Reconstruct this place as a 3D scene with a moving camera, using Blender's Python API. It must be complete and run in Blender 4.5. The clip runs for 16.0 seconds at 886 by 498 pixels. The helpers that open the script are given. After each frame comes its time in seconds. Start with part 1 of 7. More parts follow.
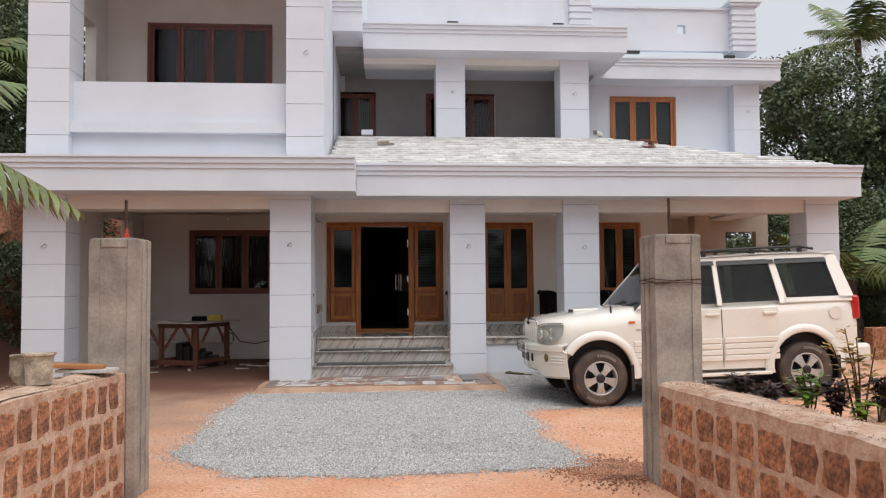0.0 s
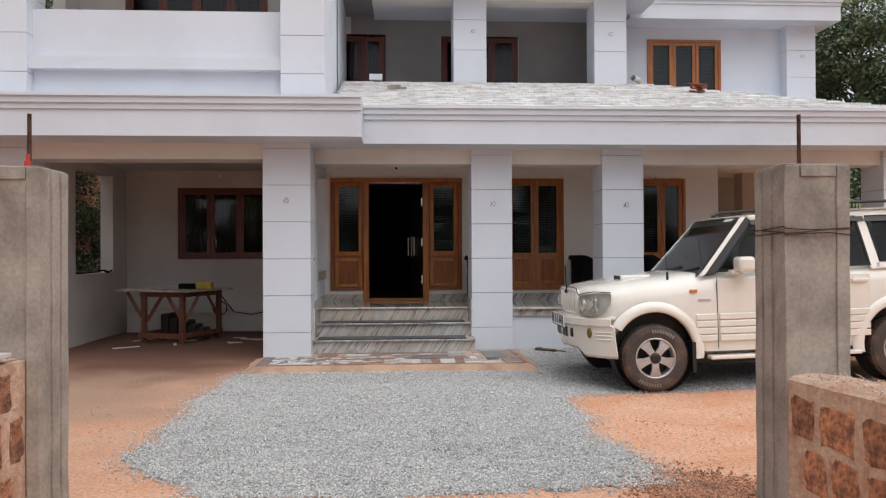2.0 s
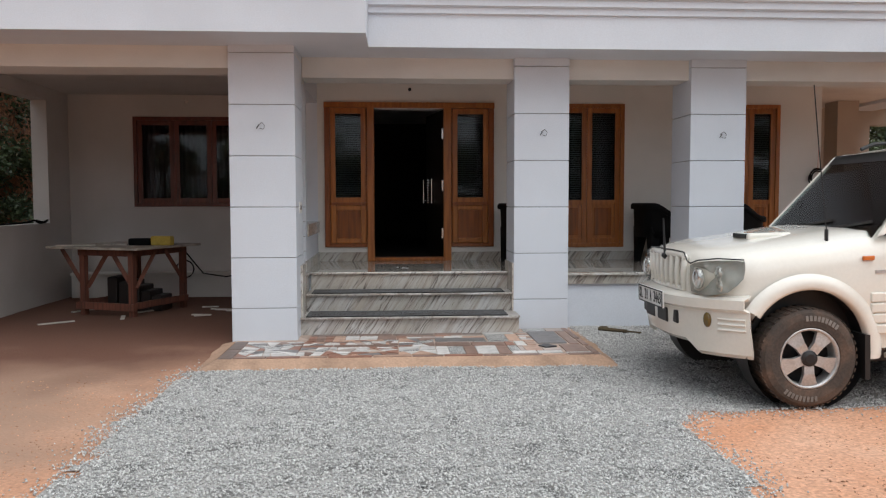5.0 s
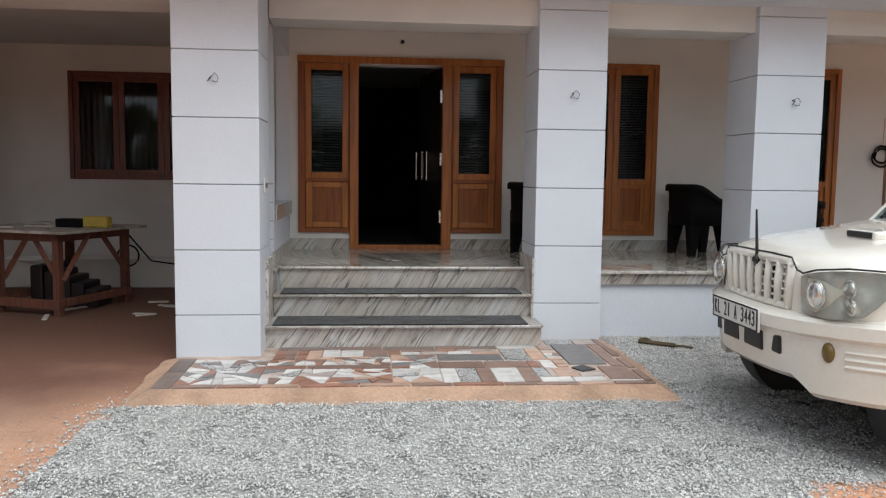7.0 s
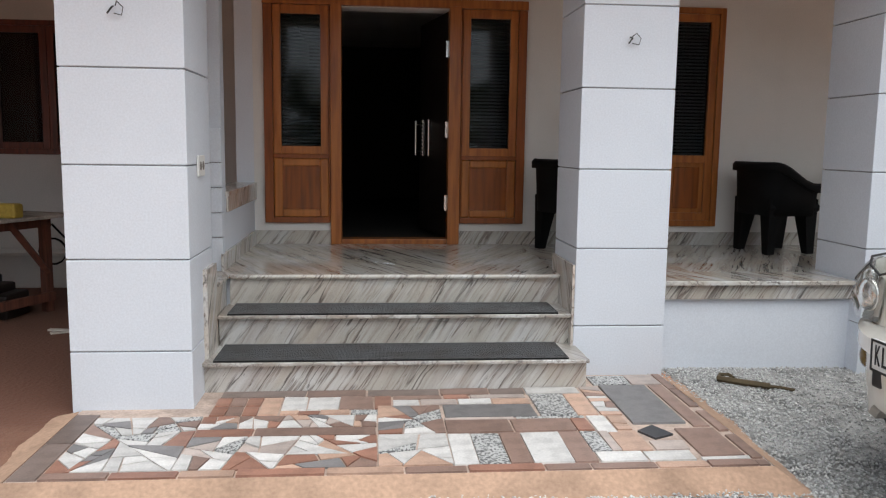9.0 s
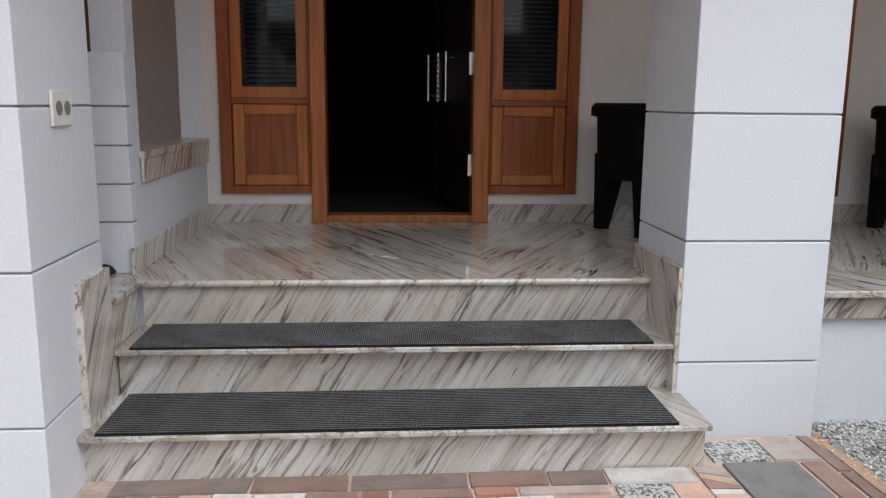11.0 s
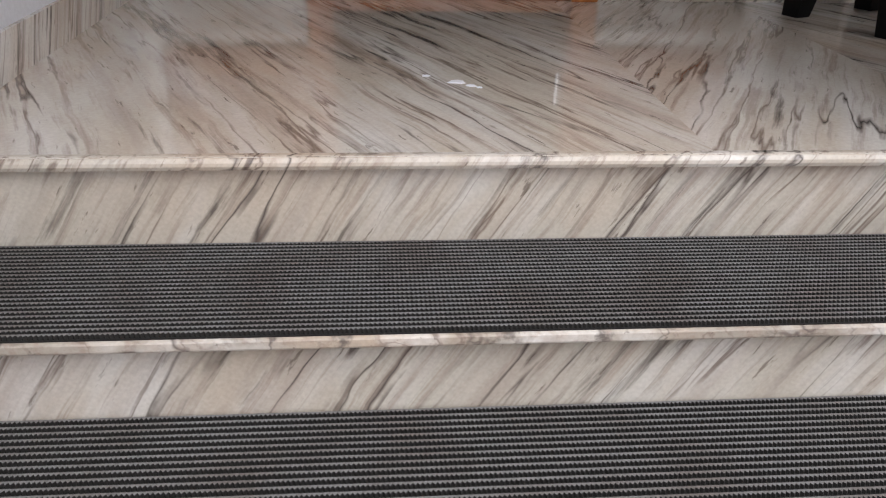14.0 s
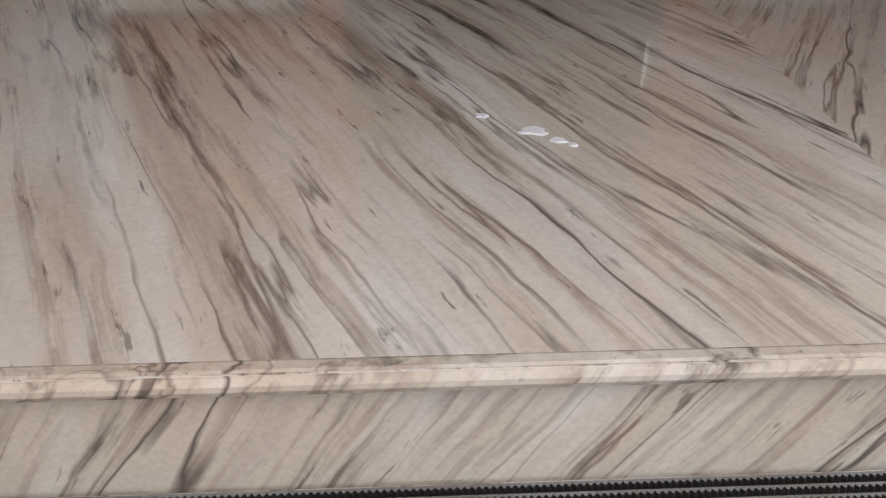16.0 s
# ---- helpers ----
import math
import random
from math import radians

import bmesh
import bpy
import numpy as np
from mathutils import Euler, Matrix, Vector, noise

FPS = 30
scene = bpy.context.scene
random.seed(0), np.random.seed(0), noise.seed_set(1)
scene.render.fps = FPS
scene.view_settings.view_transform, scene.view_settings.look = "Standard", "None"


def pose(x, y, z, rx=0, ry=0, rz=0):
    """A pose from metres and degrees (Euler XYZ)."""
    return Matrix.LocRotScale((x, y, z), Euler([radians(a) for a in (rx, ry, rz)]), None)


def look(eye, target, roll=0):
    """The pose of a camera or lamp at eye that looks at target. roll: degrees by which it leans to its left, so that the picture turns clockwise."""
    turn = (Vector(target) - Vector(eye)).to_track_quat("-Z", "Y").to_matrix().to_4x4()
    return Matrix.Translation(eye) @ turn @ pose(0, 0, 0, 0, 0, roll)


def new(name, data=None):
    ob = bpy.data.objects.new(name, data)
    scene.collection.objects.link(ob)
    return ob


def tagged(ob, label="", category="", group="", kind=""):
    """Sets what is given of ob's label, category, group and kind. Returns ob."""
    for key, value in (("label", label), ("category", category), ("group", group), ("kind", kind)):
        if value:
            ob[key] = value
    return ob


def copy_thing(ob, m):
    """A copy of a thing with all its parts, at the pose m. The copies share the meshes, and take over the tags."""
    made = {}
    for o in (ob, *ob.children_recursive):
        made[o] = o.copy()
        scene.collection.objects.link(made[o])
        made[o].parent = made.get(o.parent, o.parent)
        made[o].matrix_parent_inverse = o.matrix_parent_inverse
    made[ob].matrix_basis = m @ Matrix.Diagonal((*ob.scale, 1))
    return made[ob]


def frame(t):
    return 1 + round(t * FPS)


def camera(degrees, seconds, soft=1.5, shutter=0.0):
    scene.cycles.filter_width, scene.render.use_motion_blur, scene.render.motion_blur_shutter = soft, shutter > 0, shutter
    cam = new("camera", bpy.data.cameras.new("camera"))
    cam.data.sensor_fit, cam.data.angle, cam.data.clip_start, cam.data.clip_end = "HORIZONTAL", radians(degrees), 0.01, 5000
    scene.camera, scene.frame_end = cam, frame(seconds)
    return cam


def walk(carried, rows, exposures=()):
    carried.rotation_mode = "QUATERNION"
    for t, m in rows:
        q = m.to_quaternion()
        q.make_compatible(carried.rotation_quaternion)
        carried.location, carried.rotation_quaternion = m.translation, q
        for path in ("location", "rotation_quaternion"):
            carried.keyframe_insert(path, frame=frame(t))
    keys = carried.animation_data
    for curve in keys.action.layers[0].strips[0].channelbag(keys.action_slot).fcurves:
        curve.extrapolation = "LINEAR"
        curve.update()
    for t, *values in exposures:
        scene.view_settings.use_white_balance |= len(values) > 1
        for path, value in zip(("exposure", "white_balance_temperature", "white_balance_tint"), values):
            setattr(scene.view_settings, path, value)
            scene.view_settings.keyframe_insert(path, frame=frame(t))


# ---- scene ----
cam = camera(57.9, 16.0, 1.2)
METRES, EYE, TILT, LEAN, TURN = 13.5, 1.536, 0.0, 0.0, -4.2
ROWS = [
    (0.0, 0.0, 0.0, 0.0, 0.02, 2.52, 0.37),
    (0.5, 0.0001, 0.0343, -0.0009, 0.26, 1.71, 0.26),
    (1.0, -0.0009, 0.0677, -0.0036, 1.07, 1.39, 0.2),
    (1.5, -0.0077, 0.0975, -0.0053, 0.6, 0.49, 0.04),
    (2.0, -0.011, 0.1353, -0.0076, 0.75, 0.37, 0.27),
    (2.5, -0.0207, 0.173, -0.0097, 0.92, 0.12, 0.06),
    (3.0, -0.0256, 0.2099, -0.0118, 0.76, -0.36, -0.01),
    (3.5, -0.0238, 0.2491, -0.0126, 1.35, -0.63, 0.69),
    (4.0, -0.0303, 0.2879, -0.0082, 1.32, -1.91, 0.16),
    (6.5, -0.0542, 0.4628, -0.0069, -0.44, -4.47, -0.09),
    (7.0, -0.0602, 0.496, -0.0044, -0.91, -5.32, -0.74),
    (7.5, -0.0569, 0.5327, -0.0046, -0.56, -5.78, -0.46),
    (8.0, -0.0541, 0.5661, -0.0058, -0.49, -5.86, -0.09),
    (8.5, -0.0588, 0.6013, -0.0023, -0.92, -6.62, -0.72),
    (11.0, -0.0637, 0.7822, -0.0099, 0.15, -10.4, -0.55),
    (11.5, -0.0698, 0.8119, -0.014, -0.15, -12.7, -0.98),
    (12.0, -0.0729, 0.841, -0.0168, 0.32, -16.16, -0.8),
    (12.5, -0.0752, 0.8648, -0.0197, 1.16, -19.68, -0.58),
    (13.0, -0.0819, 0.8851, -0.0215, 0.22, -22.85, -1.04),
    (13.5, -0.0857, 0.9011, -0.0222, -1.13, -25.6718, -1.3139),
    (14.0, -0.0892, 0.9261, -0.0253, -0.11, -27.2455, -1.2516),
    (14.5, -0.0891, 0.9447, -0.0262, 0.26, -28.2492, -0.8194),
    (15.0, -0.0907, 0.9605, -0.0256, -0.06, -30.0816, -0.9556),
    (15.5, -0.0931, 0.977, -0.0256, -0.45, -31.7667, -2.1764),
    (16.0, -0.0934, 0.9931, -0.0268, 1.72, -33.9348, -0.1516),
]
EXPOSURES = [(0.0, -0.05, 6500, 11), (3.5, -0.15, 6300, 9), (7.5, 0.22, 6250, 6), (11.0, 0.34, 6300, 9), (12.0, 0.5, 6400, 10), (12.6, 0.76, 6600, 12), (14.5, 0.9, 6650, 13), (15.4, 0.88, 6700, 13), (16.0, 0.8, 6800, 14)]
walk(cam, [(t, pose(0, 0, EYE, TILT, LEAN, TURN) @ pose(METRES * x, METRES * y, METRES * z, 90 + pitch, roll, yaw)) for t, x, y, z, yaw, pitch, roll in ROWS], EXPOSURES)

# ---- light ----
SUN_UP, SUN_ROUND = 62.0, 145.0
world = bpy.data.worlds.new("sky")
scene.world = world
world.use_nodes = True
wn, wl = world.node_tree.nodes, world.node_tree.links
sky = wn.new("ShaderNodeTexSky")
sky.sky_type, sky.sun_disc = "NISHITA", False
sky.sun_elevation, sky.sun_rotation = radians(SUN_UP), radians(SUN_ROUND)
sky.dust_density, sky.air_density, sky.ozone_density = 6.0, 1.0, 0.5
cloud = wn.new("ShaderNodeMixRGB")
cloud.inputs[0].default_value, cloud.inputs[2].default_value = 0.75, (8.8, 9.1, 9.6, 1)
wl.new(sky.outputs[0], cloud.inputs[1])
wl.new(cloud.outputs[0], wn["Background"].inputs[0])
wn["Background"].inputs[1].default_value = 0.1
sun = new("sun", bpy.data.lights.new("sun", "SUN"))
sun.data.energy, sun.data.angle, sun.data.color = 2.15, radians(80), (1.0, 0.985, 0.965)
a, b = radians(SUN_ROUND), radians(SUN_UP)
sun.matrix_world = look((math.sin(a) * math.cos(b) * 60, math.cos(a) * math.cos(b) * 60, math.sin(b) * 60), (0, 0, 0))


# ---- materials ----
def material(name, colour, rough=0.6, metal=0.0, vary=0.12, scale=3.0, fine=60.0, bump=0.15, second=None, mix=(0.45, 0.65), coat=0.0, per_object=0.0, per_island=0.0, depth=0.004):
    """Colour with patches and grain at two sizes, relief from the grain, and a second colour in patches."""
    m = bpy.data.materials.new(name)
    m.use_nodes = True
    n, l = m.node_tree.nodes, m.node_tree.links
    p = n["Principled BSDF"]
    p.inputs["Roughness"].default_value, p.inputs["Metallic"].default_value = rough, metal
    p.inputs["Coat Weight"].default_value = coat
    geo = n.new("ShaderNodeTexCoord")
    big, small = n.new("ShaderNodeTexNoise"), n.new("ShaderNodeTexNoise")
    for tex, s, d in ((big, scale, 6.0), (small, fine, 4.0)):
        tex.inputs["Scale"].default_value, tex.inputs["Detail"].default_value = s, d
        l.new(geo.outputs["Object"], tex.inputs["Vector"])
    base = n.new("ShaderNodeMixRGB")
    base.inputs[1].default_value = (*colour, 1)
    base.inputs[2].default_value = (*(second or [c * (1 - vary * 2) for c in colour]), 1)
    ramp = n.new("ShaderNodeMapRange")
    ramp.inputs[1].default_value, ramp.inputs[2].default_value = mix
    l.new(big.outputs[0], ramp.inputs[0])
    l.new(ramp.outputs[0], base.inputs[0])
    hsv = n.new("ShaderNodeHueSaturation")
    l.new(base.outputs[0], hsv.inputs["Color"])
    grain = n.new("ShaderNodeMapRange")
    grain.inputs[1].default_value, grain.inputs[2].default_value = 0.3, 0.7
    grain.inputs[3].default_value, grain.inputs[4].default_value = 1 - vary, 1 + vary
    l.new(small.outputs[0], grain.inputs[0])
    value = grain.outputs[0]
    if per_object or per_island:
        src = n.new("ShaderNodeObjectInfo").outputs["Random"] if per_object else n.new("ShaderNodeNewGeometry").outputs["Random Per Island"]
        spread = per_object or per_island
        r = n.new("ShaderNodeMapRange")
        r.inputs[3].default_value, r.inputs[4].default_value = 1 - spread, 1 + spread
        l.new(src, r.inputs[0])
        mul = n.new("ShaderNodeMath")
        mul.operation = "MULTIPLY"
        l.new(value, mul.inputs[0])
        l.new(r.outputs[0], mul.inputs[1])
        value = mul.outputs[0]
    l.new(value, hsv.inputs["Value"])
    l.new(hsv.outputs[0], p.inputs["Base Color"])
    if bump:
        bp = n.new("ShaderNodeBump")
        bp.inputs["Strength"].default_value, bp.inputs["Distance"].default_value = bump, depth
        l.new(small.outputs[0], bp.inputs["Height"])
        l.new(bp.outputs[0], p.inputs["Normal"])
    return m


def marble(name, angle=(0, 0, 0), along=2, rough=0.12, tone=(0.60, 0.555, 0.505)):
    """Pale veined stone: grey-brown streaks drawn out along one axis after the turn, with thin dark veins."""
    m = bpy.data.materials.new(name)
    m.use_nodes = True
    n, l = m.node_tree.nodes, m.node_tree.links
    p = n["Principled BSDF"]
    p.inputs["Roughness"].default_value = rough
    p.inputs["IOR"].default_value = 1.8
    co = n.new("ShaderNodeTexCoord")
    turn = n.new("ShaderNodeMapping")
    turn.inputs["Rotation"].default_value = [radians(v) for v in angle]
    l.new(co.outputs["Object"], turn.inputs["Vector"])
    wob = n.new("ShaderNodeTexNoise")
    wob.inputs["Scale"].default_value, wob.inputs["Detail"].default_value = 2.4, 4.0
    l.new(turn.outputs[0], wob.inputs["Vector"])
    push = n.new("ShaderNodeVectorMath")
    push.operation = "MULTIPLY_ADD"
    push.inputs[1].default_value = (0.05, 0.05, 0.05)
    l.new(wob.outputs["Color"], push.inputs[0])
    l.new(turn.outputs[0], push.inputs[2])

    def streak(across, length, detail, lo, hi, shift):
        st = n.new("ShaderNodeMapping")
        sc = [across, across, across]
        sc[along] = length
        st.inputs["Scale"].default_value = sc
        st.inputs["Location"].default_value = (shift, shift * 2, shift * 3)
        l.new(push.outputs[0], st.inputs["Vector"])
        tx = n.new("ShaderNodeTexNoise")
        tx.inputs["Scale"].default_value, tx.inputs["Detail"].default_value, tx.inputs["Roughness"].default_value = 1.0, detail, 0.62
        l.new(st.outputs[0], tx.inputs["Vector"])
        r = n.new("ShaderNodeMapRange")
        r.inputs[1].default_value, r.inputs[2].default_value = lo, hi
        l.new(tx.outputs[0], r.inputs[0])
        return r.outputs[0]

    def over(under, colour, fac, most):
        k = n.new("ShaderNodeMath")
        k.operation = "MULTIPLY"
        k.inputs[1].default_value = most
        l.new(fac, k.inputs[0])
        mx = n.new("ShaderNodeMixRGB")
        mx.inputs[2].default_value = (*colour, 1)
        if isinstance(under, tuple):
            mx.inputs[1].default_value = (*under, 1)
        else:
            l.new(under, mx.inputs[1])
        l.new(k.outputs[0], mx.inputs[0])
        return mx.outputs[0]

    def vein(across, length, width, shift):
        """Long thin lines where stretched noise passes its middle value, broken up by a mask."""
        st = n.new("ShaderNodeMapping")
        sc = [across, across, across]
        sc[along] = length
        st.inputs["Scale"].default_value = sc
        st.inputs["Location"].default_value = (shift, shift * 2, shift * 3)
        l.new(push.outputs[0], st.inputs["Vector"])
        tx = n.new("ShaderNodeTexNoise")
        tx.inputs["Scale"].default_value, tx.inputs["Detail"].default_value, tx.inputs["Roughness"].default_value = 1.0, 4.0, 0.5
        l.new(st.outputs[0], tx.inputs["Vector"])
        sub = n.new("ShaderNodeMath")
        sub.operation = "SUBTRACT"
        sub.inputs[1].default_value = 0.5
        l.new(tx.outputs[0], sub.inputs[0])
        ab = n.new("ShaderNodeMath")
        ab.operation = "ABSOLUTE"
        l.new(sub.outputs[0], ab.inputs[0])
        r = n.new("ShaderNodeMapRange")
        r.inputs[1].default_value, r.inputs[2].default_value, r.inputs[3].default_value, r.inputs[4].default_value = 0.0, width, 1.0, 0.0
        l.new(ab.outputs[0], r.inputs[0])
        mul = n.new("ShaderNodeMath")
        mul.operation = "MULTIPLY"
        l.new(r.outputs[0], mul.inputs[0])
        l.new(streak(4.0, 1.4, 3, 0.42, 0.56, shift + 2), mul.inputs[1])
        return mul.outputs[0]

    c = over(tone, (0.50, 0.405, 0.32), streak(2.4, 0.8, 4, 0.44, 0.66, 1.0), 0.55)
    c = over(c, (0.66, 0.665, 0.66), streak(4.5, 0.8, 4, 0.46, 0.64, 4.0), 0.8)
    c = over(c, (0.36, 0.30, 0.26), streak(9.0, 0.55, 8, 0.52, 0.72, 7.0), 0.75)
    c = over(c, (0.25, 0.185, 0.15), streak(42.0, 1.5, 8, 0.53, 0.66, 11.0), 0.5)
    c = over(c, (0.085, 0.07, 0.065), vein(6.5, 0.4, 0.014, 23.0), 0.95)
    c = over(c, (0.15, 0.11, 0.09), vein(13.0, 0.6, 0.024, 29.0), 0.8)
    c = over(c, (0.08, 0.068, 0.062), streak(15.0, 0.9, 7, 0.59, 0.68, 15.0), 0.85)
    c = over(c, (0.11, 0.085, 0.07), streak(60.0, 9.0, 5, 0.64, 0.70, 19.0), 0.65)
    mott = n.new("ShaderNodeTexNoise")
    mott.inputs["Scale"].default_value, mott.inputs["Detail"].default_value = 130.0, 6.0
    l.new(turn.outputs[0], mott.inputs["Vector"])
    amount = n.new("ShaderNodeMapRange")
    amount.inputs[1].default_value, amount.inputs[2].default_value, amount.inputs[3].default_value, amount.inputs[4].default_value = 0.3, 0.7, 0.92, 1.06
    l.new(mott.outputs[0], amount.inputs[0])
    shade = n.new("ShaderNodeHueSaturation")
    l.new(c, shade.inputs["Color"])
    l.new(amount.outputs[0], shade.inputs["Value"])
    l.new(shade.outputs[0], p.inputs["Base Color"])
    return m


def wood(name, colour, dark, rough=0.35, axis=2, per_object=0.08):
    m = bpy.data.materials.new(name)
    m.use_nodes = True
    n, l = m.node_tree.nodes, m.node_tree.links
    p = n["Principled BSDF"]
    p.inputs["Roughness"].default_value = rough
    co = n.new("ShaderNodeTexCoord")
    st = n.new("ShaderNodeMapping")
    sc = [28.0, 28.0, 28.0]
    sc[axis] = 2.0
    st.inputs["Scale"].default_value = sc
    l.new(co.outputs["Object"], st.inputs["Vector"])
    tx = n.new("ShaderNodeTexNoise")
    tx.inputs["Scale"].default_value, tx.inputs["Detail"].default_value = 1.0, 6.0
    l.new(st.outputs[0], tx.inputs["Vector"])
    mx = n.new("ShaderNodeMixRGB")
    mx.inputs[1].default_value, mx.inputs[2].default_value = (*colour, 1), (*dark, 1)
    r = n.new("ShaderNodeMapRange")
    r.inputs[1].default_value, r.inputs[2].default_value = 0.38, 0.66
    l.new(tx.outputs[0], r.inputs[0])
    l.new(r.outputs[0], mx.inputs[0])
    hs = n.new("ShaderNodeHueSaturation")
    oi = n.new("ShaderNodeObjectInfo")
    rr = n.new("ShaderNodeMapRange")
    rr.inputs[3].default_value, rr.inputs[4].default_value = 1 - per_object, 1 + per_object
    l.new(oi.outputs["Random"], rr.inputs[0])
    l.new(rr.outputs[0], hs.inputs["Value"])
    l.new(mx.outputs[0], hs.inputs["Color"])
    l.new(hs.outputs[0], p.inputs["Base Color"])
    bp = n.new("ShaderNodeBump")
    bp.inputs["Strength"].default_value, bp.inputs["Distance"].default_value = 0.15, 0.002
    l.new(tx.outputs[0], bp.inputs["Height"])
    l.new(bp.outputs[0], p.inputs["Normal"])
    return m


def glass(name, tint=(0.9, 0.95, 0.95), rough=0.0, clear=0.75, ior=1.45):
    """Thin pane: a mix of clear and mirror-like shares, stronger at grazing view."""
    m = bpy.data.materials.new(name)
    m.use_nodes = True
    n, l = m.node_tree.nodes, m.node_tree.links
    n.remove(n["Principled BSDF"])
    tr, gl, fr, mx = n.new("ShaderNodeBsdfTransparent"), n.new("ShaderNodeBsdfGlossy"), n.new("ShaderNodeFresnel"), n.new("ShaderNodeMixShader")
    tr.inputs[0].default_value = (*[c * clear for c in tint], 1)
    gl.inputs["Roughness"].default_value = rough
    fr.inputs[0].default_value = ior
    l.new(fr.outputs[0], mx.inputs[0])
    l.new(tr.outputs[0], mx.inputs[1])
    l.new(gl.outputs[0], mx.inputs[2])
    l.new(mx.outputs[0], n["Material Output"].inputs[0])
    return m


WHITE = material("white wall paint", (0.675, 0.71, 0.77), 0.75, vary=0.05, scale=1.1, fine=90, bump=0.12, second=(0.61, 0.64, 0.695), mix=(0.4, 0.75))
CREAM = material("cream interior paint", (0.73, 0.705, 0.67), 0.75, vary=0.04, scale=1.3, fine=90, bump=0.1, second=(0.67, 0.645, 0.61))
# pale wall paint taken greyer: shade of car porch and balcony is in it
SHADEDWALL = material("shade-greyed wall paint", (0.60, 0.57, 0.545), 0.8, vary=0.07, scale=1.0, fine=80, bump=0.12, second=(0.54, 0.51, 0.48))
GREYPAINT = material("plain matt grey", (0.30, 0.295, 0.29), 0.8, vary=0.06, scale=1.2, fine=70, bump=0.12)
# white passage walls; the shade on them is put in as tan
TAN = material("shade-tan wall paint", (0.42, 0.36, 0.30), 0.8, vary=0.06, scale=1.2, fine=70, bump=0.12)
JOINT = material("grey joint", (0.38, 0.385, 0.40), 0.9, vary=0.15, bump=0.1)
DARK = material("dark joint", (0.035, 0.035, 0.04), 0.9, vary=0.1, bump=0)
SOIL = material("red laterite soil", (0.60, 0.295, 0.168), 0.95, vary=0.24, scale=1.3, fine=38, bump=0.7, second=(0.67, 0.40, 0.27), mix=(0.32, 0.72), depth=0.02)
GRAVEL = material("grey crushed stone", (0.575, 0.57, 0.555), 0.85, vary=0.15, scale=30, fine=200, bump=0.2, per_island=0.3)
BED = material("gravel bed", (0.41, 0.40, 0.385), 0.95, vary=0.3, scale=6, fine=120, bump=0.6)
CONCRETE = material("raw concrete", (0.37, 0.33, 0.285), 0.9, vary=0.12, scale=3.0, fine=46, bump=0.35, second=(0.20, 0.175, 0.15), mix=(0.44, 0.68))
LATERITE = material("laterite stone", (0.50, 0.23, 0.12), 0.95, vary=0.32, scale=15, fine=44, bump=1.0, second=(0.21, 0.10, 0.06), mix=(0.4, 0.62), per_object=0.28, depth=0.03)
MORTAR = material("earthy pink mortar", (0.56, 0.41, 0.31), 0.95, vary=0.16, scale=6, fine=34, bump=0.8, second=(0.43, 0.25, 0.165), mix=(0.42, 0.66), depth=0.02)
MARBLE_FRONT = marble("marble riser", (0, -33, 0), 2, 0.12, (0.50, 0.475, 0.425))
MARBLE_FLOOR = marble("marble floor", (0, 0, -25), 1, 0.03, (0.555, 0.53, 0.48))
# darker copy of the floor marble: shade put into the treads' tone
MARBLE_TREAD = marble("darkened marble tread", (0, 0, -25), 1, 0.3, (0.33, 0.305, 0.27))
MARBLE_FLOOR_R = marble("marble floor slab mirrored", (0, 0, 28), 1, 0.03, (0.555, 0.53, 0.48))
MARBLE_SIDE = marble("marble skirting", (35, 0, 0), 2, 0.15)
TEAK = wood("varnished teak", (0.42, 0.145, 0.032), (0.27, 0.082, 0.018), 0.3)
TEAK_PANEL = wood("teak panel", (0.45, 0.165, 0.037), (0.30, 0.095, 0.02), 0.3)
TEAK_FIELD = wood("darker teak field", (0.31, 0.088, 0.018), (0.17, 0.05, 0.012), 0.25)
TEAK_FRAME = wood("dark teak outer frame", (0.30, 0.085, 0.02), (0.19, 0.052, 0.013), 0.3)
REDWOOD = wood("dark red wood", (0.155, 0.027, 0.012), (0.07, 0.014, 0.008), 0.35)
# taken to near-black: the unlit room's darkness is in the door leaf's colour
LEAF_DARK = wood("near-black wood", (0.013, 0.007, 0.005), (0.009, 0.005, 0.004), 0.5)
ROUGHWOOD = wood("rough site timber", (0.17, 0.058, 0.034), (0.09, 0.034, 0.022), 0.8)
PANE = glass("window pane", (0.85, 0.9, 0.92), 0.02, 0.62)
# for added sheets that stand in for the reddish look of the panes
PANETINT = material("dark red pane tint", (0.13, 0.03, 0.018), 0.9, vary=0.15, scale=3, fine=40, bump=0.2)
TILE_ROOF = material("pale roof tile", (0.58, 0.57, 0.56), 0.85, vary=0.12, scale=4, fine=40, bump=0.4, second=(0.42, 0.41, 0.40), per_object=0.1)
BLACK = material("black plastic", (0.004, 0.004, 0.0045), 0.65, vary=0.1, bump=0.1)
BLACK.node_tree.nodes["Principled BSDF"].inputs["Specular IOR Level"].default_value = 0.15
RUBBER = material("black rubber", (0.012, 0.012, 0.012), 0.75, vary=0.25, scale=12, fine=150, bump=0.3)
STEEL = material("brushed steel", (0.7, 0.7, 0.7), 0.25, 1.0, vary=0.05, bump=0)
# near-black stands in for the missing light indoors
DARKROOM = material("unlit room black", (0.018, 0.0175, 0.017), 0.9, vary=0.05)
RED_TILE = material("red clay tile", (0.30, 0.10, 0.06), 0.8, vary=0.2, scale=10)


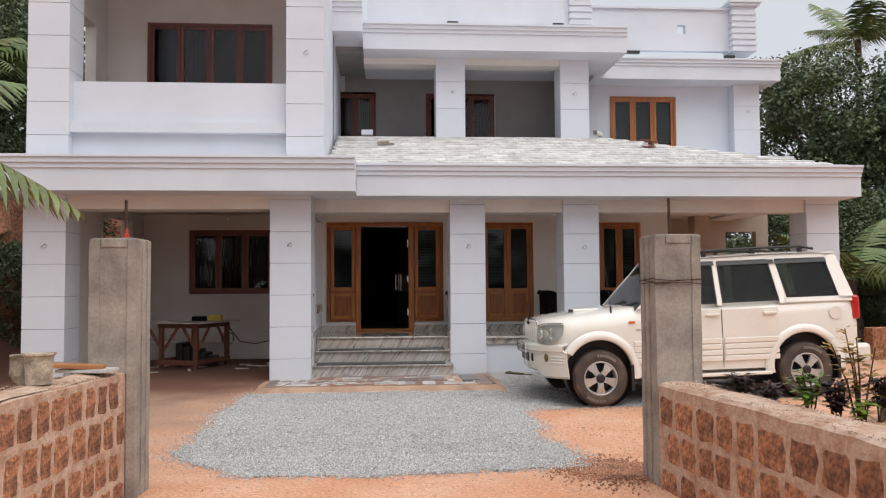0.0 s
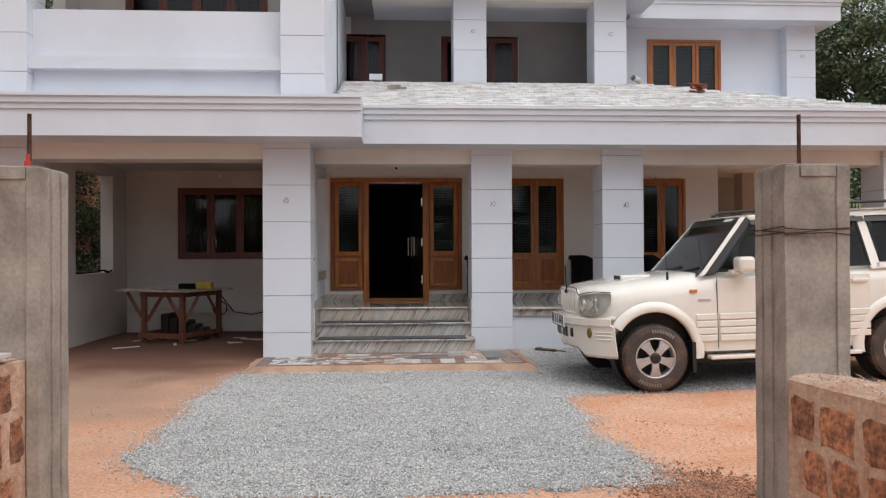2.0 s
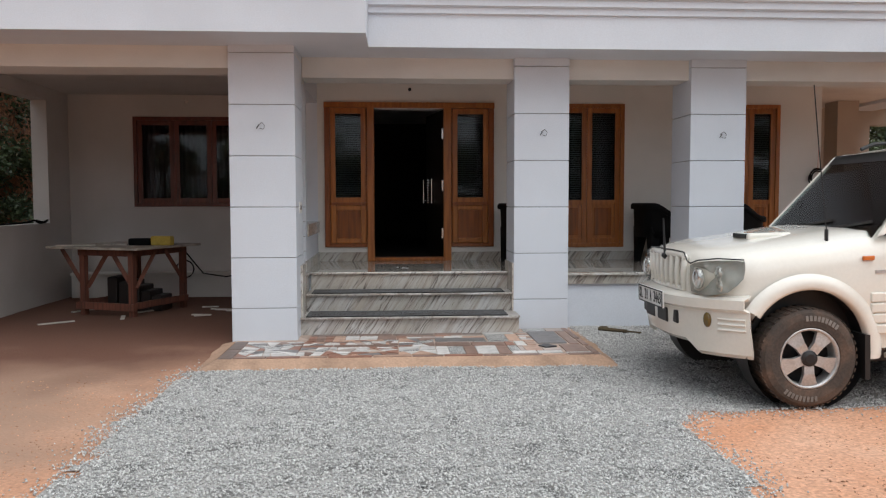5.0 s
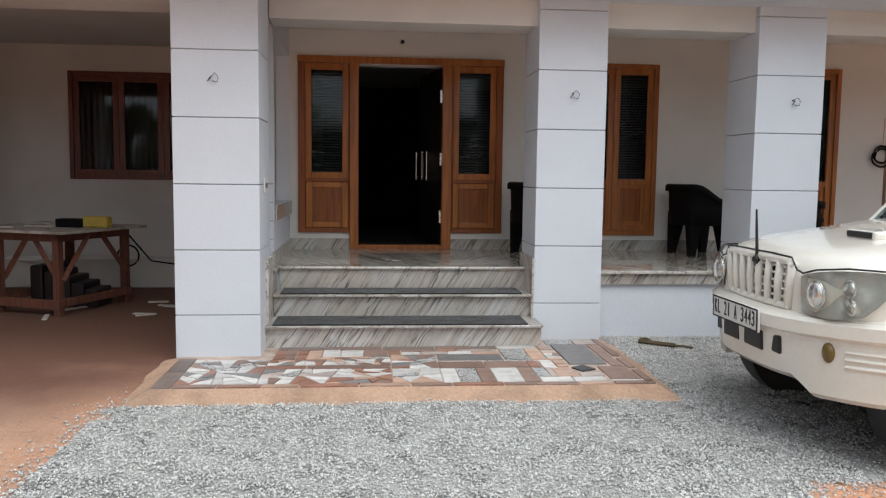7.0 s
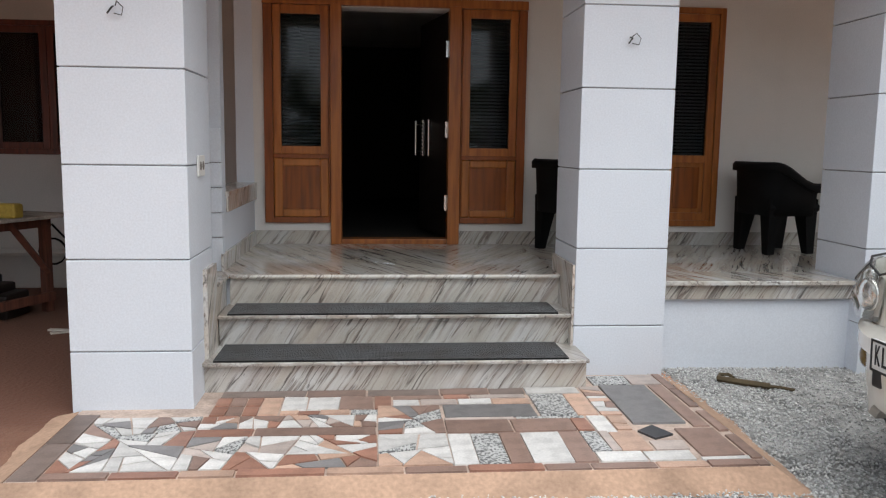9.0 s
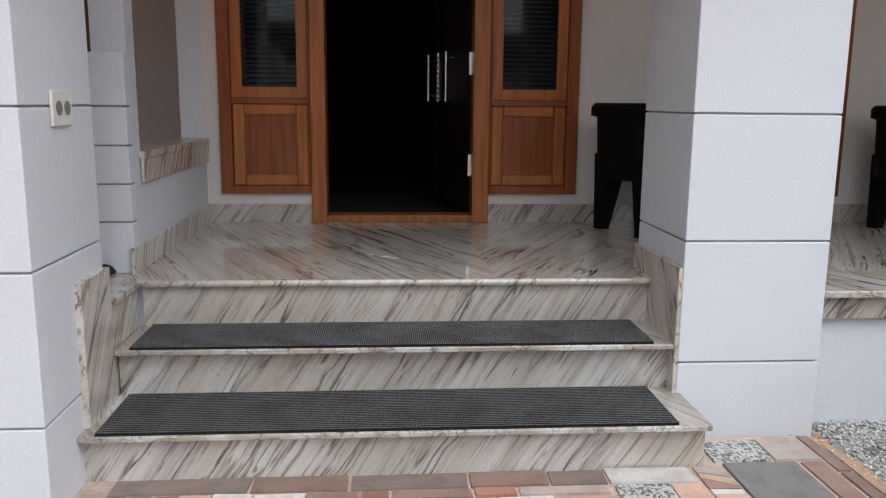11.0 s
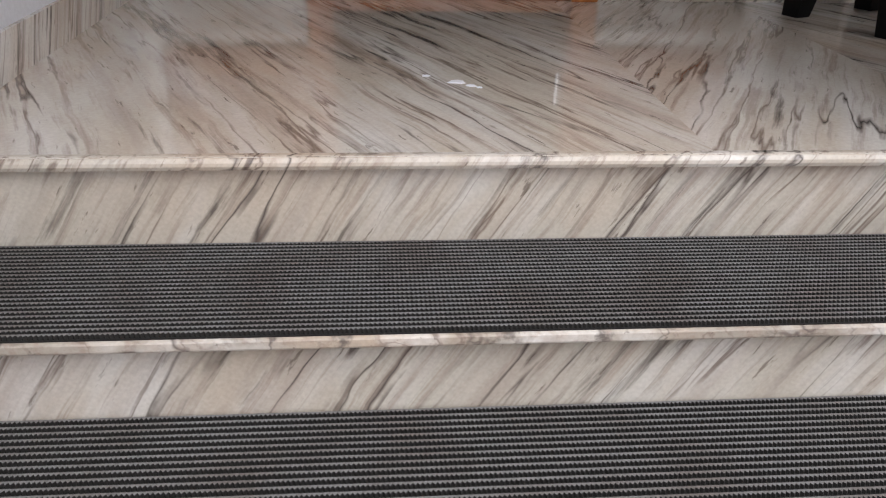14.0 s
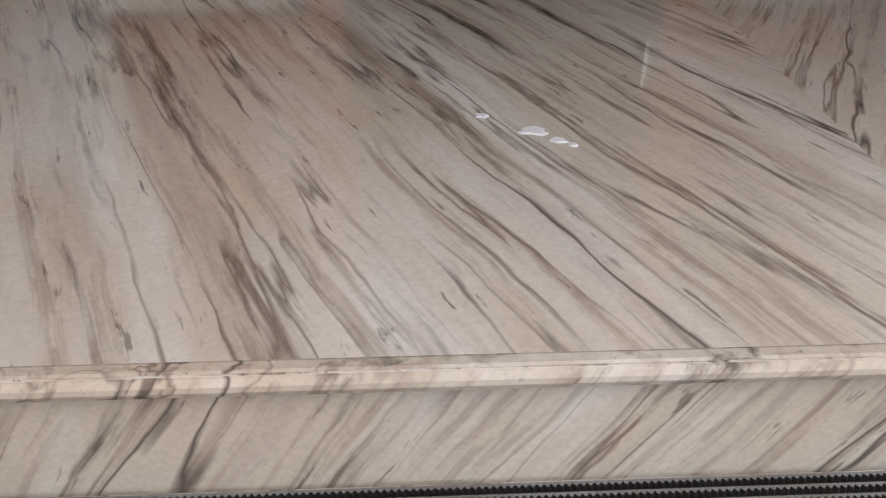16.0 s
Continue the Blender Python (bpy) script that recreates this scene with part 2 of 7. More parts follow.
# browner trodden earth towards the car porch
sn, sl = SOIL.node_tree.nodes, SOIL.node_tree.links
sp = sn["Principled BSDF"]
old = sp.inputs["Base Color"].links[0].from_socket
xyz, tc, wob_ = sn.new("ShaderNodeSeparateXYZ"), sn.new("ShaderNodeTexCoord"), sn.new("ShaderNodeTexNoise")
wob_.inputs["Scale"].default_value, wob_.inputs["Detail"].default_value = 0.9, 5.0
sl.new(tc.outputs["Object"], xyz.inputs[0])
sl.new(tc.outputs["Object"], wob_.inputs["Vector"])


def soil_ramp(socket, lo, hi):
    add = sn.new("ShaderNodeMath")
    add.operation = "MULTIPLY_ADD"
    add.inputs[1].default_value = 3.0 if hi > lo else -3.0
    sl.new(wob_.outputs[0], add.inputs[0])
    sl.new(socket, add.inputs[2])
    r = sn.new("ShaderNodeMapRange")
    off = 1.5 if hi > lo else -1.5
    r.inputs[1].default_value, r.inputs[2].default_value = lo + off, hi + off
    sl.new(add.outputs[0], r.inputs[0])
    return r.outputs[0]


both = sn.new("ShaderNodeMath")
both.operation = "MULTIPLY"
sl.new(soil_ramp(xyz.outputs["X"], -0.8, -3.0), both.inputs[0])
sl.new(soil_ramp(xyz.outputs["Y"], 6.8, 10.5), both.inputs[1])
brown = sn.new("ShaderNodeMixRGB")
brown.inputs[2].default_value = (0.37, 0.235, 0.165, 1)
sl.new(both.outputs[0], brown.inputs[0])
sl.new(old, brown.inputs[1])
# shade under the car porch roof, painted as darker earth on the unpaved floor
porch_shade_mask = sn.new("ShaderNodeMath")
porch_shade_mask.operation = "MULTIPLY"
sl.new(soil_ramp(xyz.outputs["X"], -0.9, -1.9), porch_shade_mask.inputs[0])
sl.new(soil_ramp(xyz.outputs["Y"], 11.3, 13.0), porch_shade_mask.inputs[1])
porch_shade = sn.new("ShaderNodeMixRGB")
porch_shade.inputs[2].default_value = (0.155, 0.072, 0.047, 1)
sl.new(porch_shade_mask.outputs[0], porch_shade.inputs[0])
sl.new(brown.outputs[0], porch_shade.inputs[1])
sl.new(porch_shade.outputs[0], sp.inputs["Base Color"])


# ---- shaping helpers ----
def box(bm, x0, x1, y0, y1, z0, z1, bevel=0.0):
    vs = [bm.verts.new((x, y, z)) for z in (z0, z1) for y in (y0, y1) for x in (x0, x1)]
    faces = [bm.faces.new([vs[i] for i in q]) for q in ((0, 2, 3, 1), (4, 5, 7, 6), (0, 1, 5, 4), (2, 6, 7, 3), (0, 4, 6, 2), (1, 3, 7, 5))]
    if bevel:
        bmesh.ops.bevel(bm, geom=list({e for f in faces for e in f.edges}), offset=bevel, segments=2, affect="EDGES", profile=0.5)
    return bm


def boxes(*rows, bevel=0.0):
    bm = bmesh.new()
    for r in rows:
        box(bm, *r, bevel=bevel)
    return bm


def part(name, bm, mat, parent=None, label="", smooth=False):
    me = bpy.data.meshes.new(name)
    bm.normal_update()
    bm.to_mesh(me)
    bm.free()
    me.materials.append(mat)
    if smooth:
        me.polygons.foreach_set("use_smooth", [True] * len(me.polygons))
    ob = new(name, me)
    ob.parent = parent
    if label:
        tagged(ob, label)
    return ob


def share(name, me, m, parent=None):
    ob = new(name, me)
    ob.parent = parent
    ob.matrix_basis = m
    return ob


def thing(name, label, category, m=None, group=""):
    ob = new(name)
    ob.matrix_basis = m or Matrix()
    return tagged(ob, label, category, group)


def struct(name, bm, mat, label, category):
    return tagged(part(name, bm, mat), label, category, kind="structure")


def tube(bm, pts, radius, sides=8, taper=None, cap=True):
    """A round bar along a run of points."""
    pts = [Vector(p) for p in pts]
    rings = []
    for i, p in enumerate(pts):
        d = (pts[min(i + 1, len(pts) - 1)] - pts[max(i - 1, 0)]).normalized()
        side = d.cross(Vector((0, 0, 1)) if abs(d.z) < 0.9 else Vector((1, 0, 0))).normalized()
        up = side.cross(d)
        r = radius * (1 + (taper - 1) * i / (len(pts) - 1)) if taper is not None else radius
        rings.append([bm.verts.new(p + r * (math.cos(q) * side + math.sin(q) * up)) for q in (2 * math.pi * k / sides for k in range(sides))])
    for a, b in zip(rings, rings[1:]):
        for k in range(sides):
            bm.faces.new((a[k], a[(k + 1) % sides], b[(k + 1) % sides], b[k]))
    if cap:
        bm.faces.new(rings[0][::-1])
        bm.faces.new(rings[-1])
    return bm


def extrude_profile(bm, profile, x0, x1):
    """A moulding: a closed (y, z) outline swept along x."""
    a = [bm.verts.new((x0, y, z)) for y, z in profile]
    b = [bm.verts.new((x1, y, z)) for y, z in profile]
    k = len(profile)
    for i in range(k):
        bm.faces.new((a[i], a[(i + 1) % k], b[(i + 1) % k], b[i]))
    bm.faces.new(a[::-1])
    bm.faces.new(b)
    bmesh.ops.recalc_face_normals(bm, faces=bm.faces[:])
    return bm


def wall_y(name, x0, x1, y0, y1, z0, z1, holes, mat, label, category="wall"):
    """A wall along x with rectangular openings (xa, xb, za, zb) right through it."""
    bm = bmesh.new()
    xs = sorted({x0, x1, *[h[0] for h in holes], *[h[1] for h in holes]})
    zs = sorted({z0, z1, *[h[2] for h in holes], *[h[3] for h in holes]})
    for xa, xb in zip(xs, xs[1:]):
        for za, zb in zip(zs, zs[1:]):
            if not any(h[0] - 1e-6 <= xa and xb <= h[1] + 1e-6 and h[2] - 1e-6 <= za and zb <= h[3] + 1e-6 for h in holes):
                box(bm, xa, xb, y0, y1, za, zb)
    bmesh.ops.remove_doubles(bm, verts=bm.verts[:], dist=1e-5)
    inner = [f for f in bm.faces if any(g is not f and {v for v in g.verts} == {v for v in f.verts} for e in f.edges for g in e.link_faces)]
    bmesh.ops.delete(bm, geom=inner, context="FACES_ONLY")
    bmesh.ops.recalc_face_normals(bm, faces=bm.faces[:])
    return struct(name, bm, mat, label, category)


def wall_x(name, y0, y1, x0, x1, z0, z1, holes, mat, label, category="wall"):
    ob = wall_y(name, y0, y1, -x1, -x0, z0, z1, holes, mat, label, category)
    ob.data.transform(Matrix.Rotation(radians(90), 4, "Z"))
    return ob


# ---- ground ----
def ground_z(x, y):
    """The yard dips a little between the gate and the house."""
    dip = -0.1 * min(1.0, max(0.0, (y - 6.2) / 1.6)) * min(1.0, max(0.0, (13.0 - y) / 1.6))
    dip *= 1 - min(1.0, max(0.0, (x - 2.9) / 2.9))
    dip -= 0.04 * min(1.0, max(0.0, (x - 1.4) / 1.0)) * min(1.0, max(0.0, (y - 8.5) / 1.5)) * min(1.0, max(0.0, (13.4 - y) / 0.8))
    bank = 0.0
    if x < -6.3:
        bank = min(3.2, (-6.3 - x) * 0.9) * min(1.0, max(0.0, (y - 6.0) / 3.0))
    far = math.hypot(x, y - 8)
    rough = 0.012 * noise.noise((x * 1.3, y * 1.3, 0)) + 0.006 * noise.noise((x * 5, y * 5, 3)) if far < 14 else 0.0
    return dip + bank + rough - 0.005


def axis(lo, hi, near_lo, near_hi, step):
    near = list(np.arange(near_lo, near_hi + 1e-6, step))
    out, s, v = [], step, near_hi
    while v < hi:
        s *= 1.5
        v = min(hi, v + s)
        out.append(v)
    left, s, v = [], step, near_lo
    while v > lo:
        s *= 1.5
        v = max(lo, v - s)
        left.append(v)
    return left[::-1] + near + out


gx, gy = axis(-400, 400, -8, 10, 0.22), axis(-400, 400, -2, 16, 0.22)
bm = bmesh.new()
grid = [[bm.verts.new((x, y, ground_z(x, y))) for x in gx] for y in gy]
for r0, r1 in zip(grid, grid[1:]):
    for i in range(len(gx) - 1):
        bm.faces.new((r0[i], r0[i + 1], r1[i + 1], r1[i]))
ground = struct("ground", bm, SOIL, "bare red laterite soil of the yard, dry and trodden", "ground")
ground.data.polygons.foreach_set("use_smooth", [True] * len(ground.data.polygons))

# ---- house: plan in metres ----
FLOOR, WALL, LEFT_BACK, UP_BACK = 0.627, 15.8, 17.4, 18.6
SOFFIT, BEAM = 3.0, 2.78

# ground floor back wall of the porch with door and window openings
wall_y("wall_porch", -1.22, 5.75, WALL, WALL + 0.22, 0.0, 3.6, [(-0.5, 0.5, 0.0, 2.68), (-1.06, -0.5, 0.86, 2.68), (0.5, 1.1, 0.86, 2.68), (1.95, 2.94, 0.82, 2.72), (4.3, 5.14, 0.82, 2.72)], CREAM, "cream painted porch wall with door and window openings")
wall_y("wall_car_porch", -5.3, -1.37, LEFT_BACK, LEFT_BACK + 0.22, -0.05, 3.6, [(-4.08, -2.4, 1.4, 2.68)], SHADEDWALL, "shade-greyed back wall of the car porch")
wall_x("wall_side", 13.75, LEFT_BACK, -5.32, -5.1, -0.05, 3.6, [(14.95, 16.65, 1.13, 2.87)], SHADEDWALL, "shade-greyed side wall with an unglazed window opening")
wall_x("wall_between", 14.3, LEFT_BACK, -1.37, -1.22, -0.05, 3.6, [(14.42, WALL, 1.13, 2.75)], WHITE, "white dividing wall with a wide opening over a sill")
wall_x("wall_porch_end", WALL + 0.22, 22.0, 5.53, 5.75, 0.0, 3.6, [], CREAM, "cream end wall of the porch room")
# rooms behind the openings; their lack of light is put into near-black colour
struct("room_wall", boxes((-1.37, 5.53, 21.8, 22.0, 0, 3.6), (-1.37, -1.2, 17.62, 21.8, 0, 3.6)), DARKROOM, "room wall coloured near-black for the unlit indoors", "wall")
struct("room_floor", boxes((-1.22, 5.53, 16.02, 21.8, 0.5, FLOOR - 0.004)), DARKROOM, "room floor coloured near-black for the unlit indoors", "floor")
struct("room_wall_left", boxes((-5.3, -1.37, 21.8, 22.0, 0, 3.6), (-5.3, -5.1, 17.62, 21.8, 0, 3.6)), DARKROOM, "side room wall coloured near-black for the unlit indoors", "wall")
struct("floor_slab", boxes((-5.3, 5.75, 13.72, 22.0, 3.28, 3.5)), WHITE, "white concrete slab over the ground floor", "ceiling")
struct("ceiling", boxes((-1.3, 8.5, 13.8, 21.9, SOFFIT + 0.05, SOFFIT + 0.2)), CREAM, "cream painted ceiling of the porch", "ceiling")
struct("ceiling_car_porch", boxes((-5.1, -1.3, 13.8, 21.9, SOFFIT + 0.05, SOFFIT + 0.2)), SHADEDWALL, "shade-greyed ceiling of the car porch", "ceiling")
# beams at the pillar line
struct("beam_left", boxes((-5.72, -1.19, 13.2, 13.7, BEAM, SOFFIT + 0.05)), CREAM, "cream beam over the car porch", "beam")
struct("beam_middle", boxes((-1.19, 1.13, 13.8, 14.2, BEAM, SOFFIT + 0.05)), CREAM, "cream beam over the steps", "beam")
struct("beam_right", boxes((1.74, 3.11, 13.8, 14.2, BEAM, SOFFIT + 0.05), (3.74, 7.5, 13.8, 14.2, BEAM, SOFFIT + 0.05)), CREAM, "cream beam over the porch edge", "beam")
struct("beam_between", boxes((-1.5, -1.22, 13.72, 14.3, BEAM, SOFFIT + 0.05)), CREAM, "cream beam between the porches", "beam")


def pillar(name, x0, x1, y0, y1, z0, first, pitch, top, label):
    """Square white pillar dressed in courses with grey recessed joints."""
    th = thing(name, label, "pillar", Matrix.Translation(((x0 + x1) / 2, (y0 + y1) / 2, z0)), "grooved pillars of the house")
    th["kind"] = "structure"
    w, d = (x1 - x0) / 2, (y1 - y0) / 2
    part("core", boxes((-w + 0.012, w - 0.012, -d + 0.012, d - 0.012, 0, top - z0)), JOINT, th)
    z, cuts = first, [z0]
    while z < top - 0.1:
        cuts.append(z)
        z += pitch
    cuts.append(top)
    for za, zb in zip(cuts, cuts[1:]):
        part("course", boxes((-w, w, -d, d, za - z0 + (0.004 if za > z0 else 0), zb - z0 - (0.004 if zb < top else 0)), bevel=0.004), WHITE, th)
    return th


GROOVED = "white painted square pillar with dark horizontal grooves"
pillar("pillar", -1.85, -1.19, 13.13, 13.75, -0.06, 0.345, 0.516, SOFFIT + 0.05, GROOVED)
pillar("pillar", 1.13, 1.74, 13.72, 14.32, -0.06, 0.34, 0.514, SOFFIT + 0.05, GROOVED)
pillar("pillar", 3.11, 3.74, 13.72, 14.32, -0.06, 0.34, 0.514, SOFFIT + 0.05, GROOVED)
pillar("pillar", 7.5, 8.1, 13.72, 14.32, -0.06, 0.34, 0.514, SOFFIT + 0.05, GROOVED)
pillar("pillar", -5.72, -5.06, 13.13, 13.75, -0.06, 0.345, 0.516, SOFFIT + 0.05, GROOVED)
pillar("pillar", -1.37, -1.21, 14.22, 14.3, FLOOR, 0.86, 0.17, 1.6, "narrow white pilaster with close grooves beside the sill")
pillar("pillar", -1.58, -0.975, 13.0, 13.6, 3.5, 3.94, 0.532, 8.2, "white grooved pillar of the upper balcony")
pillar("pillar", -5.634, -4.99, 13.0, 13.6, 3.5, 3.94, 0.532, 8.2, "white grooved pillar of the upper balcony")
pillar("pillar", 1.10, 1.72, 16.75, 17.35, 4.3, 5.255, 0.568, 6.335, "white grooved pillar of the upper porch")
pillar("pillar", 3.77, 4.39, 16.75, 17.35, 4.3, 5.255, 0.568, 6.335, "white grooved pillar of the upper porch")
pillar("pillar", 8.29, 8.92, 18.3, 18.9, 3.9, 4.58, 0.57, 6.3, "white grooved corner pillar of the upper room")


# ---- eaves ----
def eave_profile(y, z0, z1, back):
    h = z1 - z0
    return [(back, z0), (y + 0.05, z0), (y + 0.05, z0 + 0.62 * h), (y + 0.02, z0 + 0.64 * h), (y + 0.02, z0 + 0.75 * h), (y - 0.015, z0 + 0.78 * h), (y - 0.015, z0 + 0.9 * h), (y - 0.05, z0 + 0.93 * h), (y - 0.05, z1), (back, z1)]


def eave(name, x0, x1, y, z0, z1, back, label):
    return struct(name, extrude_profile(bmesh.new(), eave_profile(y, z0, z1, back), x0, x1), WHITE, label, "eave")


eave("eave_left", -7.2, -0.45, 12.45, SOFFIT, 3.545, 13.9, "white moulded concrete eave over the car porch")
eave("eave_right", -0.448, 8.2, 13.13, SOFFIT, 3.53, 13.9, "white moulded concrete eave over the porch")
struct("eave_end", boxes((7.6, 8.2, 13.905, 20.0, SOFFIT, 3.53)), WHITE, "white concrete eave along the house end", "eave")
eave("eave_upper", -0.42, 5.05, 16.1, 6.33, 6.86, 18.7, "white moulded concrete eave over the upper porch")
eave("eave_upper_left", -1.2, -0.421, 15.5, 6.5, 7.1, 18.7, "white moulded concrete eave beside the balcony")
eave("eave_upper_right", 4.8, 9.25, 17.85, 6.24, 6.72, 22.0, "white moulded concrete eave over the upper room")

# ---- upper floor ----
wall_y("wall_upper", -1.3, 9.0, UP_BACK, UP_BACK + 0.2, 3.3, 6.6, [(-1.1, -0.23, 3.9, 5.98), (1.03, 2.56, 4.6, 5.96), (5.43, 6.93, 4.72, 5.94)], WHITE, "white upper wall with door and window openings")
# grey sheets just in front of the white upper wall, inside the porch
struct("wall_upper_porch", boxes((-0.9, 4.39, UP_BACK - 0.03, UP_BACK - 0.004, 5.98, 6.6), (-0.2, 0.97, UP_BACK - 0.03, UP_BACK - 0.004, 4.0, 5.98), (2.62, 4.39, UP_BACK - 0.03, UP_BACK - 0.004, 4.0, 5.98)), GREYPAINT, "grey facing on the upper porch wall", "wall")
struct("wall_upper_side", boxes((4.2, 4.39, 17.35, UP_BACK - 0.03, 4.3, 6.36)), GREYPAINT, "grey side wall of the upper porch", "wall")
struct("wall_upper_left_side", boxes((-1.3, -1.0, 13.6, UP_BACK, 3.5, 8.2)), WHITE, "white side wall of the upper balcony", "wall")
wall_y("wall_balcony", -5.6, -1.0, WALL, WALL + 0.2, 3.5, 8.2, [(-4.56, -2.2, 4.6, 6.66)], SHADEDWALL, "shade-greyed back wall of the upper balcony")
wall_x("wall_balcony_side", 13.6, WALL, -5.55, -5.35, 3.5, 8.2, [(14.2, 15.2, 4.6, 6.4)], SHADEDWALL, "shade-greyed side wall of the upper balcony")
struct("balcony_ceiling", boxes((-5.6, -1.0, 13.0, 15.8, 8.0, 8.2)), CREAM, "cream ceiling of the upper balcony", "ceiling")
struct("balcony_parapet", boxes((-4.99, -1.58, 13.2, 13.36, 3.5, 4.85), (-4.99, -1.58, 13.05, 13.2, 4.0, 4.17)), WHITE, "white balcony parapet with a projecting band", "parapet")
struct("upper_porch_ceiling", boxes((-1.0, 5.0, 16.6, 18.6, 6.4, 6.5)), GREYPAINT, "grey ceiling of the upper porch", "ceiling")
struct("upper_beam", boxes((-0.42, 1.1, 16.8, 17.2, 6.2, 6.335), (1.72, 3.77, 16.8, 17.2, 6.2, 6.335)), CREAM, "pale beam over the upper porch", "beam")
struct("upper_floor", boxes((-1.0, 9.0, 16.9, 22.0, 3.5, 4.3)), WHITE, "white floor of the upper storey", "floor")
struct("upper_room", boxes((-5.4, 9.0, 22.0, 22.2, 3.4, 6.7), (8.8, 9.0, 18.8, 22.0, 3.4, 6.7), (-5.4, -5.2, 16.0, 22.0, 3.4, 8.2)), WHITE, "white outer wall of the upper storey", "wall")
struct("upper_roof", boxes((-5.6, -1.0, 15.8, 22.2, 8.0, 8.2), (-1.0, 9.0, 18.6, 22.2, 6.72, 6.9)), WHITE, "flat white concrete roof slab", "roof")
wall_y("wall_passage", 5.75, 9.2, 18.6, 18.8, 0.0, 3.3, [(8.15, 8.9, 1.9, 2.75)], TAN, "shade-tan wall of the side passage with a small opening")
struct("passage_pier", boxes((7.0, 7.35, 17.6, 18.0, 0.0, 3.05)), TAN, "shade-tan pier of the side passage", "pillar")

# parapets on the roof
bm = boxes((-0.34, 4.26, 16.9, 17.05, 7.1, 8.3), (-0.42, 4.34, 16.82, 16.9, 7.1, 7.14))
struct("roof_parapet", bm, WHITE, "white roof parapet with small square vents", "parapet")
wall_y("roof_parapet_right", 4.7, 8.3, 18.4, 18.55, 7.06, 8.05, [(6.98, 7.19, 7.46, 7.68)], WHITE, "white roof parapet with a small square hole", "parapet")
struct("parapet_cap", boxes((4.7, 8.3, 18.34, 18.61, 8.05, 8.1)), WHITE, "white coping on the roof parapet", "parapet")


def pier(x0, x1, y0, y1, z0, z1, label):
    th = thing("parapet_pier", label, "pier", Matrix.Translation(((x0 + x1) / 2, (y0 + y1) / 2, z0)))
    th["kind"] = "structure"
    w, d, h = (x1 - x0) / 2, (y1 - y0) / 2, z1 - z0
    part("shaft", boxes((-w + 0.03, w - 0.03, -d + 0.03, d - 0.03, 0, h - 0.1)), WHITE, th)
    n = 7
    for k in range(n):
        part("slat", boxes((-w, w, -d, d, 0.02 + k * (h - 0.2) / n, (k + 0.8) * (h - 0.2) / n), bevel=0.006), WHITE, th)
    part("capital", boxes((-w - 0.06, w + 0.06, -d - 0.06, d + 0.06, h - 0.12, h - 0.06), (-w - 0.1, w + 0.1, -d - 0.1, d + 0.1, h - 0.06, h), bevel=0.01), WHITE, th)


pier(8.25, 8.85, 18.2, 18.75, 7.0, 8.22, "white slatted parapet pier with a wide cap")
pier(4.0, 4.5, 16.8, 17.2, 7.1, 8.3, "white slatted parapet pier with a wide cap")
pier(-0.95, -0.45, 15.6, 16.1, 7.1, 8.3, "white slatted parapet pier with a wide cap")

# ---- lean-to tiled roof over the porch ----
bm = bmesh.new()
pts = [(-0.9, 13.25), (8.1, 13.25), (4.6, 16.74), (-0.9, 16.74)]
up = lambda y, d=0.0: 3.5 + (y - 13.2) * (4.66 - 3.52) / 3.54 + d
a = [bm.verts.new((x, y, up(y))) for x, y in pts]
b = [bm.verts.new((x, y, up(y, -0.12))) for x, y in pts]
bm.faces.new(a)
bm.faces.new(b[::-1])
for i in range(4):
    bm.faces.new((a[i], b[i], b[(i + 1) % 4], a[(i + 1) % 4]))
bmesh.ops.recalc_face_normals(bm, faces=bm.faces[:])
roof = struct("porch_roof", bm, TILE_ROOF, "pale sloping tiled roof over the porch, dusty with debris", "roof")
bm = bmesh.new()
v = [bm.verts.new(p) for p in ((8.1, 13.25, up(13.25)), (8.15, 21.0, up(13.25)), (4.6, 21.0, up(16.74)), (4.6, 16.74, up(16.74)))]
bm.faces.new(v)
bmesh.ops.solidify(bm, geom=bm.faces[:], thickness=0.1)
struct("porch_roof_end", bm, TILE_ROOF, "pale sloping roof along the house end", "roof")

# ---- porch floor and steps ----
N = [(13.37, 0.209), (13.73, 0.418), (14.06, FLOOR)]
struct("porch_base", boxes((-1.19, 5.75, 14.12, WALL, -0.1, FLOOR - 0.03), (1.74, 8.0, 13.86, 14.12, -0.1, FLOOR - 0.13)), WHITE, "white painted plinth of the porch", "plinth")
porch_floor = struct("porch_floor", boxes((-1.22, 1.13, N[2][0] + 0.03, WALL, FLOOR - 0.029, FLOOR - 0.012), (1.13, 5.75, 14.2, WALL, FLOOR - 0.029, FLOOR - 0.012)), CONCRETE, "polished pale marble porch floor of large veined slabs", "floor")
for xa, xb, ya, mt in ((-1.22, 0.405, N[2][0], MARBLE_FLOOR), (0.405, 1.13, N[2][0], MARBLE_FLOOR_R), (1.13, 2.1, 14.2, MARBLE_FLOOR), (2.1, 3.4, 14.2, MARBLE_FLOOR_R), (3.4, 5.75, 14.2, MARBLE_FLOOR)):
    part("slab", boxes((xa, xb, ya, WALL, FLOOR - 0.012, FLOOR)), mt, porch_floor)
struct("porch_nosing", boxes((-1.144, 1.11, N[2][0] - 0.006, N[2][0] + 0.03, FLOOR - 0.03, FLOOR + 0.0015), bevel=0.012), MARBLE_FRONT, "rounded marble nosing of the top step", "trim")
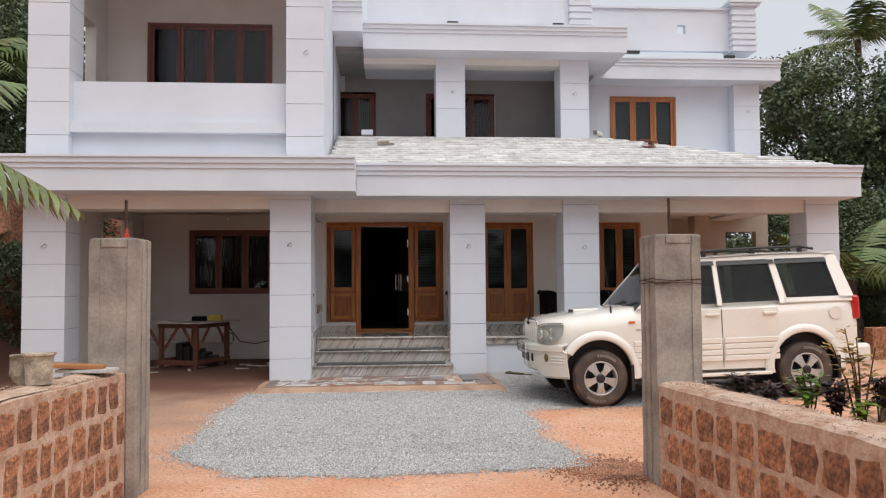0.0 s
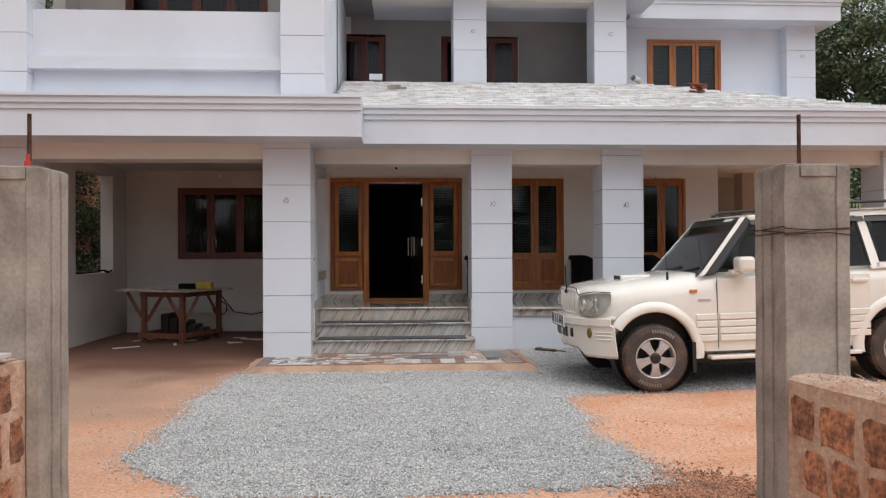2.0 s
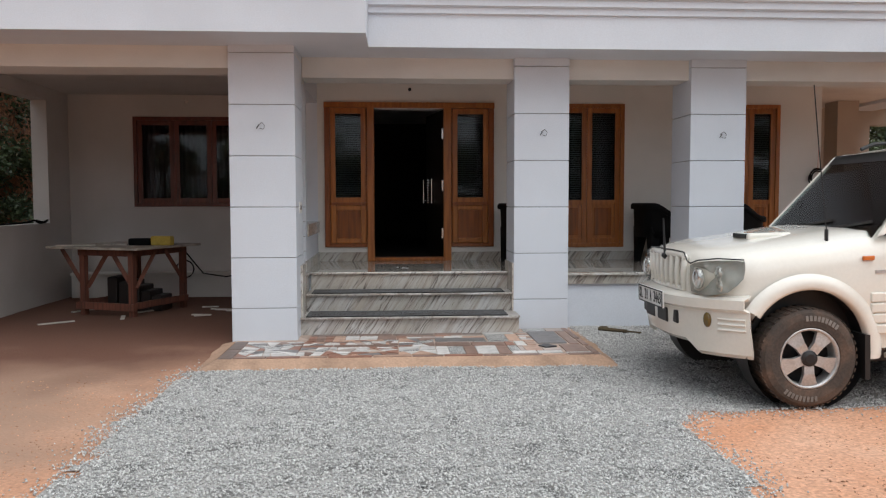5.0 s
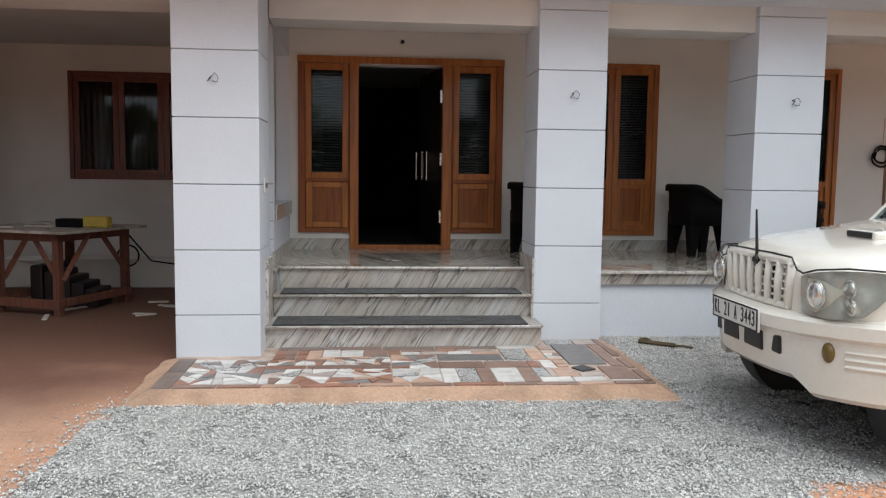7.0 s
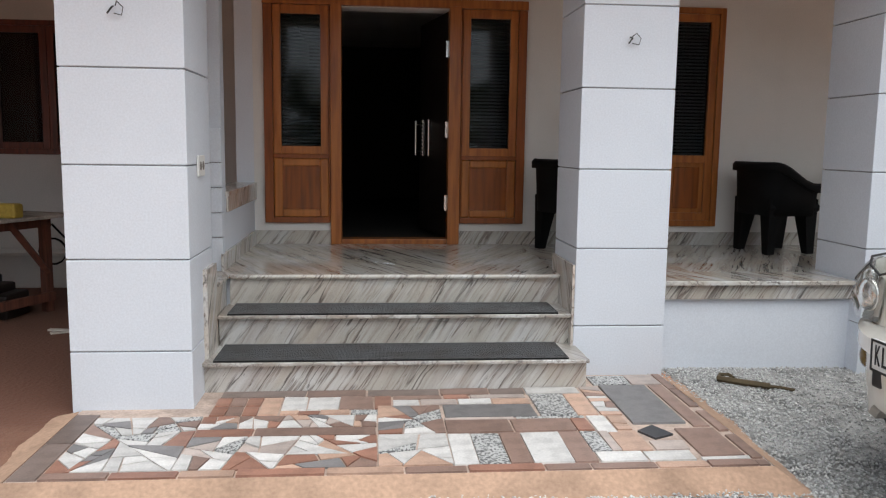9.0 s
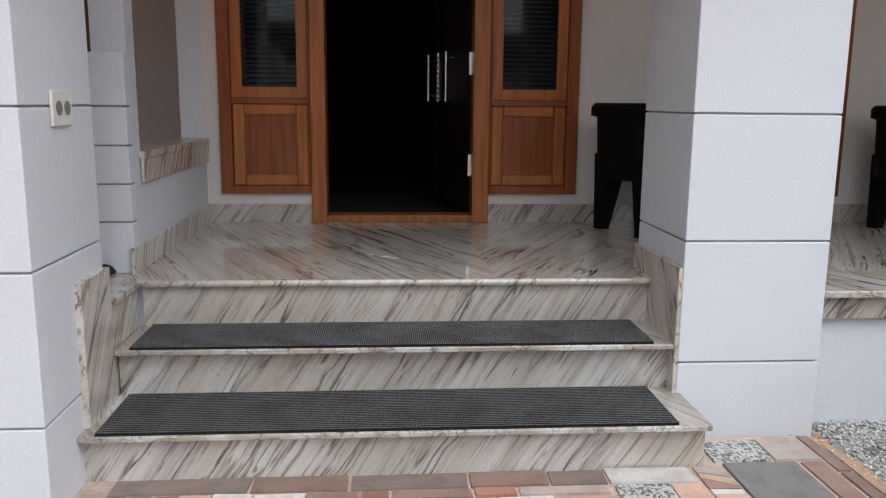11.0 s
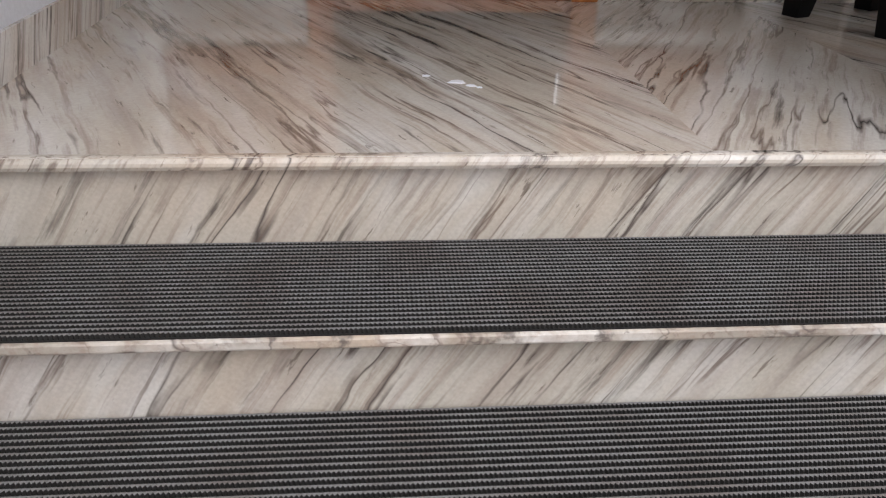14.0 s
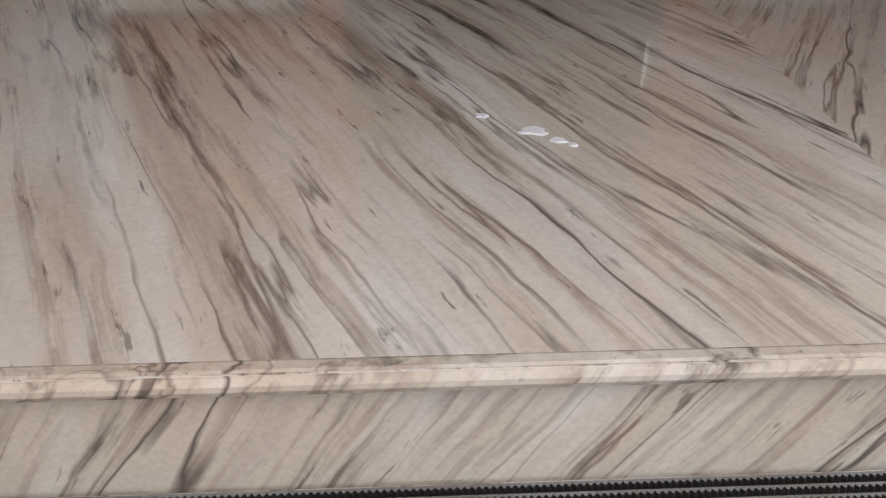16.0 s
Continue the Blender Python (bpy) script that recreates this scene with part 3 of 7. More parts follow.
struct("porch_ledge", boxes((1.742, 3.1, 13.78, 14.2, FLOOR - 0.03, FLOOR), (3.75, 7.4, 13.78, 14.2, FLOOR - 0.03, FLOOR), bevel=0.004), MARBLE_FLOOR, "polished marble edge slab of the porch", "trim")
struct("porch_ledge_face", boxes((1.742, 3.1, 13.82, 13.86, FLOOR - 0.13, FLOOR - 0.03), (3.75, 7.4, 13.82, 13.86, FLOOR - 0.13, FLOOR - 0.03)), MARBLE_FRONT, "marble band under the porch edge", "trim")
struct("step_core", boxes((-1.18, 1.13, 13.46, 14.12, -0.1, 0.185), (-1.18, 1.12, 13.82, 14.12, 0.185, 0.394)), CONCRETE, "concrete core of the steps", "step")
struct("step_riser_1", boxes((-1.19, 1.145, 13.43, 13.46, -0.1, 0.185)), MARBLE_FRONT, "veined marble riser of the bottom step", "step")
struct("step_riser_2", boxes((-1.165, 1.15, 13.79, 13.82, 0.209, 0.394)), MARBLE_FRONT, "veined marble riser of the middle step", "step")
struct("step_riser_3", boxes((-1.145, 1.11, 14.09, 14.12, 0.418, FLOOR - 0.025)), MARBLE_FRONT, "veined marble riser of the top step", "step")
struct("step_tread_1", boxes((-1.19, 1.15, N[0][0], 13.82, 0.185, 0.209), bevel=0.006), MARBLE_TREAD, "marble tread of the bottom step", "step")
struct("step_tread_2", boxes((-1.165, 1.16, N[1][0], 14.12, 0.394, 0.418), bevel=0.005), MARBLE_TREAD, "marble tread of the middle step", "step")
# skirtings and cladding
struct("skirting_back", boxes((-1.22, -0.56, WALL - 0.015, WALL, FLOOR, 0.745), (0.585, 5.75, WALL - 0.015, WALL, FLOOR, 0.745)), MARBLE_FRONT, "marble skirting along the porch wall", "baseboard")
struct("skirting_left", boxes((-1.22, -1.205, 14.2, WALL - 0.015, FLOOR, 0.745)), MARBLE_SIDE, "marble skirting on the dividing wall", "baseboard")
struct("stair_cladding_left", boxes((-1.19, -1.165, 13.45, 13.75, 0.0, 0.755), (-1.22, -1.17, 13.75, 14.1, 0.0, FLOOR - 0.026)), MARBLE_SIDE, "marble cladding beside the steps", "trim")
struct("stair_ledge", boxes((-1.44, -1.145, 13.752, N[2][0] - 0.005, FLOOR - 0.026, FLOOR + 0.002), (-1.44, -1.222, N[2][0] - 0.005, 14.215, FLOOR - 0.026, FLOOR + 0.002), bevel=0.005), MARBLE_FRONT, "marble ledge between the pillar and the dividing wall", "trim")
struct("ledge_base", boxes((-1.43, -1.222, 13.752, 14.215, -0.1, FLOOR - 0.027)), WHITE, "white masonry under the marble ledge", "plinth")
struct("stair_cladding_right", boxes((1.112, 1.128, 13.72, 14.32, 0.2, 0.745)), MARBLE_SIDE, "marble cladding beside the steps", "trim")
struct("opening_sill", boxes((-1.42, -1.195, 14.4, WALL - 0.002, 1.13, 1.165), (-1.215, -1.2, 14.4, WALL - 0.002, 1.02, 1.13), bevel=0.004), MARBLE_SIDE, "marble sill of the opening between the porches", "sill")


# ---- doors and windows ----
def blind(bm, x0, x1, z0, z1, y, step=0.03):
    z = z0
    while z < z1:
        v = [bm.verts.new(p) for p in ((x0, y, z), (x1, y, z), (x1, y + 0.016, z + 0.018), (x0, y + 0.016, z + 0.018))]
        bm.faces.new(v)
        z += step


BLIND = material("grey blind slats", (0.40, 0.42, 0.43), 0.5, vary=0.05, bump=0)


def casement(name, x0, x1, y, z0, z1, leaves, wood_mat, label, split=None, rim=0.055, stile=0.068, slats=True, pane=PANE, cloth=()):
    """A framed window; each leaf has stiles, rails and a pane, and under the split a raised wooden panel."""
    th = thing(name, label, "window", Matrix.Translation((x0, y, z0)))
    th["kind"] = "structure"
    w, h = x1 - x0, z1 - z0
    part("window_frame", boxes((0, rim, -0.03, 0.09, 0, h), (w - rim, w, -0.03, 0.09, 0, h), (rim, w - rim, -0.03, 0.09, h - rim, h), (rim, w - rim, -0.03, 0.09, 0, rim), bevel=0.004), wood_mat, th)
    lw = (w - 2 * rim) / leaves
    for k in range(leaves):
        a, b = rim + k * lw + 0.002, rim + (k + 1) * lw - 0.002
        low = (split - z0) if split else rim
        rows = [(a, a + stile, -0.012, 0.04, rim, h - rim), (b - stile, b, -0.012, 0.04, rim, h - rim), (a + stile, b - stile, -0.012, 0.04, h - rim - stile, h - rim)]
        rows += [(a + stile, b - stile, -0.012, 0.04, low, low + stile)]
        if split:
            rows += [(a + stile, b - stile, -0.012, 0.04, rim, rim + stile)]
        leaf = part("sash", boxes(*rows, bevel=0.003), wood_mat, th)
        if split:
            part("panel", boxes((a + stile, b - stile, 0.012, 0.03, rim + stile, low)), TEAK_PANEL, leaf)
            part("raised_panel", boxes((a + stile + 0.04, b - stile - 0.04, 0.002, 0.012, rim + stile + 0.04, low - 0.04), bevel=0.006), TEAK_FIELD, leaf)
        g = part("pane", boxes((a + stile, b - stile, 0.012, 0.018, low + stile, h - rim - stile)), pane, leaf, "glass pane")
        g.visible_shadow = False
        if slats:
            bm = bmesh.new()
            blind(bm, a + stile, b - stile, low + stile, h - rim - stile, 0.05)
            part("blind", bm, BLIND, leaf, "grey horizontal blind slats")
        # leaves in cloth get an added dark red sheet that tints the pane
        if k in cloth:
            bm = bmesh.new()
            fold = [[bm.verts.new((a + stile * 0.6 + (b - a - stile * 1.2) * q / 30, 0.075 + 0.012 * math.sin(q * 1.3), z)) for z in (low + stile * 0.5, h - rim - stile * 0.5)] for q in range(31)]
            for u, w_ in zip(fold, fold[1:]):
                bm.faces.new((u[0], w_[0], w_[1], u[1]))
            part("pane_tint_sheet", bm, PANETINT, leaf, "dark red sheet added behind the glass to tint it")
    return th


# entrance: heavy frame, two fixed side lights, one leaf standing open
door = thing("door_1", "varnished teak entrance door frame with glazed side lights, door open", "door", Matrix.Translation((0, WALL, FLOOR)))
door["kind"] = "structure"
H = 2.76 - FLOOR
part("door_frame", boxes((-0.555, -0.46, -0.05, 0.16, 0.0, H - 0.06), (0.475, 0.58, -0.05, 0.16, 0.0, H - 0.06), (-1.13, 1.165, -0.045, 0.14, H - 0.075, H), (-0.46, 0.475, -0.02, 0.14, 0.0, 0.045), bevel=0.005), TEAK, door)
for s, xo, xi in ((-1, 1.125, 0.558), (1, 1.16, 0.583)):
    def span(u0, u1):
        """From the wall side towards the door, as rising x."""
        p, q = s * (xo - u0), s * (xo - u1)
        return min(p, q), max(p, q)

    w = xo - xi
    za, zb = 0.815 - FLOOR, H - 0.077
    fr = part("side_light", boxes((*span(0, 0.075), -0.035, 0.09, za, zb), (*span(w - 0.012, w), -0.035, 0.09, za, zb), (*span(0.075, w - 0.012), -0.035, 0.09, za, za + 0.05), (*span(0.075, w - 0.012), -0.032, 0.09, 0.755, 0.79), bevel=0.004), TEAK_FRAME, door)
    ia, ib = 0.077, w - 0.014
    part("stile", boxes((*span(ia, ia + 0.068), -0.018, 0.04, 0.79, zb), (*span(ib - 0.068, ib), -0.018, 0.04, 0.79, zb), (*span(ia + 0.068, ib - 0.068), -0.018, 0.04, zb - 0.075, zb), (*span(ia + 0.068, ib - 0.068), -0.018, 0.04, 0.79, 0.86), bevel=0.004), TEAK, fr)
    part("panel_border", boxes((*span(ia, ia + 0.075), -0.018, 0.03, za + 0.05, 0.755), (*span(ib - 0.075, ib), -0.018, 0.03, za + 0.05, 0.755), (*span(ia + 0.075, ib - 0.075), -0.018, 0.03, 0.685, 0.755), (*span(ia + 0.075, ib - 0.075), -0.018, 0.03, za + 0.05, za + 0.12), bevel=0.012), TEAK_PANEL, fr)
    part("panel", boxes((*span(ia + 0.07, ib - 0.07), 0.0, 0.02, za + 0.115, 0.69)), TEAK_FIELD, fr, "darker recessed wood panel")
    g = part("pane", boxes((*span(ia + 0.068, ib - 0.068), 0.012, 0.018, 0.86, zb - 0.075)), PANE, fr, "glass pane")
    g.visible_shadow = False
    bm = bmesh.new()
    blind(bm, *span(ia + 0.068, ib - 0.068), 0.86, zb - 0.075, 0.05)
    part("blind", bm, BLIND, fr, "grey horizontal blind slats")
# the leaf's colour carries the dark of the room behind it
leaf = part("door_leaf", boxes((0, 0.93, -0.04, 0.0, 0.05, H - 0.08), bevel=0.004), LEAF_DARK, door, "near-black door leaf standing open")
leaf.matrix_basis = Matrix.Translation((0.475, 0.1, 0)) @ Matrix.Rotation(radians(180 - 78), 4, "Z")
for off, seg in ((0.42, 1), (0.62, 9), (0.89, 1)):
    bm = bmesh.new()
    tube(bm, [(off, 0.05, 0.78 + 0.34 * k / 8) for k in range(9)], 0.011)
    for z in (0.82, 1.08):
        tube(bm, [(off, 0.0, z), (off, 0.05, z)], 0.007)
    if seg > 1:
        for k in range(9):
            box(bm, off - 0.016, off + 0.016, 0.035, 0.066, 0.79 + k * 0.036, 0.81 + k * 0.036)
    part("handle", bm, STEEL, leaf, "steel pull handle")
for z in (0.3, 0.95, 1.65):
    part("hinge", boxes((0.452, 0.474, 0.02, 0.05, z, z + 0.14)), STEEL, door, "steel hinge")

casement("window_1", 1.93, 2.96, WALL, 0.80, 2.755, 2, TEAK, "varnished teak two-leaf window with panelled lower half", split=1.38)
casement("window_2", 4.28, 5.15, WALL, 0.80, 2.755, 2, TEAK, "varnished teak two-leaf window with panelled lower half", split=1.38)
casement("window_3", -4.14, -2.36, LEFT_BACK, 1.36, 2.72, 3, REDWOOD, "dark red wooden three-leaf window of the car porch", stile=0.07, slats=False, pane=PANE, cloth=(0, 1, 2))
casement("window_4", 5.38, 6.98, UP_BACK, 4.70, 5.99, 3, TEAK, "varnished teak three-leaf window of the upper room", stile=0.07)
casement("window_5", -4.585, -2.19, WALL, 4.58, 6.67, 4, REDWOOD, "wide dark red wooden balcony window", stile=0.07, slats=False, pane=PANE, cloth=(1, 2, 3))
casement("window_6", 0.98, 2.6, UP_BACK, 4.58, 6.01, 3, REDWOOD, "dark red wooden window of the upper porch", stile=0.07, slats=False, pane=PANE, cloth=(0, 1, 2))
casement("door_2", -1.15, -0.18, UP_BACK, 3.9, 6.03, 2, REDWOOD, "dark red wooden double door of the upper porch", stile=0.09, split=4.9, slats=False, pane=PANE, cloth=(0, 1))
# added near-black sheets, so the panes look into unlit depth
struct("window_dark_backing", boxes((1.5, 5.5, 16.6, 16.65, 0.63, 3.0), (-4.6, -2.0, 18.2, 18.25, 0.6, 3.0), (-4.9, -1.6, 16.6, 16.65, 4.0, 7.9), (-1.2, 8.8, 19.6, 19.65, 4.3, 6.6)), DARKROOM, "near-black backing added behind the windows for unlit depth", "wall")


# ---- yard: gravel, paving, mats ----
def in_gravel(x, y):
    """The spread of crushed stone: a fan before the steps that runs on under the car to the plinth."""
    w = 0.18 * noise.noise((x * 1.1, y * 1.1, 7)) + 0.07 * noise.noise((x * 4, y * 4, 9))
    left = -2.05 + w if y > 8.1 else -2.1 + (8.1 - y) * 0.75 + w
    right = 1.75 + w if y < 10.65 else (5.6 + w)
    if 10.2 < y <= 10.65:
        right = 1.75 + (y - 10.2) * 0.6 + w
    front = 6.72 + w * 0.8 + 0.06 * abs(x)
    back = 12.02 + w * 0.25
    if x > 1.8:
        back = 13.9
    return left < x < right and front < y < back


bm = bmesh.new()
cell, made = 0.11, {}
for i in range(int(8.2 / cell)):
    for j in range(int(7.6 / cell)):
        x, y = -2.5 + i * cell, 6.4 + j * cell
        if in_gravel(x + cell / 2, y + cell / 2):
            vs = []
            for p, q in ((i, j), (i + 1, j), (i + 1, j + 1), (i, j + 1)):
                if (p, q) not in made:
                    u, v = -2.5 + p * cell, 6.4 + q * cell
                    made[p, q] = bm.verts.new((u, v, ground_z(u, v) + 0.005))
                vs.append(made[p, q])
            bm.faces.new(vs)
bed = tagged(part("gravel_bed", bm, BED), "dusty bed under the loose gravel", "ground", kind="structure")

rng = np.random.default_rng(5)
# eight-sided chips, uneven in size and turned at random
tip = np.array([(1, 0, 0), (-1, 0, 0), (0, 1, 0), (0, -1, 0), (0, 0, 1), (0, 0, -1)], float)
tri = np.array([(0, 2, 4), (2, 1, 4), (1, 3, 4), (3, 0, 4), (2, 0, 5), (1, 2, 5), (3, 1, 5), (0, 3, 5)])


def chips(name, spots, lo, hi, mat, label, lift=0.012):
    k = len(spots)
    size = rng.uniform(lo, hi, (k, 1, 1)) * rng.uniform(0.55, 1.2, (k, 6, 1))
    v = tip[None] * size * np.array([1.0, 0.75, 0.6])
    ang = rng.uniform(0, 2 * np.pi, (3, k))
    c, s = np.cos(ang), np.sin(ang)
    one, zero = np.ones(k), np.zeros(k)
    rz = np.stack([np.stack([c[0], -s[0], zero], -1), np.stack([s[0], c[0], zero], -1), np.stack([zero, zero, one], -1)], 1)
    rx = np.stack([np.stack([one, zero, zero], -1), np.stack([zero, c[1], -s[1]], -1), np.stack([zero, s[1], c[1]], -1)], 1)
    v = np.einsum("kij,kvj->kvi", rz @ rx, v)
    base = np.array([(x, y, ground_z(x, y) + lift) for x, y in spots])
    v = (v + base[:, None]).reshape(-1, 3)
    f = (tri[None] + 6 * np.arange(k)[:, None, None]).reshape(-1, 3)
    me = bpy.data.meshes.new(name)
    me.vertices.add(len(v))
    me.vertices.foreach_set("co", v.ravel())
    me.loops.add(f.size)
    me.loops.foreach_set("vertex_index", f.ravel().astype(np.int32))
    me.polygons.add(len(f))
    me.polygons.foreach_set("loop_start", np.arange(0, f.size, 3, dtype=np.int32))
    me.update(calc_edges=True)
    me.materials.append(mat)
    return tagged(new(name, me), label, "gravel", kind="stuff")


spots = []
for _ in range(270000):
    x, y = rng.uniform(-2.6, 5.2), rng.uniform(6.4, 13.9)
    if x > 2.4 and rng.random() < 0.55:
        continue
    if in_gravel(x, y) or in_gravel(x + rng.normal(0, 0.12), y + rng.normal(0, 0.12)):
        spots.append((x, y))
chips("gravel", spots, 0.0065, 0.014, GRAVEL, "loose grey crushed stone spread before the steps")
spots = [(rng.uniform(-6, 6), rng.uniform(4.5, 12.0)) for _ in range(5000)] + [(rng.uniform(-5.5, -1.9), rng.uniform(8.5, 11.8)) for _ in range(2500)] + [(rng.uniform(1.5, 5.0), rng.uniform(6.5, 11.2)) for _ in range(3500)]
CLOD = material("soil crumbs", (0.57, 0.315, 0.195), 0.95, vary=0.2, per_island=0.3)
chips("soil_crumbs", spots, 0.003, 0.013, CLOD, "scattered crumbs of red soil and pebbles", 0.0)
spots = [(1.88 + rng.normal(0, 0.21), 6.65 + rng.normal(0, 0.3)) for _ in range(3500)]
HEAP = material("dark soil clods", (0.47, 0.235, 0.14), 0.95, vary=0.2, per_island=0.35)
chips("soil_heap", spots, 0.004, 0.019, HEAP, "low heap of red soil clods beside the gate post", 0.01)

# patchwork of broken tiles before the steps
PAVE = {n: material("paving " + n, c, 0.45, vary=0.1, scale=14, fine=90, bump=0.1, per_object=0.18) for n, c in
        (("white", (0.64, 0.62, 0.60)), ("grey", (0.21, 0.20, 0.20)), ("brown", (0.28, 0.185, 0.15)), ("red", (0.34, 0.175, 0.125)), ("peach", (0.54, 0.36, 0.27)), ("pink", (0.50, 0.42, 0.38)), ("umber", (0.21, 0.16, 0.14)), ("slate", (0.05, 0.05, 0.055)))}
SPECK = material("paving speckled", (0.52, 0.52, 0.51), 0.4, vary=0.2, scale=70, fine=160, bump=0.1, second=(0.10, 0.10, 0.10), mix=(0.48, 0.56))
PAVE["speck"] = SPECK
GROUT = material("earthy grout", (0.56, 0.44, 0.37), 0.95, vary=0.15, scale=5, fine=60, bump=0.5)
EDGE = material("orange earth concrete", (0.45, 0.295, 0.205), 0.95, vary=0.14, scale=3, fine=50, bump=0.5)
pave = struct("pavement", boxes((-1.80, 1.72, 12.15, 13.43, -0.12, 0.012), (1.15, 1.72, 13.43, 13.7, -0.12, 0.012)), GROUT, "patchwork paving of broken coloured tiles before the steps", "paving")
# rough sloping earth rim round the paving
bm = bmesh.new()
rim = [(-1.80, 13.1), (-1.80, 12.15), (1.72, 12.15), (1.72, 13.72)]
ring_in, ring_out = [], []
for (xa, ya), (xb, yb) in zip(rim, rim[1:]):
    for k in range(14):
        f = k / 14
        x, y = xa + (xb - xa) * f, ya + (yb - ya) * f
        out = 0.17 + 0.035 * noise.noise((x * 3, y * 3, 2))
        cx, cy = (-1 if x < -1.5 else 1 if x > 1.6 else 0), (-1 if y < 12.35 else 0)
        ring_in.append(bm.verts.new((x, y, 0.016)))
        ring_out.append(bm.verts.new((x + cx * out, y + cy * out, ground_z(x + cx * out, y + cy * out) - 0.01)))
for i in range(len(ring_in) - 1):
    bm.faces.new((ring_in[i], ring_in[i + 1], ring_out[i + 1], ring_out[i]))
struct("pavement_rim", bm, EDGE, "sloping rim of orange earth concrete round the paving", "paving")


def cut(poly, p, d):
    """Both halves of a convex outline, split by the line through p along d."""
    n = Vector((-d.y, d.x))
    side = [(v - p).dot(n) for v in poly]
    a, b = [], []
    for i in range(len(poly)):
        j = (i + 1) % len(poly)
        (a if side[i] >= 0 else b).append(poly[i])
        if side[i] * side[j] < 0:
            f = side[i] / (side[i] - side[j])
            q = poly[i].lerp(poly[j], f)
            a.append(q)
            b.append(q)
    return a, b


def area(poly):
    return abs(sum(poly[i].x * poly[(i + 1) % len(poly)].y - poly[(i + 1) % len(poly)].x * poly[i].y for i in range(len(poly)))) / 2


rnd = random.Random(11)


def shatter(poly, target, skew):
    if area(poly) < target * rnd.uniform(0.6, 1.7):
        return [poly]
    w = max(v.x for v in poly) - min(v.x for v in poly)
    h = max(v.y for v in poly) - min(v.y for v in poly)
    c = sum(poly, Vector((0, 0))) / len(poly)
    ang = (math.pi / 2 if w > h else 0) + rnd.gauss(0, skew)
    a, b = cut(poly, c + Vector((rnd.uniform(-0.15, 0.15) * w, rnd.uniform(-0.15, 0.15) * h)), Vector((math.cos(ang), math.sin(ang))))
    return (shatter(a, target, skew) if len(a) > 2 else []) + (shatter(b, target, skew) if len(b) > 2 else [])


def paver(poly, mat, gap=0.006):
    c = sum(poly, Vector((0, 0))) / len(poly)
    if area(poly) < 0.0012:
        return
    bm = bmesh.new()
    z0, z1 = 0.005, 0.021 + rnd.uniform(-0.002, 0.003)
    shrink = [c + (v - c) * max(0.5, 1 - gap / max(0.02, (v - c).length)) for v in poly]
    a = [bm.verts.new((v.x - c.x, v.y - c.y, z0)) for v in shrink]
    b = [bm.verts.new(((v.x - c.x) * 0.985, (v.y - c.y) * 0.985, z1)) for v in shrink]
    bm.faces.new(b)
    for i in range(len(a)):
        bm.faces.new((a[i], a[(i + 1) % len(a)], b[(i + 1) % len(a)], b[i]))
    bmesh.ops.recalc_face_normals(bm, faces=bm.faces[:])
    ob = part("paver", bm, mat, pave)
    ob.location = (c.x, c.y, 0)


def rect(x0, x1, y0, y1):
    return [Vector(p) for p in ((x0, y0), (x1, y0), (x1, y1), (x0, y1))]


kinds = ["white"] * 12 + ["grey"] * 4 + ["brown"] * 5 + ["red"] * 4 + ["peach"] * 4 + ["pink"] * 3 + ["speck"] * 6


def pick(pool=None):
    return PAVE[rnd.choice(pool or kinds)]


def shards(x0, x1, y0, y1, size, skew, pool=None):
    for poly in shatter(rect(x0, x1, y0, y1), size, skew):
        paver(poly, pick(pool))


def strip(y0, y1, x, *pieces):
    """A course of cut tiles side by side: width and kind of each."""
    for w, kind in pieces:
        e = rnd.uniform(-0.008, 0.008)
        paver([Vector(p) for p in ((x, y0), (x + w, y0 + e * 0.5), (x + w + e, y1), (x, y1 - e))], PAVE[kind], 0.005)
        x += w


pale = ["white"] * 5 + ["speck"] * 4 + ["grey"] * 3 + ["brown", "red"]
# dark strip down the side, broken pieces beside it
paver(rect(-1.79, -1.665, 12.16, 12.6), PAVE["umber"], 0.004)
paver(rect(-1.79, -1.665, 12.6, 13.03), PAVE["umber"], 0.004)
shards(-1.66, -1.1, 12.235, 12.97, 0.014, 0.75, pale)
shards(-1.1, -0.16, 12.235, 12.655, 0.014, 0.6)
shards(-1.1, -0.16, 12.775, 12.97, 0.011, 0.5)
strip(12.66, 12.77, -1.1, (0.3, "red"), (0.64, "brown"))
# small red grid and the courses at the foot of the steps
for y in (12.98, 13.14):
    strip(y, y + 0.15, -1.08, (0.085, "red"), (0.09, "brown"), (0.085, "red"))
strip(12.98, 13.29, -0.815, (0.105, "peach"))
strip(13.06, 13.29, -0.7, (0.145, "white"), (0.18, "white"), (0.2, "brown"), (0.1, "red"))
strip(12.98, 13.05, -0.7, (0.1, "peach"), (0.12, "red"), (0.17, "peach"), (0.2, "speck"))
shards(-0.16, 0.2, 12.66, 13.11, 0.018, 0.5)
strip(13.12, 13.22, -0.07, (0.16, "white"), (0.22, "pink"), (0.2, "white"), (0.23, "peach"))
strip(13.23, 13.29, -0.07, (0.3, "brown"), (0.16, "red"), (0.34, "pink"))
strip(13.3, 13.42, -1.08, (0.5, "umber"), (0.36, "brown"), (0.44, "umber"), (0.3, "brown"), (0.22, "umber"), (0.34, "white"))
strip(12.9, 13.11, 0.21, (0.53, "grey"))
strip(12.9, 13.29, 0.75, (0.21, "speck"), (0.12, "peach"))
strip(12.66, 12.85, 0.2, (0.36, "brown"), (0.34, "brown"), (0.09, "red"))
strip(12.62, 12.89, 1.0, (0.105, "white"))
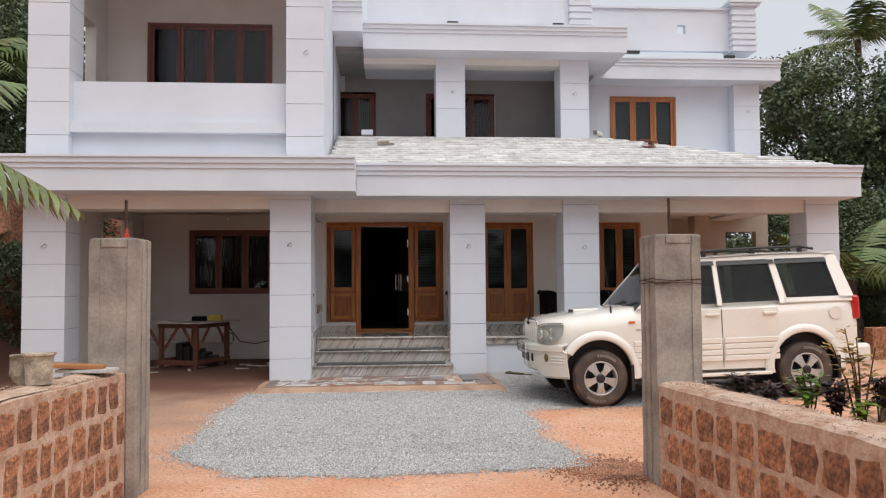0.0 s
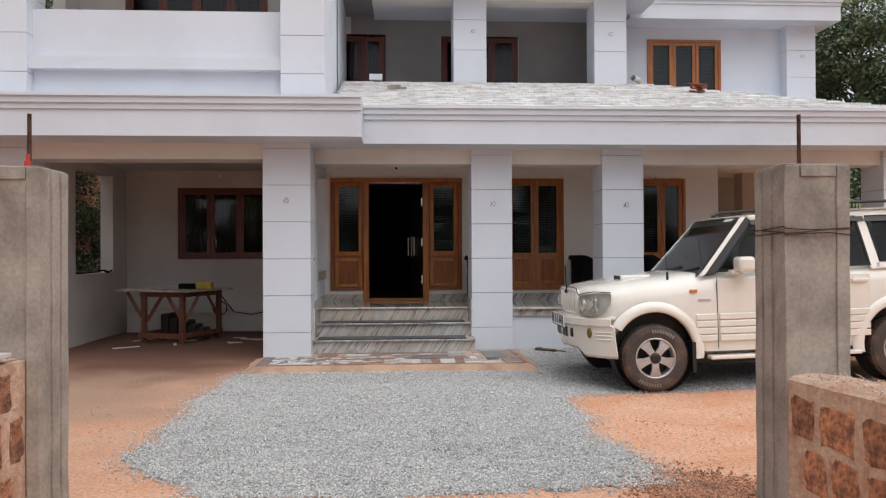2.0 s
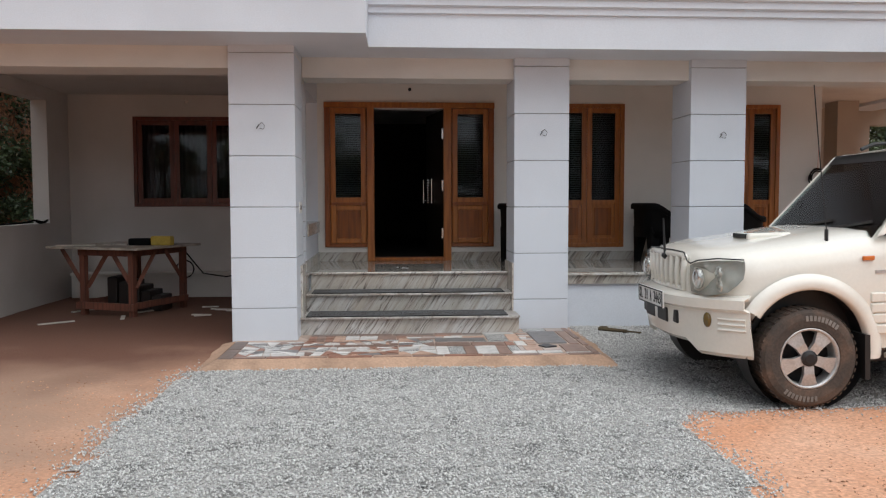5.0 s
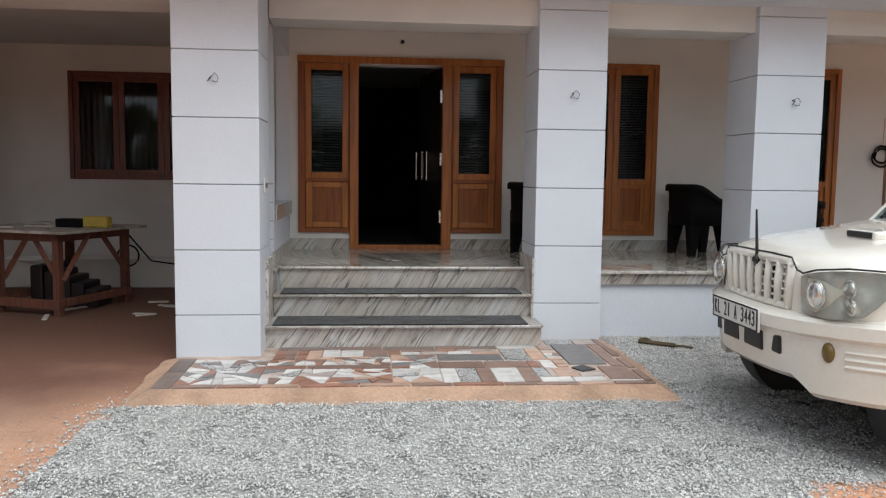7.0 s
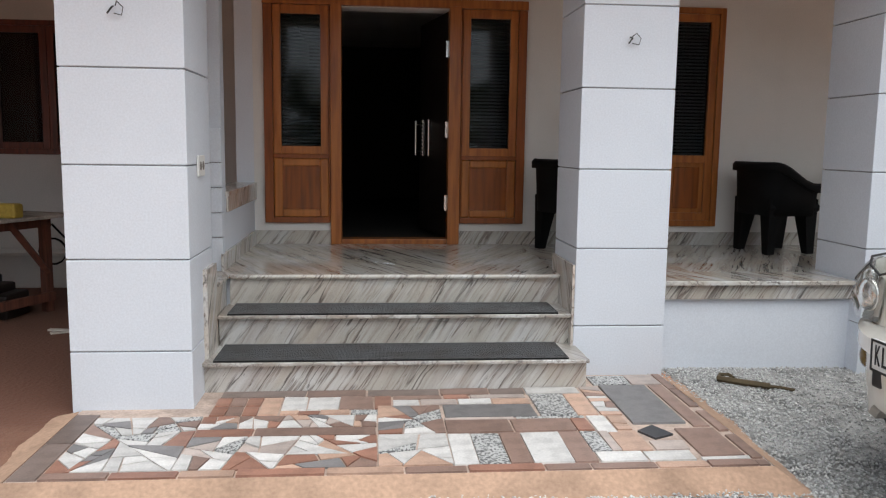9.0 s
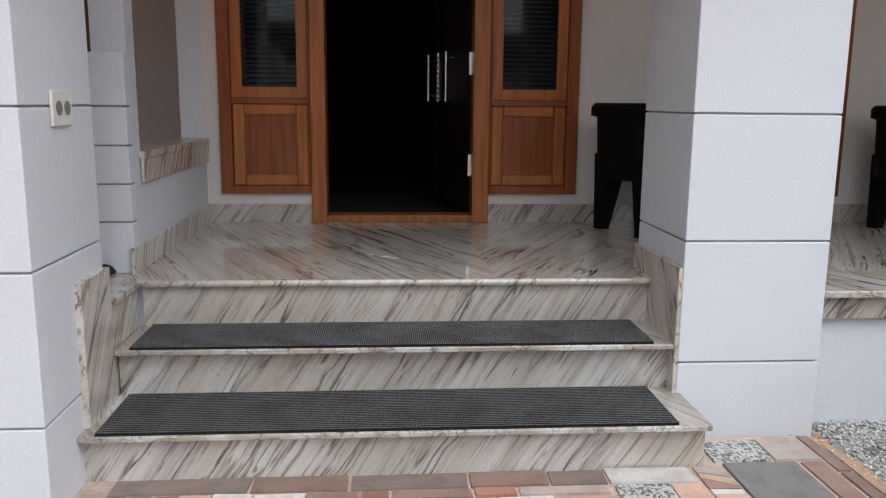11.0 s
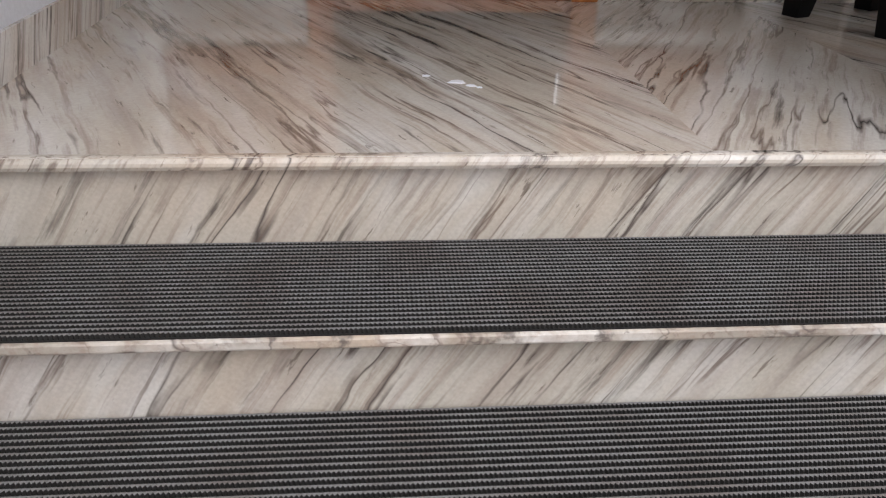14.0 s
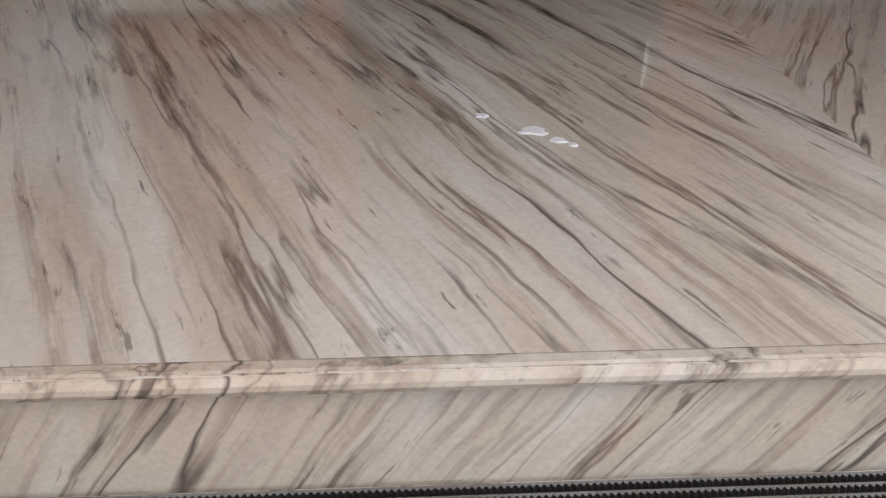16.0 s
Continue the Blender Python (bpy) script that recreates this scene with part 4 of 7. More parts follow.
strip(12.855, 12.895, 0.2, (0.4, "pink"), (0.39, "speck"))
shards(-0.16, 0.2, 12.235, 12.655, 0.02, 0.55)
strip(12.235, 12.65, 0.2, (0.12, "white"), (0.15, "speck"), (0.11, "brown"), (0.2, "white"), (0.115, "brown"))
strip(12.37, 12.65, 0.9, (0.1, "speck"), (0.05, "pink"), (0.16, "peach"))
strip(12.235, 12.36, 0.9, (0.24, "white"), (0.24, "white"))
shards(1.09, 1.22, 12.9, 13.42, 0.009, 0.25, ["brown", "peach", "pink", "white"])
shards(1.11, 1.2, 12.66, 12.89, 0.008, 0.2, ["brown", "peach"])
strip(12.745, 13.45, 1.225, (0.3, "grey"))
paver([Vector(p) for p in ((1.21, 12.64), (1.27, 12.52), (1.39, 12.58), (1.32, 12.725))], PAVE["slate"], 0.003)
strip(12.37, 12.5, 1.22, (0.18, "pink"))
strip(12.28, 12.67, 1.42, (0.22, "brown"))
strip(12.235, 12.275, 1.4, (0.25, "white"))
strip(12.69, 13.45, 1.545, (0.09, "brown"))
strip(13.46, 13.66, 1.2, (0.25, "speck"), (0.2, "pink"))
for y in (12.24, 12.62, 13.02, 13.36):
    strip(y, y + 0.33, 1.655, (0.055, "brown"))
x = -1.66
while x < 1.66:
    w = rnd.uniform(0.2, 0.42)
    paver(rect(x, min(x + w, 1.71), 12.16, 12.228), PAVE[rnd.choice(("red", "brown", "peach", "brown"))], 0.004)
    x += w


# ribbed rubber mats on the two lower treads
def step_mat(x0, x1, y0, y1, z):
    th = thing("step_mat", "black ribbed rubber mat lying on a marble step", "mat", Matrix.Translation(((x0 + x1) / 2, (y0 + y1) / 2, z)), "mats on the steps")
    w, d = (x1 - x0) / 2, (y1 - y0) / 2
    part("backing", boxes((-w, w, -d, d, 0.0005, 0.003)), JET, th)
    rows, verts, faces = 23, [], []
    pitch = 2 * d / rows
    n = int(2 * w / 0.0042)
    for r in range(rows):
        yc = -d + (r + 0.5) * pitch
        start = len(verts)
        for k in range(n + 1):
            x = -w + 2 * w * k / n
            knot = k % 2
            for dy, zz in ((-0.40 if knot else -0.20, 0.0028), (-0.33 if knot else -0.07, 0.0105 if knot else 0.0115), (0.05, 0.0125), (0.1, 0.0028)):
                verts.append((x, yc + dy * pitch, zz))
        for k in range(n):
            for q in range(3):
                a = start + 4 * k + q
                faces.append((a, a + 4, a + 5, a + 1))
    me = bpy.data.meshes.new("ribs")
    me.from_pydata(verts, [], faces)
    me.materials.append(RIB)
    me.materials.append(JET)
    me.polygons.foreach_set("material_index", np.tile(np.array([1, 0, 1], np.int32), len(faces) // 3))
    ob = new("ribs", me)
    ob.parent = th


RIB = material("grey rubber rib tops", (0.11, 0.112, 0.116), 0.6, vary=0.25, scale=5, fine=300, bump=0.1, second=(0.085, 0.078, 0.076))
# near-black backing and rib sides: shade between the ribs put into colour
JET = material("groove-dark rubber", (0.004, 0.004, 0.004), 0.85, vary=0.1, bump=0.1)
step_mat(-1.13, 1.02, 13.379, 13.785, 0.209)
step_mat(-1.105, 1.03, 13.736, 14.085, 0.418)


# ---- gate posts and laterite walls ----
def gate_post(x0, x1, y0, y1, top, label, wire):
    th = thing("gate_post", label, "post", Matrix.Translation(((x0 + x1) / 2, (y0 + y1) / 2, -0.05)), "concrete gate posts")
    w, d, h = (x1 - x0) / 2, (y1 - y0) / 2, top + 0.05
    def cast(name, *rows):
        bm = bmesh.new()
        for r in rows:
            box(bm, *r, bevel=0.005)
        bmesh.ops.subdivide_edges(bm, edges=[e for e in bm.edges if e.calc_length() > 0.5], cuts=10)
        for v in bm.verts:
            v.co += Vector((noise.noise(v.co * 7), noise.noise(v.co * 7 + Vector((5, 0, 0))), 0)) * 0.006
        return part(name, bm, CONCRETE, th)

    cast("shaft", (-w + 0.012, w - 0.012, -d + 0.012, d - 0.012, 0, h))
    # board marks of the shuttering: proud strips of uneven width on all faces
    k = random.Random(int(x0 * 100))
    for (ua, ub) in ((-w, -w * 0.55), (w * 0.6, w)):
        cast("board_mark", (ua, ub, -d, -d + 0.02, 0.0, h - 0.01))
    for (ua, ub) in ((-d, -d * 0.4), (-d * 0.1, d * 0.35), (d * 0.55, d)):
        cast("board_mark", (-w, -w + 0.02, ua, ub, 0.0, h - 0.012))
        cast("board_mark", (w - 0.02, w, ua, ub, 0.0, h - 0.008))
    cast("board_mark", (-w * 0.5, w * 0.58, -d + 0.002, -d + 0.02, h - 0.07, h - 0.004))
    bm = bmesh.new()
    tube(bm, [(0.02, 0.05, h - 0.02), (0.02, 0.05, h + 0.3)], 0.011, 6)
    part("reinforcing_bar", bm, RUST, th, "rusty steel bar standing out of the top")
    if wire:
        bm = bmesh.new()
        for zz in (h - 0.36, h - 0.375, h - 0.35):
            tube(bm, [(sx * (w + 0.006), sy * (d + 0.006), zz + k.uniform(-0.015, 0.015)) for sx, sy in ((-1, -1), (-0.3, -1.02), (0.3, -1.02), (1, -1), (1, 1), (-1, 1), (-1, -1))], 0.0035, 5)
        part("tie_wire", bm, RUST, th, "rusty binding wire round the post")
    return th


RUST = material("rusty steel", (0.09, 0.045, 0.03), 0.85, 0.3, vary=0.3, scale=20)
gate_post(-2.14, -1.80, 5.98, 6.34, 1.89, "raw concrete gate post with shuttering marks", False)
gate_post(2.06, 2.42, 5.98, 6.34, 1.91, "raw concrete gate post bound with wire", True)
bm = boxes((-1.93, -1.9, 6.1, 6.13, 1.888, 1.93), (-1.925, -1.905, 6.11, 6.12, 1.93, 1.965), bevel=0.004)
tagged(part("marker_flag", bm, material("red plastic", (0.6, 0.05, 0.03), 0.5)), "small red plastic tag on the gate post", "tag")


def stone_wall(name, xa, ya, xb, yb, thick, top_a, top_b, label, outward):
    """A wall of rough laterite blocks with wide mortar joints, running from (xa, ya) to (xb, yb)."""
    run = Vector((xb - xa, yb - ya, 0))
    length = run.length
    turn = math.atan2(run.y, run.x)
    m = Matrix.Translation((xa, ya, -0.1)) @ Matrix.Rotation(turn, 4, "Z")
    th = thing(name, label, "wall", m)
    th["kind"] = "structure"
    s = 1 if outward else -1
    y0, y1 = (0.012, thick) if s > 0 else (-thick, -0.012)
    bm = bmesh.new()
    n = 24
    cols = []
    for k in range(n + 1):
        x, zt = length * k / n, top_a + 0.1 + (top_b - top_a) * k / n
        cols.append([bm.verts.new((x, y, z + (0.018 * noise.noise((x * 4, y * 9, 1)) if z > 0.1 else 0))) for y, z in ((y0, 0), (y0, zt - 0.02), (y0 + 0.03 * s if s > 0 else y1 - 0.03, zt), ((y0 + y1) / 2, zt + 0.012), (y1, zt - 0.01), (y1, 0))])
    for a, b in zip(cols, cols[1:]):
        for i in range(6):
            bm.faces.new((a[i], b[i], b[(i + 1) % 6], a[(i + 1) % 6]))
    bm.faces.new(cols[0])
    bm.faces.new(cols[-1][::-1])
    bmesh.ops.recalc_face_normals(bm, faces=bm.faces[:])
    part("mortar", bm, MORTAR, th)
    k = random.Random(len(name))
    z, row = 0.04, 0
    while True:
        hgt = k.uniform(0.2, 0.235)
        x = 0.02 + (row % 2) * 0.1
        end = False
        while x < length - 0.05:
            w = k.uniform(0.19, 0.29) if outward else k.uniform(0.125, 0.2)
            zt = top_a + 0.1 + (top_b - top_a) * x / length
            if z + hgt > zt - 0.01:
                end = True
                if zt - z < 0.1:
                    x += w
                    continue
            hh = min(hgt, zt - z - 0.035)
            bm = bmesh.new()
            rings = [[], [], []]
            for q in range(14):
                c, e = math.cos(q * math.pi / 7), math.sin(q * math.pi / 7)
                c, e = math.copysign(abs(c) ** 0.26, c), math.copysign(abs(e) ** 0.26, e)
                dx, dz = k.uniform(-0.016, 0.016), k.uniform(-0.016, 0.016)
                for ring, depth, f in zip(rings, (0.03, 0.004, -0.006), (1.0, 0.97, 0.86)):
                    ring.append(bm.verts.new(((c * w / 2 + dx) * f, s * (depth + k.uniform(-0.003, 0.003)), (e * hh / 2 + dz) * f)))
            for lo_, hi_ in zip(rings, rings[1:]):
                for q in range(14):
                    bm.faces.new((lo_[q], lo_[(q + 1) % 14], hi_[(q + 1) % 14], hi_[q]))
            bm.faces.new(rings[2])
            bmesh.ops.recalc_face_normals(bm, faces=bm.faces[:])
            ob = part("stone", bm, LATERITE, th)
            ob.location = (x + w / 2, (0.014 if s > 0 else -0.014), z + hh / 2)
            x += w + k.uniform(0.022, 0.045)
        z += hgt + k.uniform(0.022, 0.038)
        row += 1
        if z > max(top_a, top_b) + 0.1:
            break
    return th


spots = [(-2.05 - (5.9 - y) * 0.082 + rng.uniform(-0.19, 0.19), y) for y in rng.uniform(1.7, 5.9, 1500)]
CRUMB = material("mortar crumbs", (0.55, 0.41, 0.32), 0.95, vary=0.2, per_island=0.25)
chips("mortar_crumbs", spots, 0.003, 0.009, CRUMB, "dried mortar crumbs along the top of the wall", 0.935)
spots = [(2.24 + (5.9 - y) * 0.1 + rng.uniform(-0.15, 0.15), y) for y in rng.uniform(1.7, 5.9, 1500)]
chips("mortar_crumbs", spots, 0.003, 0.009, CRUMB, "dried mortar crumbs along the top of the wall", 0.8)
stone_wall("boundary_wall_left", -1.86, 5.98, -2.22, 1.6, 0.42, 0.92, 0.95, "rough red laterite stone wall with wide mortar joints", False)
stone_wall("boundary_wall_right", 2.06, 5.98, 2.5, 1.6, 0.34, 0.78, 0.80, "rough red laterite stone wall with wide mortar joints", True)


# ---- the parked car: nose towards -x ----
def slab(bm, quad, t, bevel=0.0):
    """A flat panel with thickness t behind its face."""
    q = [Vector(p) for p in quad]
    n = (q[1] - q[0]).cross(q[3] - q[0]).normalized()
    a = [bm.verts.new(p) for p in q]
    b = [bm.verts.new(p - n * t) for p in q]
    f = [bm.faces.new(a), bm.faces.new(b[::-1])]
    for i in range(4):
        f.append(bm.faces.new((a[i], b[i], b[(i + 1) % 4], a[(i + 1) % 4])))
    if bevel:
        bmesh.ops.bevel(bm, geom=list({e for g in f for e in g.edges}), offset=bevel, segments=2, affect="EDGES")
    return bm


def lathe(bm, profile, steps=36, closed=False):
    """Spin (radius, y) points about the y axis."""
    rings = [[bm.verts.new((r * math.cos(q), y, r * math.sin(q))) for q in (2 * math.pi * k / steps for k in range(steps))] for r, y in profile]
    pairs = list(zip(rings, rings[1:])) + ([(rings[-1], rings[0])] if closed else [])
    for a, b in pairs:
        for k in range(steps):
            bm.faces.new((a[k], a[(k + 1) % steps], b[(k + 1) % steps], b[k]))
    bmesh.ops.recalc_face_normals(bm, faces=bm.faces[:])
    return bm


CARPAINT = material("cream white car paint", (0.79, 0.76, 0.69), 0.22, vary=0.02, scale=2, fine=40, bump=0.0, second=(0.75, 0.715, 0.64), coat=0.7)
CARGLASS = glass("tinted car glass", (0.8, 0.9, 0.85), 0.0, 0.45, 1.25)
SCREENGLASS = glass("clear windscreen glass", (0.85, 0.95, 0.92), 0.0, 0.72)
LAMPGLASS = glass("lamp glass", (0.98, 0.98, 0.95), 0.0, 0.92)
TYRE = material("dusty tyre", (0.062, 0.048, 0.04), 0.85, vary=0.2, scale=6, fine=60, bump=0.3, second=(0.12, 0.08, 0.058))
ALLOY = material("dusty grey alloy", (0.55, 0.545, 0.54), 0.35, 0.6, vary=0.12)
TRIMBLACK = material("black trim", (0.015, 0.015, 0.016), 0.45, vary=0.1, bump=0.05)
SEATCLOTH = material("grey seat cloth", (0.11, 0.11, 0.12), 0.9, vary=0.15)
REDLENS = material("red lamp lens", (0.45, 0.02, 0.015), 0.15, vary=0.05, bump=0, coat=0.5)
FOGLENS = material("dull yellow lens", (0.16, 0.10, 0.02), 0.15, vary=0.1, bump=0, coat=0.5)
AMBER = material("amber lens", (0.6, 0.16, 0.03), 0.2, vary=0.05, bump=0, coat=0.5)
CHROME = material("chrome reflector", (0.88, 0.88, 0.86), 0.18, 0.9, vary=0.03, bump=0)
LAMPBACK = material("pale lamp reflector", (0.60, 0.60, 0.57), 0.25, 0.45, vary=0.1, bump=0)
PLATE = material("white plate enamel", (0.75, 0.75, 0.73), 0.4, vary=0.04, bump=0)
FADED = material("faded grey lettering", (0.22, 0.2, 0.18), 0.8)
INK = material("black lettering", (0.01, 0.01, 0.01), 0.5, bump=0)

DROP = 0.04  # the springs let the wheels hang a little lower
CAR = Matrix.Translation((2.03, 11.58, -0.105)) @ Matrix.Rotation(radians(-1.6), 4, "Y")
car = thing("car", "cream white sport utility car with dusty alloy wheels, parked", "car", CAR)
AXLE_F, AXLE_R, WHEEL, HALF = 0.88, 3.76, 0.375, 0.905

# lower body: rounded sections from nose to tail
secs = [(0.14, 0.50, 0.60, 1.01), (0.165, 0.60, 0.58, 1.065), (0.24, 0.71, 0.57, 1.095), (0.36, 0.81, 0.56, 1.115), (0.52, 0.875, 0.42, 1.135), (0.9, 0.90, 0.335, 1.175), (1.3, 0.905, 0.335, 1.225), (1.6, 0.905, 0.335, 1.265), (2.2, 0.905, 0.335, 1.275), (3.0, 0.905, 0.335, 1.29), (3.8, 0.905, 0.335, 1.31), (4.3, 0.90, 0.36, 1.325), (4.48, 0.885, 0.42, 1.325), (4.56, 0.83, 0.48, 1.30)]
bm = bmesh.new()
rings = []
for x, w, zb, zt in secs:
    cr = 0.055 if x < 1.4 else 0.02
    half = [(w * 0.80, zb), (w * 0.97, zb + 0.05), (w, zb + 0.2), (w + 0.004, (zb + zt) / 2), (w - 0.006, zt - 0.19), (w - 0.03, zt - 0.09), (w - 0.085, zt - 0.02), (w - 0.20, zt + cr * 0.55), (w * 0.45, zt + cr * 0.9), (0.0, zt + cr)]
    ring = [bm.verts.new((x, -y, z)) for y, z in half] + [bm.verts.new((x, y, z)) for y, z in half[-2::-1]]
    rings.append(ring)
for a, b in zip(rings, rings[1:]):
    k = len(a)
    for i in range(k):
        bm.faces.new((a[i], b[i], b[(i + 1) % k], a[(i + 1) % k]))
bm.faces.new(rings[0])
bm.faces.new(rings[-1][::-1])
bmesh.ops.recalc_face_normals(bm, faces=bm.faces[:])
body = part("body", bm, CARPAINT, car, smooth=True)
# wheel openings
bm = bmesh.new()
for ax in (AXLE_F, AXLE_R):
    for s in (-1, 1):
        c = bmesh.ops.create_cone(bm, cap_ends=True, segments=40, radius1=0.47, radius2=0.47, depth=0.34, matrix=Matrix.Translation((ax, s * 0.85, WHEEL + 0.02)) @ Matrix.Rotation(radians(90), 4, "X"))
cutter = part("cutter", bm, DARK, car)
mod = body.modifiers.new("openings", "BOOLEAN")
mod.object, mod.operation, mod.solver = cutter, "DIFFERENCE", "EXACT"
bpy.context.view_layer.update()
shell = bpy.data.meshes.new_from_object(body.evaluated_get(bpy.context.evaluated_depsgraph_get()))
body.modifiers.clear()
body.data = shell
bpy.data.objects.remove(cutter)
shell.polygons.foreach_set("use_smooth", [True] * len(shell.polygons))
shell.set_sharp_from_angle(angle=radians(38))
for ax in (AXLE_F, AXLE_R):
    for s in (-1, 1):
        bm = bmesh.new()
        lathe(bm, [(0.468, s * 0.895), (0.468, s * 0.69), (0.02, s * 0.69)], 40)
        part("wheel_well", bm, TRIMBLACK, car).location = (ax, 0, WHEEL + 0.02)
        # flared arch: a rounded lip over the upper two thirds
        bm = bmesh.new()
        prof = [(0.455, 0.86), (0.455, 0.925), (0.475, 0.94), (0.52, 0.935), (0.56, 0.915), (0.575, 0.895)]
        a0, a1, n = radians(-12), radians(146 if ax == AXLE_F else 192), 26
        rr = []
        for k in range(n + 1):
            q = a0 + (a1 - a0) * k / n
            rr.append([bm.verts.new((r * math.cos(q), s * y, max(-0.08, r * math.sin(q)))) for r, y in prof])
        for a, b in zip(rr, rr[1:]):
            for i in range(len(prof) - 1):
                bm.faces.new((a[i], a[i + 1], b[i + 1], b[i]))
        bmesh.ops.recalc_face_normals(bm, faces=bm.faces[:])
        part("arch_flare", bm, CARPAINT, car, smooth=True).location = (ax, 0, WHEEL + 0.02)


def wheel(ax, s):
    bm = bmesh.new()
    lathe(bm, [(0.225, 0.10), (0.24, 0.118), (0.30, 0.125), (0.345, 0.115), (0.368, 0.09), (0.375, 0.05), (0.375, -0.05), (0.368, -0.09), (0.345, -0.115), (0.24, -0.115), (0.225, -0.10)], 44)
    for k in range(44):  # tread blocks
        q = 2 * math.pi * k / 44
        m = Matrix.Rotation(q, 4, "Y")
        for y0, y1 in ((-0.095, -0.03), (-0.02, 0.03), (0.04, 0.095)):
            vs = [m @ Vector(p) for p in ((0.37, y0, -0.017), (0.37, y1, -0.017), (0.37, y1, 0.017), (0.37, y0, 0.017), (0.378, y0, -0.015), (0.378, y1, -0.015), (0.378, y1, 0.015), (0.378, y0, 0.015))]
            v = [bm.verts.new(p) for p in vs]
            for f in ((4, 5, 6, 7), (0, 1, 5, 4), (2, 3, 7, 6), (1, 2, 6, 5), (3, 0, 4, 7)):
                bm.faces.new([v[i] for i in f])
    w = part("wheel", bmesh.new(), TYRE, car)
    w.location, w.rotation_euler = (ax, s * 0.815, WHEEL - DROP), (0, 0, 0 if s > 0 else math.pi)
    part("tyre", bm, TYRE, w, "dusty black off-road tyre")
    bm = bmesh.new()
    # white raised lettering on the sidewall, too worn to read
    for c0 in (0.9, 4.0):
        for k in range(9):
            m = Matrix.Rotation(c0 + k * 0.1, 4, "Y")
            slab(bm, [m @ Vector(p) for p in ((0.285, 0.127, -0.010), (0.325, 0.124, -0.010), (0.325, 0.124, 0.010), (0.285, 0.127, 0.010))], 0.002)
    tagged(part("sidewall_marks", bm, FADED, w, "pale worn sidewall lettering"), kind="stuff")
    bm = bmesh.new()
    lathe(bm, [(0.228, -0.09), (0.222, 0.085), (0.232, 0.115), (0.215, 0.112), (0.205, 0.08), (0.2, 0.0)], 40)
    part("rim", bm, ALLOY, w, smooth=True)
    bm = bmesh.new()
    lathe(bm, [(0.215, -0.02), (0.01, -0.02)], 30)
    part("brake", bm, TRIMBLACK, w)
    for k in range(5):
        m = Matrix.Rotation(2 * math.pi * k / 5 + 0.3, 4, "Y")
        bm = bmesh.new()
        v = []
        for r, hw, yf in ((0.045, 0.036, 0.10), (0.12, 0.04, 0.108), (0.21, 0.068, 0.098)):
            for sg in (-1, 1):
                v.append([bm.verts.new(m @ Vector((r, yf, sg * hw))), bm.verts.new(m @ Vector((r, yf - 0.035, sg * hw)))])
        for i in (0, 2):
            a, b, c, d = v[i], v[i + 1], v[i + 3], v[i + 2]
            bm.faces.new((a[0], b[0], c[0], d[0]))
            bm.faces.new((a[0], d[0], d[1], a[1]))
            bm.faces.new((b[0], b[1], c[1], c[0]))
        bmesh.ops.recalc_face_normals(bm, faces=bm.faces[:])
        part("spoke", bm, ALLOY, w)
    bm = bmesh.new()
    lathe(bm, [(0.062, 0.06), (0.06, 0.112), (0.035, 0.122), (0.0, 0.122)], 20)
    part("hub_cap", bm, TRIMBLACK, w)


for ax in (AXLE_F, AXLE_R):
    for s in (-1, 1):
        wheel(ax, s)


# cabin
def side(x, z, s, out=0.0):
    """A point on the leaning side of the cabin."""
    return Vector((x, s * (0.885 - (z - 1.27) * 0.26 + out), z))


